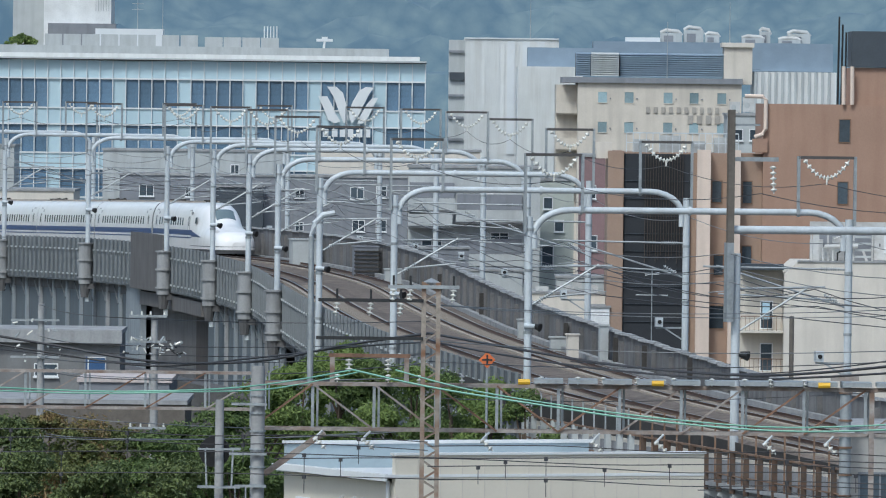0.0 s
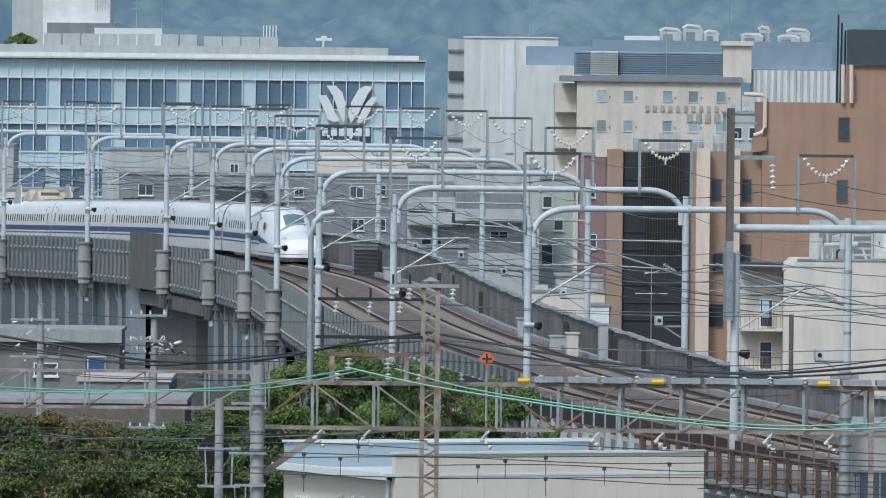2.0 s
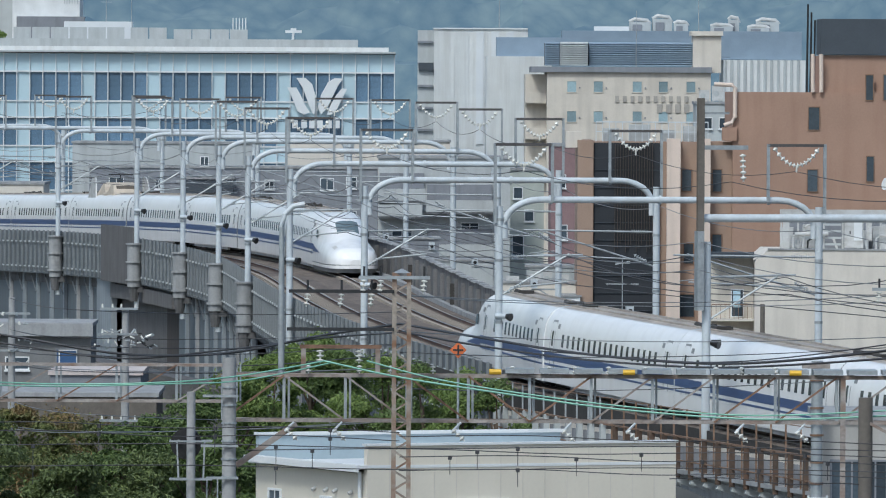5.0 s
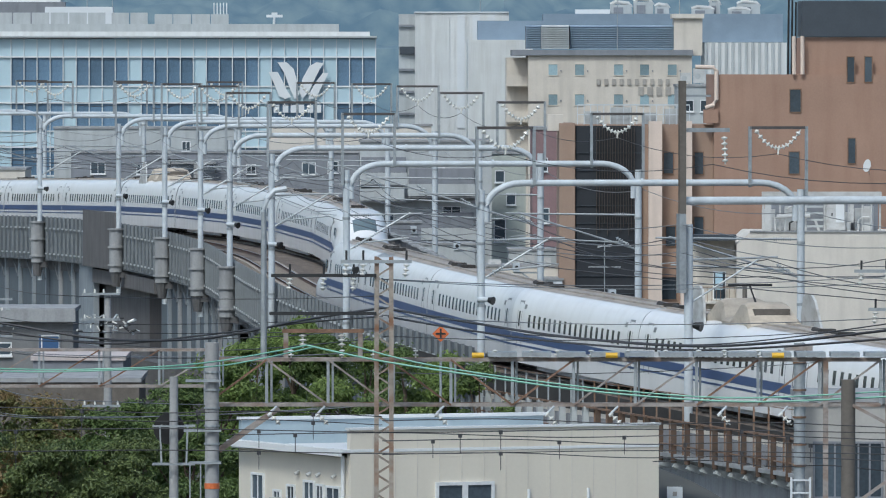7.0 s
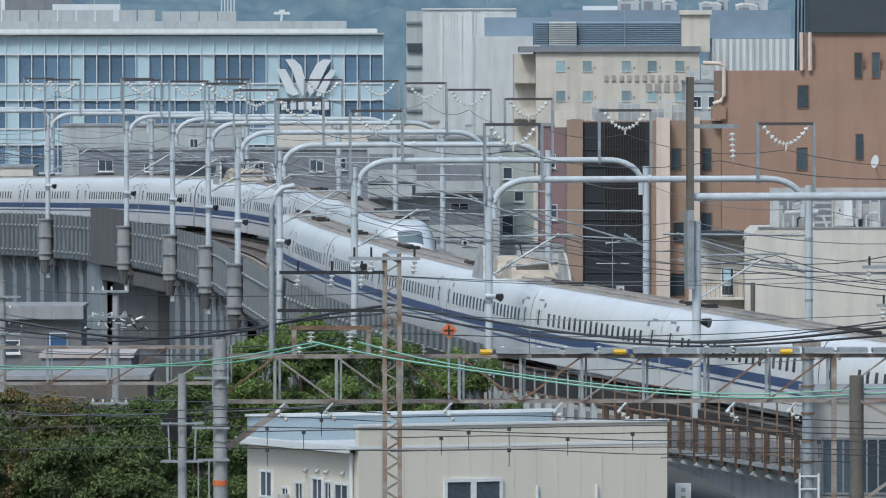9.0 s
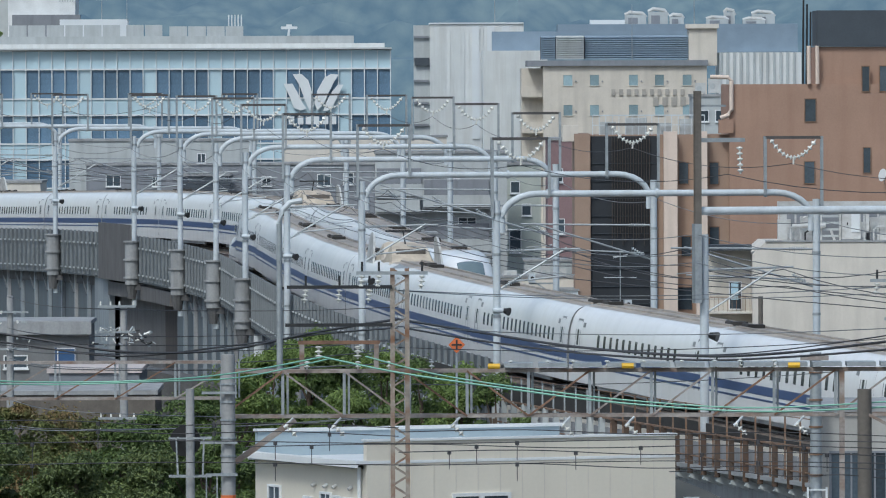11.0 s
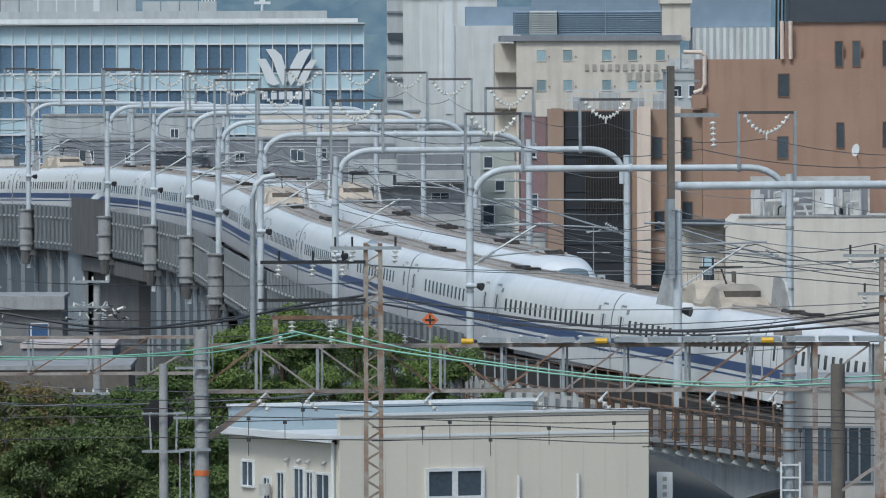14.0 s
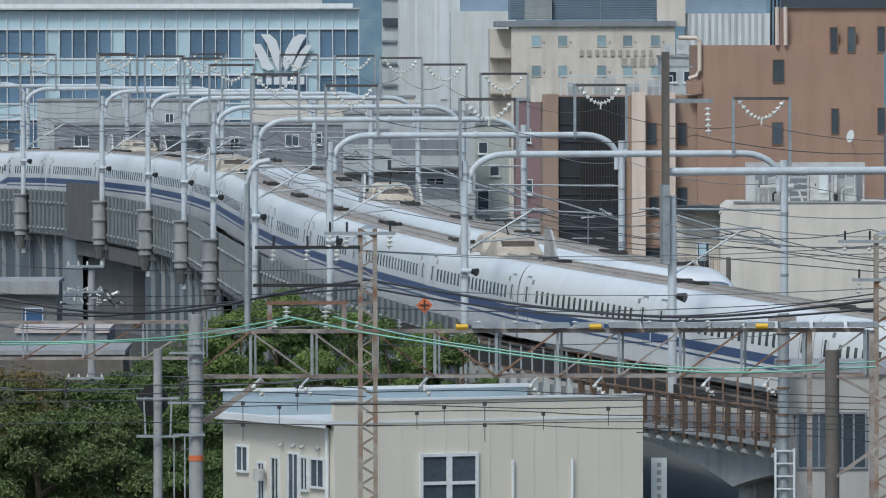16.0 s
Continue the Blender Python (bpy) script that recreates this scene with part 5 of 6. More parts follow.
def leaf_mat(name, c, warm=0.0, turning=False):
    m = bpy.data.materials.new(name)
    m.use_nodes = True
    n, l = m.node_tree.nodes, m.node_tree.links
    b = n["Principled BSDF"]
    geo = n.new("ShaderNodeNewGeometry")
    co = n.new("ShaderNodeTexCoord")
    no = n.new("ShaderNodeTexNoise")
    no.inputs["Scale"].default_value = 0.6
    l.new(co.outputs["Object"], no.inputs["Vector"])
    ad = n.new("ShaderNodeMath")
    ad.operation = "MULTIPLY_ADD"
    ad.inputs[1].default_value = 0.5
    l.new(geo.outputs["Random Per Island"], ad.inputs[0])
    ml = n.new("ShaderNodeMath")
    ml.operation = "MULTIPLY"
    ml.inputs[1].default_value = 0.5
    l.new(no.outputs["Fac"], ml.inputs[0])
    l.new(ml.outputs[0], ad.inputs[2])
    r = n.new("ShaderNodeValToRGB")
    e = r.color_ramp.elements
    e[0].position, e[1].position = 0.1, 0.8
    e[0].color = (c[0] * 0.5, c[1] * 0.55, c[2] * 0.5, 1)
    e[1].color = (c[0] * 1.6 + warm, c[1] * 1.45, c[2] * 1.1, 1)
    l.new(ad.outputs[0], r.inputs["Fac"])
    l.new(r.outputs["Color"], b.inputs["Base Color"])
    out = r.outputs["Color"]
    if turning:
        n2 = n.new("ShaderNodeTexNoise")
        n2.inputs["Scale"].default_value, n2.inputs["Detail"].default_value = 0.45, 3
        l.new(co.outputs["Object"], n2.inputs["Vector"])
        mr = n.new("ShaderNodeMapRange")
        mr.inputs["From Min"].default_value, mr.inputs["From Max"].default_value = 0.47, 0.57
        mr.inputs["To Max"].default_value = 0.6
        l.new(n2.outputs["Fac"], mr.inputs["Value"])
        mc = n.new("ShaderNodeMix")
        mc.data_type = "RGBA"
        mc.inputs[7].default_value = (0.30, 0.17, 0.085, 1)
        l.new(mr.outputs[0], mc.inputs[0])
        l.new(out, mc.inputs[6])
        out = mc.outputs[2]
        l.new(out, b.inputs["Base Color"])
    b.inputs["Roughness"].default_value = 0.6
    tl = n.new("ShaderNodeBsdfTranslucent")
    l.new(out, tl.inputs["Color"])
    mx = n.new("ShaderNodeMixShader")
    mx.inputs[0].default_value = 0.22
    l.new(b.outputs[0], mx.inputs[1])
    l.new(tl.outputs[0], mx.inputs[2])
    l.new(mx.outputs[0], n["Material Output"].inputs["Surface"])
    return m


M_LEAF = leaf_mat("leaf_green", (0.105, 0.165, 0.066))
M_LEAFD = leaf_mat("leaf_dark", (0.105, 0.148, 0.066))
M_LEAFY = leaf_mat("leaf_fresh", (0.150, 0.225, 0.080))
M_LEAFR = leaf_mat("leaf_turning", (0.125, 0.158, 0.066), 0.0, True)


def tree(x, y, h, rx, ry, seed, leaf, n=9000, size=0.2, low=0.15, label="dense green broadleaf tree", z=0.0):
    """A tapered trunk with limbs and a crown of many small leaves gathered in clumps."""
    rnd = random.Random(seed)
    t = thing("tree", label, "tree", "trees below the viaduct", at=T(x, y, z))
    tr = Shape().tube([(0, 0, 0), (0.1, 0, h * 0.35), (-0.1, 0.1, h * 0.75)], 0.22, 8, 0.08)
    clumps = []
    for i in range(44):
        a, u = rnd.uniform(0, 2 * math.pi), rnd.uniform(low, 1.0)
        w = math.sin(math.pi * min(1, max(0.08, (u - low) / (1 - low) * 0.8 + 0.18))) ** 0.6
        rr = math.sqrt(rnd.uniform(0.05, 1)) * w
        c = Vector((rx * rr * math.cos(a), ry * rr * math.sin(a), h * u * (1 - 0.12 * rr) - 0.3))
        clumps.append((c, rnd.choice((0.5, 0.75, 1.0, 1.3)) * min(rx, h * 0.4) * 0.30))
        if i < 12:
            tr.tube([(0, 0, min(c.z * 0.7, h * 0.6)), tuple(c * 0.6 + Vector((0, 0, c.z * 0.25))), tuple(c)], 0.07, 5, 0.015)
    part("trunk", tr, M_BARK, t)
    v, f = [], []
    for i in range(n):
        c, r = clumps[rnd.randrange(len(clumps))]
        d = Vector((rnd.gauss(0, 1), rnd.gauss(0, 1), rnd.gauss(0, 1))).normalized()
        d.z = abs(d.z) * 0.9 - 0.25 if rnd.random() < 0.75 else d.z
        p = c + Vector((d.x, d.y, d.z * 0.8)) * r * rnd.uniform(0.35, 1.0) ** 0.5 * (1.0 if rnd.random() < 0.9 else 1.35)
        q = (d + Vector((rnd.gauss(0, 0.5), rnd.gauss(0, 0.5), rnd.gauss(0, 0.5) + 0.3))).normalized()
        s = q.orthogonal().normalized()
        s = Matrix.Rotation(rnd.uniform(0, 6.28), 3, q) @ s
        w = q.cross(s)
        a, b = size * rnd.uniform(0.6, 1.3), size * rnd.uniform(0.3, 0.6)
        k = len(v)
        v += [tuple(p - s * a), tuple(p - w * b + q * 0.04), tuple(p + s * a), tuple(p + w * b + q * 0.04)]
        f.append((k, k + 1, k + 2, k + 3))
    me = bpy.data.meshes.new("crown")
    me.from_pydata(v, [], f)
    me.materials.append(leaf)
    part("crown", me, None, t)
    return t


def front_building():
    """Cream sheet-clad building turned a little to the camera, with a pent roof wing."""
    o = thing("trackside_building", "cream sheet-clad trackside building with a pale blue parapet", "building",
              at=Matrix.Translation((-1.35, 272.6, 0)) @ Matrix.Rotation(radians(24), 4, "Z"))
    ze, zt = 8.46, 9.14
    L, B = 10.32, 8.6
    block(o, "wall", 0, L, 0.0, B, 0, ze - 0.17, M_SHEET)
    part("parapet", Shape().box(0, L, 0.0, 0.25, ze - 0.168, zt), M_SHEET, o)
    part("parapet_cap", Shape().box(-0.05, L + 0.05, -0.06, 0.3, zt, zt + 0.07), M_ROOFW, o)
    part("back_parapet", Shape().box(0.0, L, B - 0.2, B + 0.01, ze - 0.3, 9.15), M_PBLUE, o, "pale blue metal parapet")
    part("back_cap", Shape().box(-0.05, L + 0.1, B - 0.26, B + 0.06, 9.15, 9.15 + 0.1), M_ROOFW, o)
    rf = Shape().add([(-0.25, -0.02, ze + 0.01), (L, -0.02, ze + 0.01), (L, B, ze - 0.16), (-0.25, B, ze - 0.16), (-0.25, -0.02, ze + 0.1), (L, -0.02, ze + 0.1), (L, B, ze - 0.06), (-0.25, B, ze - 0.06)],
                     [(0, 3, 2, 1), (4, 5, 6, 7), (0, 1, 5, 4), (1, 2, 6, 5), (2, 3, 7, 6), (3, 0, 4, 7)])
    part("pent_roof", rf, M_ROOFW, o, "white metal pent roof")
    gt = Shape()
    for i in range(26):
        y = i * B / 26
        gt.box(-0.33, -0.251, y, y + 0.2, ze - 0.03, ze + 0.12)
    gt.box(-0.42, -0.331, -0.1, B, ze - 0.1, ze + 0.1)
    part("gutter", gt, M_ROOFW, o)
    part("downpipe", Shape().tube([(-0.1, 0.35, ze - 0.1), (-0.1, 0.35, 0.1)], 0.06, 8), M_ROOFW, o)
    sm = Shape()
    for i in range(1, 14):
        x = L * i / 14
        sm.box(x - 0.01, x + 0.01, -0.012, -0.002, 0.2, zt)
    part("sheet_seam", sm, M_CREAM, o)
    # front windows
    for x0, w, z1, h in ((2.9, 1.75, 7.42, 1.6),):
        f = Shape()
        for a, b, c, d in ((x0 - 0.1, x0, z1 - h - 0.1, z1 + 0.1), (x0 + w, x0 + w + 0.1, z1 - h - 0.1, z1 + 0.1), (x0, x0 + w, z1, z1 + 0.1), (x0, x0 + w, z1 - h - 0.1, z1 - h), (x0 + w / 2 - 0.09, x0 + w / 2 + 0.09, z1 - h, z1), (x0, x0 + w / 2 - 0.09, z1 - h / 2 - 0.05, z1 - h / 2 + 0.05), (x0 + w / 2 + 0.09, x0 + w, z1 - h / 2 - 0.05, z1 - h / 2 + 0.05)):
            f.box(a, b, -0.09, -0.002, c, d)
        w1 = part("window", f, M_WINF, o, "white framed window of four panes")
        for i in range(2):
            for j in range(2):
                part("pane", Shape().box(x0 + i * (w / 2 + 0.09), x0 + w / 2 - 0.09 + i * (w / 2 + 0.09), -0.04, -0.003, z1 - h + j * (h / 2 + 0.05), z1 - h / 2 - 0.05 + j * (h / 2 + 0.05)), M_PANE, w1)
    # side windows on the wing
    for y0, w, z1, h in ((6.6, 0.85, 0.95, 0.72), (5.3, 0.45, 1.4, 1.2), (4.2, 0.5, 1.2, 1.6), (2.7, 0.7, 1.02, 1.5), (2.0, 0.45, 1.1, 0.95), (0.75, 0.95, 1.12, 0.8)):
        zz = ze - z1
        f = Shape().box(-0.07, -0.002, y0 - 0.07, y0, zz - h - 0.07, zz + 0.07).box(-0.07, -0.002, y0 + w, y0 + w + 0.07, zz - h - 0.07, zz + 0.07)
        f.box(-0.07, -0.002, y0, y0 + w, zz, zz + 0.07).box(-0.09, -0.002, y0, y0 + w, zz - h - 0.07, zz - h).box(-0.05, -0.002, y0 + w / 2 - 0.025, y0 + w / 2 + 0.025, zz - h, zz)
        w1 = part("window", f, M_WINF, o)
        part("pane", Shape().box(-0.03, -0.003, y0, y0 + w, zz - h, zz), M_PANE, w1)
    for y0 in (1.1, 2.3, 3.0, 3.9):
        part("vent_hood", Shape().tube([(-0.14, y0, ze - 0.8), (-0.002, y0, ze - 0.72)], 0.055, 8), M_AC, o)
    part("vent_hood", Shape().tube([(-0.25, 5.2, ze - 1.55), (-0.25, 5.2, ze - 1.9)], 0.18, 10), M_AC, o)
    for x in (5.9, 7.9):
        part("drain_pipe", Shape().tube([(x, -0.07, ze - 1.2), (x, -0.07, 0.1)], 0.05, 8), M_ROOFW, o)
    return o


front_building()


# ---------------------------------------------------------------- gantries, masts and poles of the lower lines
def lattice_gantry(x0, x1, y, ztop, zbot, pitch, label, legs, seed=1):
    """A trussed beam across the lower tracks: chords, posts, rusty diagonals, feet of the wires on top."""
    rnd = random.Random(seed)
    g = thing("lattice_gantry", label, "signal gantry", "gantries over the lower tracks")
    for dy in (-0.35, 0.35):
        part("top_chord", Shape().bar((x0, y + dy, ztop), (x1, y + dy, ztop), 0.1, 0.09), M_RUSTY, g)
        part("bottom_chord", Shape().bar((x0, y + dy, zbot), (x1, y + dy, zbot), 0.1, 0.09), M_RUSTY, g)
    n = int((x1 - x0) / pitch)
    for i in range(n + 1):
        x = x0 + (x1 - x0) * i / n
        part("post", Shape().bar((x, y - 0.35, zbot), (x, y - 0.35, ztop), 0.08), M_GALV, g)
        part("post", Shape().bar((x + 0.12, y + 0.35, zbot), (x + 0.12, y + 0.35, ztop), 0.06), M_GALV, g)
        if i < n:
            xb = x0 + (x1 - x0) * (i + 1) / n
            up = i % 2 if seed == 1 else 1
            up = 1 if x > 1.81 else (0 if x > -4.72 else 1)
            a, b = ((x, zbot), (xb, ztop)) if up else ((x, ztop), (xb, zbot))
            part("diagonal", Shape().bar((a[0], y - 0.4, a[1]), (b[0], y - 0.4, b[1]), 0.09, 0.05), M_RUST if rnd.random() < 0.6 else M_RUSTY, g)
    return g


gA = lattice_gantry(-5.10, 13.04, 243, 12.21, 11.00, 1.55, "rust-stained grey lattice gantry spanning the lower tracks", ())
for _i in range(12):
    _x = 2.49 + _i * 0.92
    part("cable_tray", Shape().box(_x, _x + 0.78, 242.4, 243.5, 12.25 + 0.05, 12.25 + 0.17), M_GALV, gA)
part("brace", Shape().bar((-4.73, 242.7, 9.78), (-3.12, 242.7, 10.92), 0.2, 0.16), M_RUSTY, gA)
for _px in (575, 660, 870, 1065, 1178, 1370, 1478):
    _x = (_px - 784) * 243 / 16000
    part("hanger", Shape().tube([(_x, 242.5, 10.97), (_x - 0.25, 242.5, 10.97 - 0.25)], 0.035, 6), M_PIPE, gA)
    part("insulator", insulator_string(Shape(), (_x - 0.22, 242.5, 10.97 - 0.2), (_x + 0.1, 242.5, 10.97 - 0.5), 3, 0.085), M_INS, gA)
for _px in (930, 1166, 1460):
    _x = (_px - 784) * 243 / 16000
    part("marker", Shape().tube([(_x - 0.16, 242.3, 12.34), (_x + 0.16, 242.3, 12.34)], 0.075, 8), M_YELLOW, gA, "yellow cylindrical marker")
for _px in (820, 960, 1025, 1070, 1130, 1195, 1262, 1320, 1365, 1425, 745, 690, 600):
    _x = (_px - 784) * 243 / 16000
    part("pin_insulator", insulator_string(Shape(), (_x, 242.5, 12.25 + 0.24), (_x, 242.5, 12.25 + 0.02), 2, 0.08), M_INS, gA)

gB = lattice_gantry(-16.33, -6.04, 310.5, 10.42, 9.18, 1.9, "rusty lattice gantry over the lower tracks", (), 2)


def round_pole(name, label, px_x, y, z1, r0, r1, material, category="pole", group="poles beside the lower tracks", base=0.0):
    t = thing(name, label, category, group, at=T(px_x, y, 0))
    part("shaft", Shape().tube([(0, 0, base), (0, 0, z1)], r0, 12, r1), material, t, smooth=True)
    return t


for _px in (1545, 1655):
    _x = (_px - 784) * 243 / 16000
    part("leg", Shape().bar((_x, 242.6, 0), (_x, 242.6, 12.21), 0.14), M_RUSTY, gA)
for _px in (-40, 462):
    _x = (_px - 784) * 310.5 / 16000
    part("leg", Shape().bar((_x, 310.5, 0), (_x, 310.5, 10.42), 0.2), M_RUSTY, gB)
pA = round_pole("concrete_pole", "grey concrete pole with an orange band beside the gantry", -4.90, 241.7, 12.70, 0.20, 0.185, M_POLE)
part("orange_band", Shape().tube([(0, 0, 8.79), (0, 0, 8.94)], 0.203, 14), M_ORANGE, pA)
for _k in range(6):
    _z = 9.49 + _k * 0.48
    part("band", Shape().tube([(0, 0, _z), (0, 0, _z + 0.05)], 0.215, 12), M_GALV, pA)
for _py, _l in ((715, -0.7), (803, -0.75), (860, -0.6)):
    _z = 19.83 - (_py + 4 - 180) * 241.8 / 16000
    part("side_arm", Shape().bar((0.25, -0.25, _z), (_l, -0.25, _z), 0.07), M_GALV, pA)
pB = round_pole("concrete_pole", "slim grey concrete pole with a signal cage", -6.21, 253.6, 11.39, 0.15, 0.12, M_POLE)
_c = Shape()
for _dx, _dy in ((-0.35, -0.3), (0.35, -0.3), (-0.35, 0.3), (0.35, 0.3)):
    _c.bar((_dx, _dy, 8.94), (_dx * 1.1, _dy, 10.01), 0.04)
for _z in (8.94, 10.01):
    _c.bar((-0.6, -0.3, _z), (0.6, -0.3, _z), 0.05).bar((-0.6, 0.3, _z), (0.6, 0.3, _z), 0.05).bar((-0.35, -0.3, _z), (-0.35, 0.3, _z), 0.05).bar((0.35, -0.3, _z), (0.35, 0.3, _z), 0.05)
part("cage", _c, M_GALV, pB, "galvanised maintenance cage")
_l = Shape().bar((0.45, 0, 0), (0.45, 0, 8.94), 0.04).bar((0.75, 0, 0), (0.75, 0, 8.94), 0.04)
for _k in range(18):
    _l.bar((0.45, 0, 0.3 + 0.35 * _k), (0.75, 0, 0.3 + 0.35 * _k), 0.03)
part("ladder", _l, M_GALV, pB)
part("signal_disc", Shape().tube([(-0.14, 0.3, 9.92), (-0.14, 0.2, 9.92)], 0.44, 20), M_BLACK, pB, "black round signal backboard")
pC = round_pole("utility_pole", "concrete utility pole with cross-arms and insulators", -11.31, 355.6, 11.25, 0.2, 0.13, M_POLE)
for _py in (783, 758, 605, 560):
    _z = 19.83 - (_py + 6 - 180) * 355.6 / 16000
    part("cross_arm", Shape().bar((-1.0, -0.2, _z), (0.5, -0.2, _z), 0.09), M_GALV, pC)
    _s = Shape()
    for _x in (-0.9, -0.5, -0.15, 0.4):
        _s.tube([(_x, -0.2, _z + 0.05), (_x, -0.2, _z + 0.2)], 0.045, 8, 0.03)
    part("insulator", _s, M_INS, pC)
_rn = random.Random(8)
for _k in range(44):
    _x, _z = _rn.uniform(-1.2, 1.2), 10.09 + _rn.uniform(-0.35, 0.25)
    _s = Shape().tube([(_x, -0.4, _z), (_x + _rn.uniform(-0.25, 0.25), -0.4, _z + _rn.uniform(-0.2, 0.2))], _rn.uniform(0.022, 0.055), 7)
    part("fitting", _s, (M_INS, M_GALV, M_DARK, M_GALV)[_k % 4], pC)
pD = round_pole("utility_pole", "concrete utility pole crowded with fittings", -17.35, 391.1, 10.87, 0.2, 0.14, M_POLE)
for _k in range(22):
    _x, _z = _rn.uniform(-1.3, 0.9), 8.74 + _rn.uniform(-0.9, 1.5)
    part("fitting", Shape().tube([(_x, -0.3, _z), (_x + _rn.uniform(-0.3, 0.3), -0.3, _z + _rn.uniform(-0.3, 0.2))], _rn.uniform(0.022, 0.055), 7), M_INS if _k % 2 else M_GALV, pD)
for _dz in (0.2, -1.4):
    part("cross_arm", Shape().bar((-1.3, -0.2, 9.97 + _dz), (0.8, -0.2, 9.97 + _dz), 0.09), M_GALV, pD)
pE = round_pole("steel_pole", "dark brown-grey pole with diagonal rusty stays", 11.77, 234.7, 11.95, 0.19, 0.185, M_BROWNP)
part("stay", Shape().bar((0.1, -0.1, 8.67), (1.5, -0.1, 9.67), 0.11, 0.08), M_RUSTY, pE)
part("stay", Shape().bar((0.1, -0.1, 11.29), (1.5, -0.1, 10.55), 0.1, 0.08), M_RUSTY, pE)


def lattice_mast(x, y, z1, w, label, arms=()):
    """Four-legged rusty lattice mast with crossed lacing."""
    t = thing("lattice_mast", label, "lattice mast", "lattice masts", at=T(x, y, 0))
    for a in (-1, 1):
        for b in (-1, 1):
            part("leg", Shape().bar((a * w / 2, b * w / 2, 0), (a * w * 0.46, b * w * 0.46, z1), 0.12), M_MASTR, t)
    s = Shape()
    n = int(z1 / (w * 0.62))
    for i in range(n):
        za, zb = z1 * i / n, z1 * (i + 1) / n
        k = 1 if i % 2 else -1
        for b in (-w / 2, w / 2):
            s.bar((-k * w / 2, b, za), (k * w / 2, b, zb), 0.08, 0.04)
            s.bar((b, -k * w / 2, za), (b, k * w / 2, zb), 0.08, 0.04)
    part("lacing", s, M_MASTR, t, "rusty zigzag lacing")
    part("cap", Shape().add([(-w * 0.55, -w * 0.55, z1), (w * 0.55, -w * 0.55, z1), (w * 0.55, w * 0.55, z1), (-w * 0.55, w * 0.55, z1), (0, 0, z1 + 0.12)], [(0, 3, 2, 1), (0, 1, 4), (1, 2, 4), (2, 3, 4), (3, 0, 4)]), M_GALV, t)
    for z, xa, xb, ins in arms:
        part("cross_arm", Shape().bar((xa, -w / 2 - 0.06, z), (xb, -w / 2 - 0.06, z), 0.09), M_DARK if xa < -2 else M_GALV, t)
        for xi in ins:
            part("insulator", insulator_string(Shape(), (xi, -w / 2 - 0.06, z - 0.06), (xi - 0.04, -w / 2 - 0.06, z - 0.42), 3, 0.09), M_INS, t)
            part("pin", Shape().tube([(xi, -w / 2 - 0.06, z), (xi, -w / 2 - 0.06, z + 0.3)], 0.03, 6), M_DARK, t)
    return t


lattice_mast(-0.30, 240.8, 15.01, 0.42, "rusty lattice mast carrying insulators and wires",
             ((14.89, -1.15, 0.75, (-1.0, -0.55, 0.6)), (14.52, -3.0, -0.2, (-2.5, -1.6, -0.8)), (13.51, -3.05, -0.2, ())))
pG = round_pole("steel_pole", "grey square steel pole with bands and a white ladder", 13.39, 299.2, 11.0, 0.19, 0.19, M_GALV)
for _z in (6.9, 7.6, 8.5, 9.4, 10.3):
    part("band", Shape().tube([(0, 0, _z), (0, 0, _z + 0.07)], 0.23, 10), M_BROWNST, pG)
part("side_arm", Shape().bar((-0.75, -0.25, 9.05), (0.3, -0.25, 9.05), 0.1), M_PIPE, pG)
part("head_plate", Shape().box(-0.5, 0.42, -0.3, 0.25, 10.75, 10.9), M_RUSTY, pG)
part("ladder_stile", Shape().bar((-0.28, -0.24, 3.0), (-0.28, -0.24, 6.55), 0.07), M_MULL, pG)
part("ladder_stile", Shape().bar((0.34, -0.24, 3.0), (0.34, -0.24, 6.55), 0.07), M_MULL, pG)
for _k in range(9):
    part("rung", Shape().bar((-0.28, -0.24, 3.1 + 0.42 * _k), (0.34, -0.24, 3.1 + 0.42 * _k), 0.05), M_MULL, pG)
lattice_mast(14.23, 254.8, 14.53, 0.45, "rusty lattice mast with insulator arms", ((14.34, -1.3, 0.4, (-1.1, -0.4)), (13.26, -0.9, 0.4, (-0.7,))))

# grey round pole and rusty wire frame beside the tree
pF = round_pole("steel_pole", "slim grey steel pole with a bent top", -3.54, 243.3, 16.17, 0.085, 0.075, M_GALV, base=12.21)
part("bent_arm", Shape().tube([(0, 0, 16.15), (0.08, 0, 16.52), (0.3, 0, 16.74), (0.62, 0, 16.80)], 0.075, 8), M_PIPE, pF, smooth=True)
fr = thing("wire_frame", "rusty steel wire-support frame", "wire support", at=T(-1.94, 243.2, 0))
for _dx in (-1.0, 1.0):
    part("leg", Shape().bar((_dx, 0, 12.21), (_dx, 0, 12.94), 0.13), M_RUSTY, fr)
part("head_bar", Shape().bar((-1.1, 0, 12.97), (1.1, 0, 12.97), 0.14, 0.1), M_RUST, fr)
for _dx in (-0.55, 0.5):
    part("insulator", insulator_string(Shape(), (_dx, 0, 12.88), (_dx, 0, 12.52), 3, 0.11), M_INS, fr)

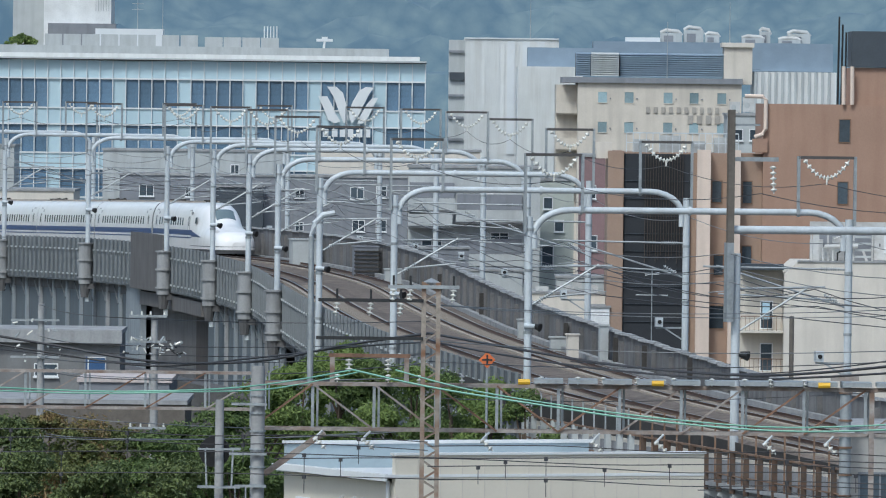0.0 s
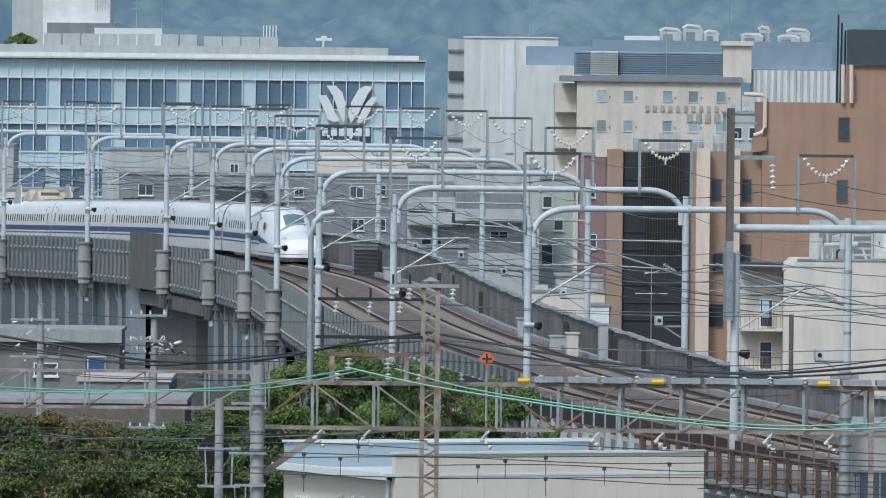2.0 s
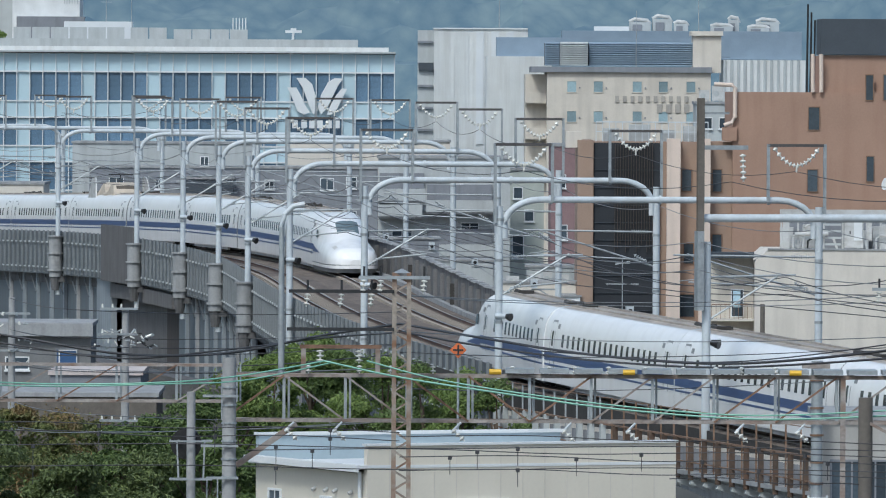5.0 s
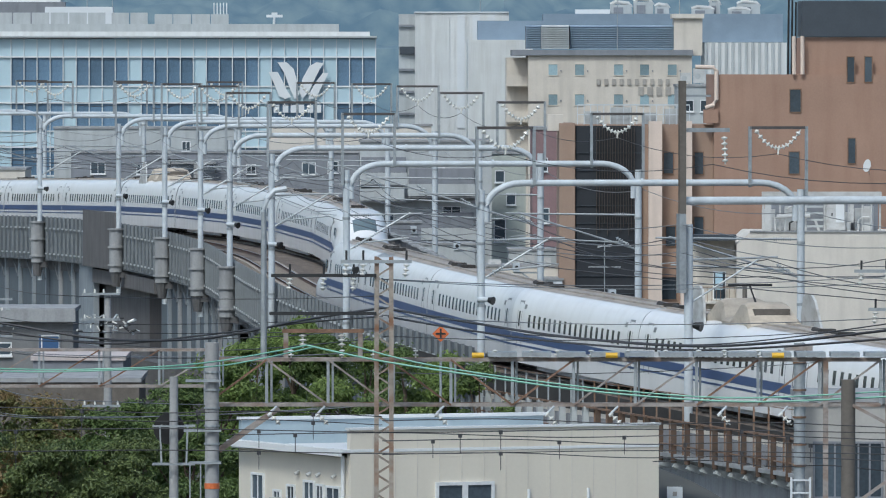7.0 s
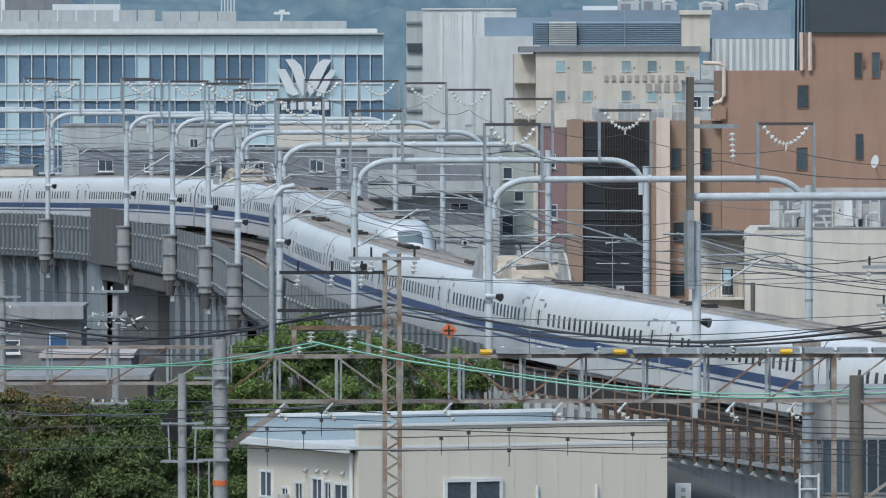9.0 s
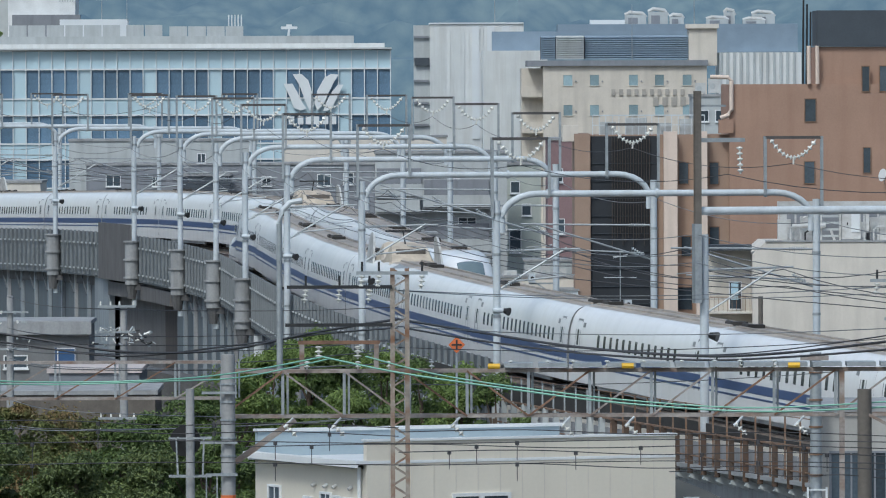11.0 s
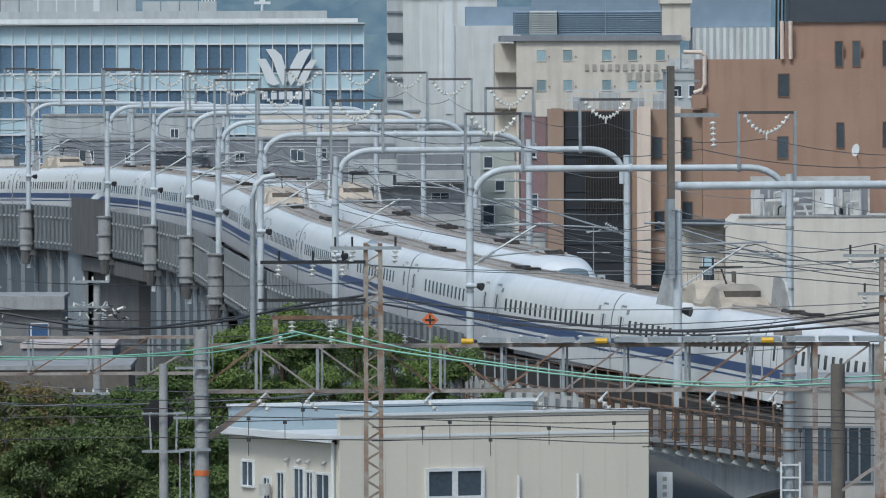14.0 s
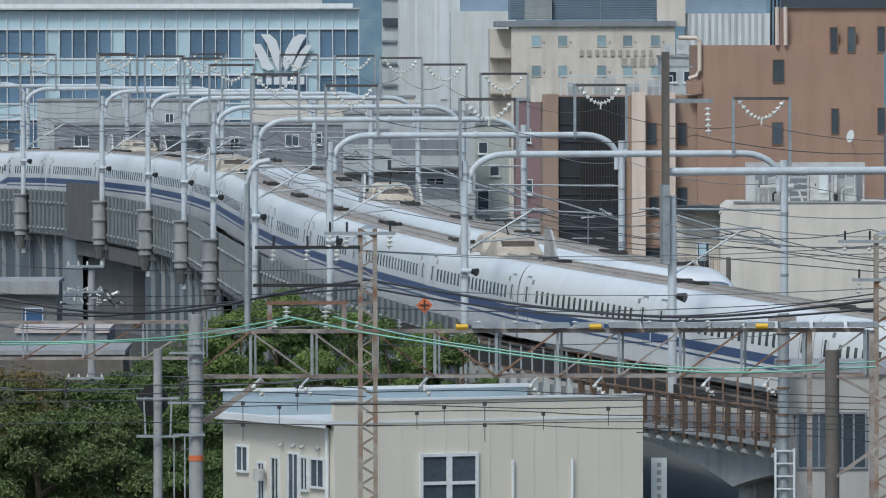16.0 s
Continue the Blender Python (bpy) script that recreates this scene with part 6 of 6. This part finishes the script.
sg = thing("diamond_sign", "orange diamond marker board with a dark cross on a post", "sign", at=T(1.79, 355.6, 0))
part("post", Shape().tube([(0, 0, 0), (0, 0, 9.69)], 0.05, 8), M_GALV, sg)
_z, _q = 9.69, 0.33
part("board", Shape().add([(0, -0.08, _z - _q), (_q, -0.08, _z), (0, -0.08, _z + _q), (-_q, -0.08, _z), (0, -0.05, _z - _q), (_q, -0.05, _z), (0, -0.05, _z + _q), (-_q, -0.05, _z)],
                          [(0, 1, 2, 3), (7, 6, 5, 4), (0, 4, 5, 1), (1, 5, 6, 2), (2, 6, 7, 3), (3, 7, 4, 0)]), M_ORANGE, sg)
part("cross", Shape().box(-0.2, 0.2, -0.1, -0.081, _z - 0.035, _z + 0.035).box(-0.035, 0.035, -0.104, -0.0815, _z - 0.2, _z + 0.2), M_DARK, sg)


# ---------------------------------------------------------------- loose cables
def cable(name, label, pts, r, material):
    """A cable through the points, rounded where they bend."""
    P3 = [Vector(p) for p in pts]
    out = []
    for i in range(len(P3) - 1):
        a, b, c, d = P3[max(i - 1, 0)], P3[i], P3[i + 1], P3[min(i + 2, len(P3) - 1)]
        for k in range(8):
            t = k / 8
            out.append(0.5 * ((2 * b) + (c - a) * t + (2 * a - 5 * b + 4 * c - d) * t * t + (3 * b - a - 3 * c + d) * t ** 3))
    out.append(P3[-1])
    return thing(name, label, "cable", "overhead cables", sh=Shape().tube(out, r, 5), material=material)


GL = "pale green covered cable strung over the lower tracks"
cable("green_cable", GL, ((-12.46, 237.00, 12.23), (-9.39, 238.20, 12.09), (-6.71, 238.20, 12.14), (-4.66, 239.40, 12.28), (-2.35, 240.60, 12.66)), 0.022, M_GREENW)
cable("green_cable", GL, ((-12.46, 237.00, 12.13), (-9.39, 238.20, 12.03), (-6.71, 238.20, 12.10), (-4.50, 239.40, 12.17), (-2.13, 240.60, 12.62)), 0.02, M_GREENW)
cable("green_cable", GL, ((-2.35, 240.60, 12.66), (-0.32, 239.40, 12.27), (2.52, 238.20, 11.88), (5.48, 237.00, 11.53), (9.14, 235.90, 11.33), (12.91, 234.70, 11.51)), 0.026, M_GREENW)
cable("green_cable", GL, ((-1.22, 240.60, 12.67), (0.73, 239.40, 12.21), (3.41, 238.20, 11.83), (6.22, 237.00, 11.55), (9.14, 235.90, 11.43), (12.90, 234.70, 11.65)), 0.022, M_GREENW)
BL = "black drooping power cable"
cable("black_cable", BL, ((-18.72, 355.60, 10.60), (-15.05, 353.20, 10.11), (-11.22, 350.80, 9.61), (-7.12, 343.70, 9.86), (-3.36, 331.90, 10.87), (-0.44, 320.00, 11.62)), 0.05, M_WIRE)
cable("black_cable", BL, ((-18.72, 355.60, 10.27), (-15.05, 353.20, 9.80), (-11.21, 350.80, 9.43), (-7.12, 343.70, 9.99), (-3.36, 331.90, 10.77), (-0.74, 320.00, 11.30)), 0.035, M_WIRE)
cable("black_cable", BL, ((-0.41, 296.30, 12.23), (2.10, 284.40, 12.12), (5.19, 278.50, 11.80), (8.67, 272.60, 11.69), (11.15, 266.70, 11.96), (14.31, 260.70, 12.51)), 0.042, M_WIRE)
cable("black_cable", BL, ((-0.22, 296.30, 11.94), (2.10, 284.40, 11.86), (5.20, 278.50, 11.62), (8.67, 272.60, 11.57), (11.15, 266.70, 11.83), (14.32, 260.70, 12.26)), 0.034, M_WIRE)
cable("black_cable", BL, ((4.06, 284.40, 11.70), (6.44, 279.70, 11.66), (8.84, 272.60, 11.72), (11.14, 266.70, 12.06), (14.31, 260.70, 12.70)), 0.02, M_WIRE)
cable("black_cable", BL, ((-19.96, 379.30, 9.35), (-13.36, 367.40, 9.11), (-6.90, 343.70, 9.39), (-0.70, 308.10, 10.87)), 0.02, M_WIRE)
for _i in range(9):
    _py = (800, 812, 826, 838, 760, 775, 850, 790, 868)[_i]
    _x0, _x1 = ((-60, 1660), (490, 1660), (761, 1660), (-60, 1660), (-60, 761), (-60, 761), (761, 1660), (761, 1660), (1240, 1660))[_i]
    _d = 225.0 + _i
    _pts = []
    for _k in range(5):
        _x = _x0 + (_x1 - _x0) * _k / 4
        _pts.append(((_x - 784) * _d / 16000, _d + 0.5 * _k, 19.83 - (_py + _k * 7 - 0.012 * (_x - 784) - 180 - (6 if _k in (1, 3) else 0)) * _d / 16000))
    _cb = cable("contact_wire", "thin dark contact wire of the lower tracks", _pts, 0.013, M_WIRE)
    if _i < 6:
        for _k in range(4):
            _p = Vector(_pts[_k]).lerp(Vector(_pts[_k + 1]), 0.4)
            part("dropper", Shape().tube([_p, _p - Vector((0, 0, 0.45))], 0.01, 4).tube([_p + Vector((0, 0, 0.02)), _p - Vector((0, 0, 0.08))], 0.05, 6), M_WIRE, _cb)


for _i in range(14):
    _rw = random.Random(60 + _i)
    _d = 262.0 + 5 * _i
    _a, _b = _rw.uniform(520, 790), _rw.uniform(-25, 45)
    _x0, _x1 = (-60, 780) if _i % 3 else (740, 1660)
    _pts = []
    for _k in range(5):
        _x = _x0 + (_x1 - _x0) * _k / 4
        _y = _a + _b * _k / 4 + 14 * (1 - (_k / 2 - 1) ** 2)
        _q = _d
        if (_k == 4 and _i % 3) or (_k == 0 and not _i % 3):
            _x, _q = 761, 240.9
        elif _k == 0:
            _x, _q = 72, 390.9
        elif _k == 4:
            _x, _q = 1678, 254.6
        _pts.append(((_x - 784) * _q / 16000, _q, 19.83 - (_y - 0.012 * (_x - 784) - 180) * _q / 16000))
    cable("thin_wire", "thin dark wire strung between poles", _pts, 0.014, M_WIRE if _i % 2 else M_WIREG)


# ---------------------------------------------------------------- girder bridge, sign and building on the near side of the line
def girder():
    o = thing("steel_walkway", "rusty brown posts on a pale concrete girder along the viaduct", "bridge girder")
    ys = np.linspace(318, 392, 75)
    sh = Shape()
    for y in ys:
        low = -3.4 - 1.5 * abs(((y - 313) % 34) / 17 - 1) ** 2
        z = float(np.interp(y, _gy, DIP)) / K
        sh.v += [tuple(on(y, q, u - z)) for q, u in ((0.1, low), (0.7, low), (0.7, -2.7), (0.1, -2.7))]
    for i in range(len(ys) - 1):
        sh.f += [(i * 4 + j, i * 4 + (j + 1) % 4, i * 4 + 4 + (j + 1) % 4, i * 4 + 4 + j) for j in range(4)]
    sh.f += [(0, 1, 2, 3), tuple(len(sh.v) - 1 - j for j in range(4))]
    part("girder", sh, M_CONC, o, "pale haunched concrete girder", smooth=True)
    part("walk_edge", strip(318, 392, rect(-0.75, 0.49, -2.69, -2.5), 3, True), M_CONC, o)

    def at(y, q, u):
        return on(y, q, u - float(np.interp(y, _gy, DIP)) / K)
    for i, y in enumerate(np.arange(320, 392, 2.1)):
        part("post", Shape().bar(at(y, -0.7, -2.9), at(y, -0.7, -0.95), 0.22), M_BROWND if y < 370 else M_LGREY, o)
        part("bracket", Shape().bar(at(y, -0.72, -2.95), at(y, 0.2, -3.3), 0.16, 0.26), M_LGREY, o)
        part("stay_post", Shape().bar(at(y + 0.9, -0.62, -2.5), at(y + 0.9, -0.62, 0.35), 0.07), M_BROWNST if y < 370 else M_GALV, o)
        for k in (0.55, 1.05, 1.5):
            part("bar", Shape().bar(at(y + k, -0.02, -2.45), at(y + k, -0.02, -1.5), 0.09, 0.2), M_MGREY, o)
    for u, w in ((-1.0, 0.09), (-2.1, 0.05)):
        part("handrail", strip(318, 392, rect(-0.75, -0.66, u, u + w), 3, True), M_BROWNST, o)
    part("handrail", strip(318, 392, rect(-0.66, -0.62, 0.30, 0.34), 3, True), M_BROWNST, o)
    part("back_panel", strip(318, 392, rect(0.0, 0.08, -2.48, -1.3), 3, True), M_CREAM, o, "pale panels behind the posts")
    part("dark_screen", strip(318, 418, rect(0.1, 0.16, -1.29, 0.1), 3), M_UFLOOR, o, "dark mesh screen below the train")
    for y in (347, 381):
        part("pier", strip(y - 1.2, y + 1.2, rect(0.8, 3.0, -9.5, -2.41), 2), M_CONC, o)
    return o


M_BROWND = mat("dark_brown_steel", (0.085, 0.06, 0.045), 0.8, var=0.35, scale=2.0, dirt=(0.16, 0.08, 0.045))
girder()
part_sign = thing("company_sign", "white upright signboard with dark lettering bars", "sign", at=T(8.62, 278.5, 0))
part("board", Shape().box(-0.24, 0.24, -0.05, 0.05, 4.5, 7.17), M_MULL, part_sign)
part("post", Shape().tube([(0, 0, 0), (0, 0, 4.5)], 0.07, 8), M_GALV, part_sign)
for _k in range(9):
    part("letter_bar", Shape().box(-0.065, 0.065, -0.06, -0.051, 7.02 - 0.24 * _k - 0.13, 7.02 - 0.24 * _k), M_SIGNB, part_sign)

M_PLAST = mat("grey_plaster", (0.43, 0.42, 0.40), 0.85, var=0.1, dirt=(0.28, 0.27, 0.26), streak=1)
simple_building("track_house", "grey-beige plastered house with wide dark windows", 13.63, 19.11, 300, 309, 8.95, M_PLAST)
hs = bpy.data.objects["track_house"]
for _a, _b in ((1425, 1478), (1482, 1542)):
    window(hs, (-12.78 + _a * 300 / 16000), (-12.78 + _b * 300 / 16000), 5.87, 7.63, 299.99, M_PANE, M_MGREY, False, 3)

# ---------------------------------------------------------------- houses and the raised road below the viaduct on the far side of the trees
M_BLUEP = mat("blue_window_film", (0.05, 0.11, 0.24), 0.3, var=0.15, bump=0)
M_PINK = mat("pinkish_sheet_roof", (0.56, 0.50, 0.48), 0.7, var=0.12, dirt=(0.35, 0.31, 0.3))
M_HOUSE = mat("dull_grey_plaster", (0.20, 0.205, 0.21), 0.85, var=0.15, dirt=(0.14, 0.14, 0.14), streak=1)
simple_building("white_annex", "low white building with a flat roof and dark windows", -25.57, -17.73, 497.8, 506.1, 6.82, M_HOUSE,
                px_wins(497.8, (-610, 645, 0.9, 0.7, 1), (-700, 655, 1.2, 0.6, 1)))
_an = bpy.data.objects["white_annex"]
block(_an, "roof_band", -25.6, -17.6, 497.3, 497.79, 6.3, 7.0, M_CONC, "pale concrete roof band")
window(_an, -19.6, -18.5, 4.75, 5.55, 497.78, M_BLUEP, M_MGREY, False)
simple_building("grey_shed", "grey low shed with a pinkish band", -19.00, -14.26, 474.1, 488.3, 4.9, M_MGREY, (), M_PINK)
simple_building("brick_shed", "dark grey-brown low shed roof", -24.29, -13.03, 459.9, 471.7, 4.24, M_BROWNP)

# ---------------------------------------------------------------- lineside cabinets on the deck
def cabinet(y, across, w, d, h, material, label, louvres=0):
    m = Matrix.Translation(on(y, across, -0.45)) @ Matrix.Rotation(heading(y) - math.pi / 2, 4, "Z")
    t = thing("lineside_cabinet", label, "equipment cabinet", "cabinets beside the tracks", at=m)
    part("case", Shape().box(-w / 2, w / 2, -d / 2, d / 2, 0, h), material, t)
    part("lid", Shape().box(-w / 2 - 0.06, w / 2 + 0.06, -d / 2 - 0.06, d / 2 + 0.06, h + 0.002, h + 0.08), material, t)
    for k in range(louvres):
        z = 0.1 + (h - 0.15) * k / louvres
        part("slat", Shape().box(-w / 2 - 0.05, w / 2 + 0.05, -d / 2 - 0.12, -d / 2 - 0.001, z, z + 0.09), M_UFLOOR, t)
    return t


cabinet(600, 10.9, 1.7, 1.6, 1.75, M_LGREY, "light grey steel cabinet beside the track")
cabinet(572, 11.3, 1.5, 1.5, 1.9, M_MGREY, "dark louvred resistor cabinet beside the track", 7)
cabinet(556, 11.3, 1.0, 0.9, 0.9, M_LGREY, "small pale cabinet beside the track")
cabinet(441, 11.0, 0.55, 0.6, 1.25, M_CREAM, "cream relay cabinet beside the parapet")
cabinet(436, 12.0, 0.42, 0.5, 1.9, M_LGREY, "tall pale concrete cabinet at the parapet")
cabinet(468, 11.8, 0.6, 0.6, 1.0, M_LGREY, "small pale cabinet at the parapet")
cabinet(452, 11.8, 0.9, 0.5, 0.7, M_LGREY, "low pale cabinet at the parapet")
for _y in (530, 497, 470, 452, 433, 424, 411):
    _p = thing("marker_post", "dark upright marker board beside the parapet", "marker post", "marker posts", at=Matrix.Translation(on(_y, 12.2, -0.5)))
    part("board", Shape().box(-0.12, 0.12, -0.05, 0.05, 0.0, 1.5), M_UFLOOR, _p)

# ---------------------------------------------------------------- trees
for _i, (_px, _py, _d, _r, _m, _lb) in enumerate((
        (15, 735, 300, 2.6, M_LEAFD, "dense dark green tree"), (85, 722, 305, 2.4, M_LEAFR, "green tree with orange turning leaves"),
        (150, 745, 296, 2.6, M_LEAFR, "green tree with orange turning leaves"), (215, 740, 302, 2.3, M_LEAFR, "green tree with orange turning leaves"),
        (275, 760, 298, 2.4, M_LEAF, "dense green broadleaf tree"), (340, 730, 306, 2.3, M_LEAF, "dense green broadleaf tree"),
        (410, 700, 312, 2.5, M_LEAF, "dense green broadleaf tree"), (40, 800, 285, 2.4, M_LEAFD, "dense dark green tree"),
        (180, 810, 284, 2.5, M_LEAFD, "dense dark green tree"), (320, 800, 286, 2.4, M_LEAFD, "dense dark green tree"), (420, 790, 288, 2.3, M_LEAF, "dense green broadleaf tree"),
        (470, 672, 330, 2.6, M_LEAFY, "fresh green broadleaf tree"), (535, 630, 336, 2.4, M_LEAFY, "fresh green broadleaf tree"), (605, 580, 342, 2.2, M_LEAFY, "tall fresh green tree against the viaduct"),
        (665, 625, 338, 2.3, M_LEAF, "fresh green broadleaf tree"), (735, 645, 332, 2.6, M_LEAFY, "fresh green broadleaf tree"), (805, 650, 330, 2.4, M_LEAF, "fresh green broadleaf tree"),
        (875, 665, 328, 2.3, M_LEAFY, "fresh green broadleaf tree"), (935, 690, 325, 2.0, M_LEAF, "fresh green broadleaf tree"))):
    _d *= 1.185
    _x = (_px - 784) * _d / 16000
    _h = 19.83 - (_py - 0.012 * (_px - 784) - 180) * _d / 16000
    tree(_x, _d, _h, _r, _r, 20 + _i, _m, 24000, 0.105, 0.12, _lb)


tree(-44.6, 950, 2.7, 1.9, 1.5, 77, M_LEAFY, 2500, 0.22, 0.12, "small green tree on the office roof", 23.96)


# ---------------------------------------------------------------- lorry on the raised road
def lorry():
    t = thing("lorry", "white box lorry with a bright blue cab", "lorry")
    part("cargo_box", Shape().box(-8.2, -1.9, -1.2, 1.2, 1.05, 3.3), M_MULL, t, "white cargo box")
    part("chassis", Shape().box(-8.1, 0.0, -0.9, 0.9, 0.6, 1.04), M_DARK, t)
    c = Shape()
    pr = [(-1.75, 0.6), (0.2, 0.6), (0.25, 1.7), (0.0, 2.55), (-1.7, 2.6)]
    c.add([(x, -1.15, z) for x, z in pr] + [(x, 1.15, z) for x, z in pr], [tuple(range(5)), tuple(reversed(range(5, 10)))] + [(i, (i + 1) % 5, 5 + (i + 1) % 5, 5 + i) for i in range(5)])
    part("cab", c, M_CAB, t, "bright blue cab")
    part("wind_deflector", Shape().add([(-1.7, -1.0, 2.6), (-0.5, -1.0, 2.6), (-1.7, -1.0, 3.4), (-1.7, 1.0, 2.6), (-0.5, 1.0, 2.6), (-1.7, 1.0, 3.4)], [(0, 1, 2), (5, 4, 3), (0, 3, 4, 1), (1, 4, 5, 2), (0, 2, 5, 3)]), M_CAB, t)
    part("side_window", Shape().box(-1.1, -0.1, -1.165, -1.151, 1.7, 2.35), M_GLASSD, t)
    part("windscreen", Shape().add([(0.262, -1.05, 1.72), (0.262, 1.05, 1.72), (0.04, 1.05, 2.45), (0.04, -1.05, 2.45)], [(0, 1, 2, 3)]), M_GLASSD, t)
    for i in range(5):
        part("letter_bar", Shape().box(-7.4 + i * 0.95, -6.7 + i * 0.95, -1.215, -1.201, 1.5, 2.75), M_CAB2, t, "dark blue lettering bar")
    for x in (-0.6, -5.9, -7.0):
        for y in (-1.0, 1.0):
            w = part("wheel", Shape().tube([(0, -0.14, 0), (0, 0.14, 0)], 0.48, 18), M_BLACK, t, at=T(x, y, 0.48))
            part("rim", Shape().tube([(0, -0.15, 0), (0, 0.15, 0)], 0.25, 12), M_GALV, w)
    return t


M_CAB = mat("blue_cab_paint", (0.03, 0.16, 0.60), 0.3, var=0.08, bump=0)
M_CAB2 = mat("dark_blue_lettering", (0.02, 0.06, 0.22), 0.4, var=0.08, bump=0)
_rp = [(-210, 0), (110, 0), (110, 2.5), (-8, 2.5), (-18, 4.6), (-210, 4.6)]
thing("raised_road", "grey concrete ramp road passing under the viaduct", "road", kind="structure",
      sh=Shape().add([(x, 509.5, z) for x, z in _rp] + [(x, 516.5, z) for x, z in _rp], [tuple(range(6)), tuple(reversed(range(6, 12)))] + [(i, (i + 1) % 6, 6 + (i + 1) % 6, 6 + i) for i in range(6)]), material=M_CONC_D)
LORRY = lorry()


def drive(front):
    """The lorry's pose from the place of its front bumper along the road."""
    def up(x):
        return float(np.interp(x, (-18, -8), (4.6, 2.5)))
    a, b = Vector((front - 0.6, 513, up(front - 0.6))), Vector((front - 6.4, 513, up(front - 6.4)))
    v = (a - b).normalized()
    side = Vector((0, 1, 0))
    m = Matrix((v, side, v.cross(side))).transposed().to_4x4()
    m.translation = a + v * 0.6
    return m


def motions():
    run(TRAIN_A, FAR, LIFT, False, ((0, 622.8), (3.5, 569.8), (7, 516.7), (10, 471.5), (13, 426.0), (16, 375.5)))
    run(TRAIN_B, NEAR, 0.0, True, ((0, 250.1), (3.5, 374.1), (7, 471.8), (10, 541.2), (13, 603.5), (16, 664.9)))
    walk(LORRY, [(t, drive(x)) for t, x in ((0, -143.7), (4, -91.7), (8, -39.7), (9.0, -26.7), (9.5, -20.2), (10.0, -13.7), (10.5, -7.2), (11, -0.7), (12, 12.3), (16, 64.3))])


motions()
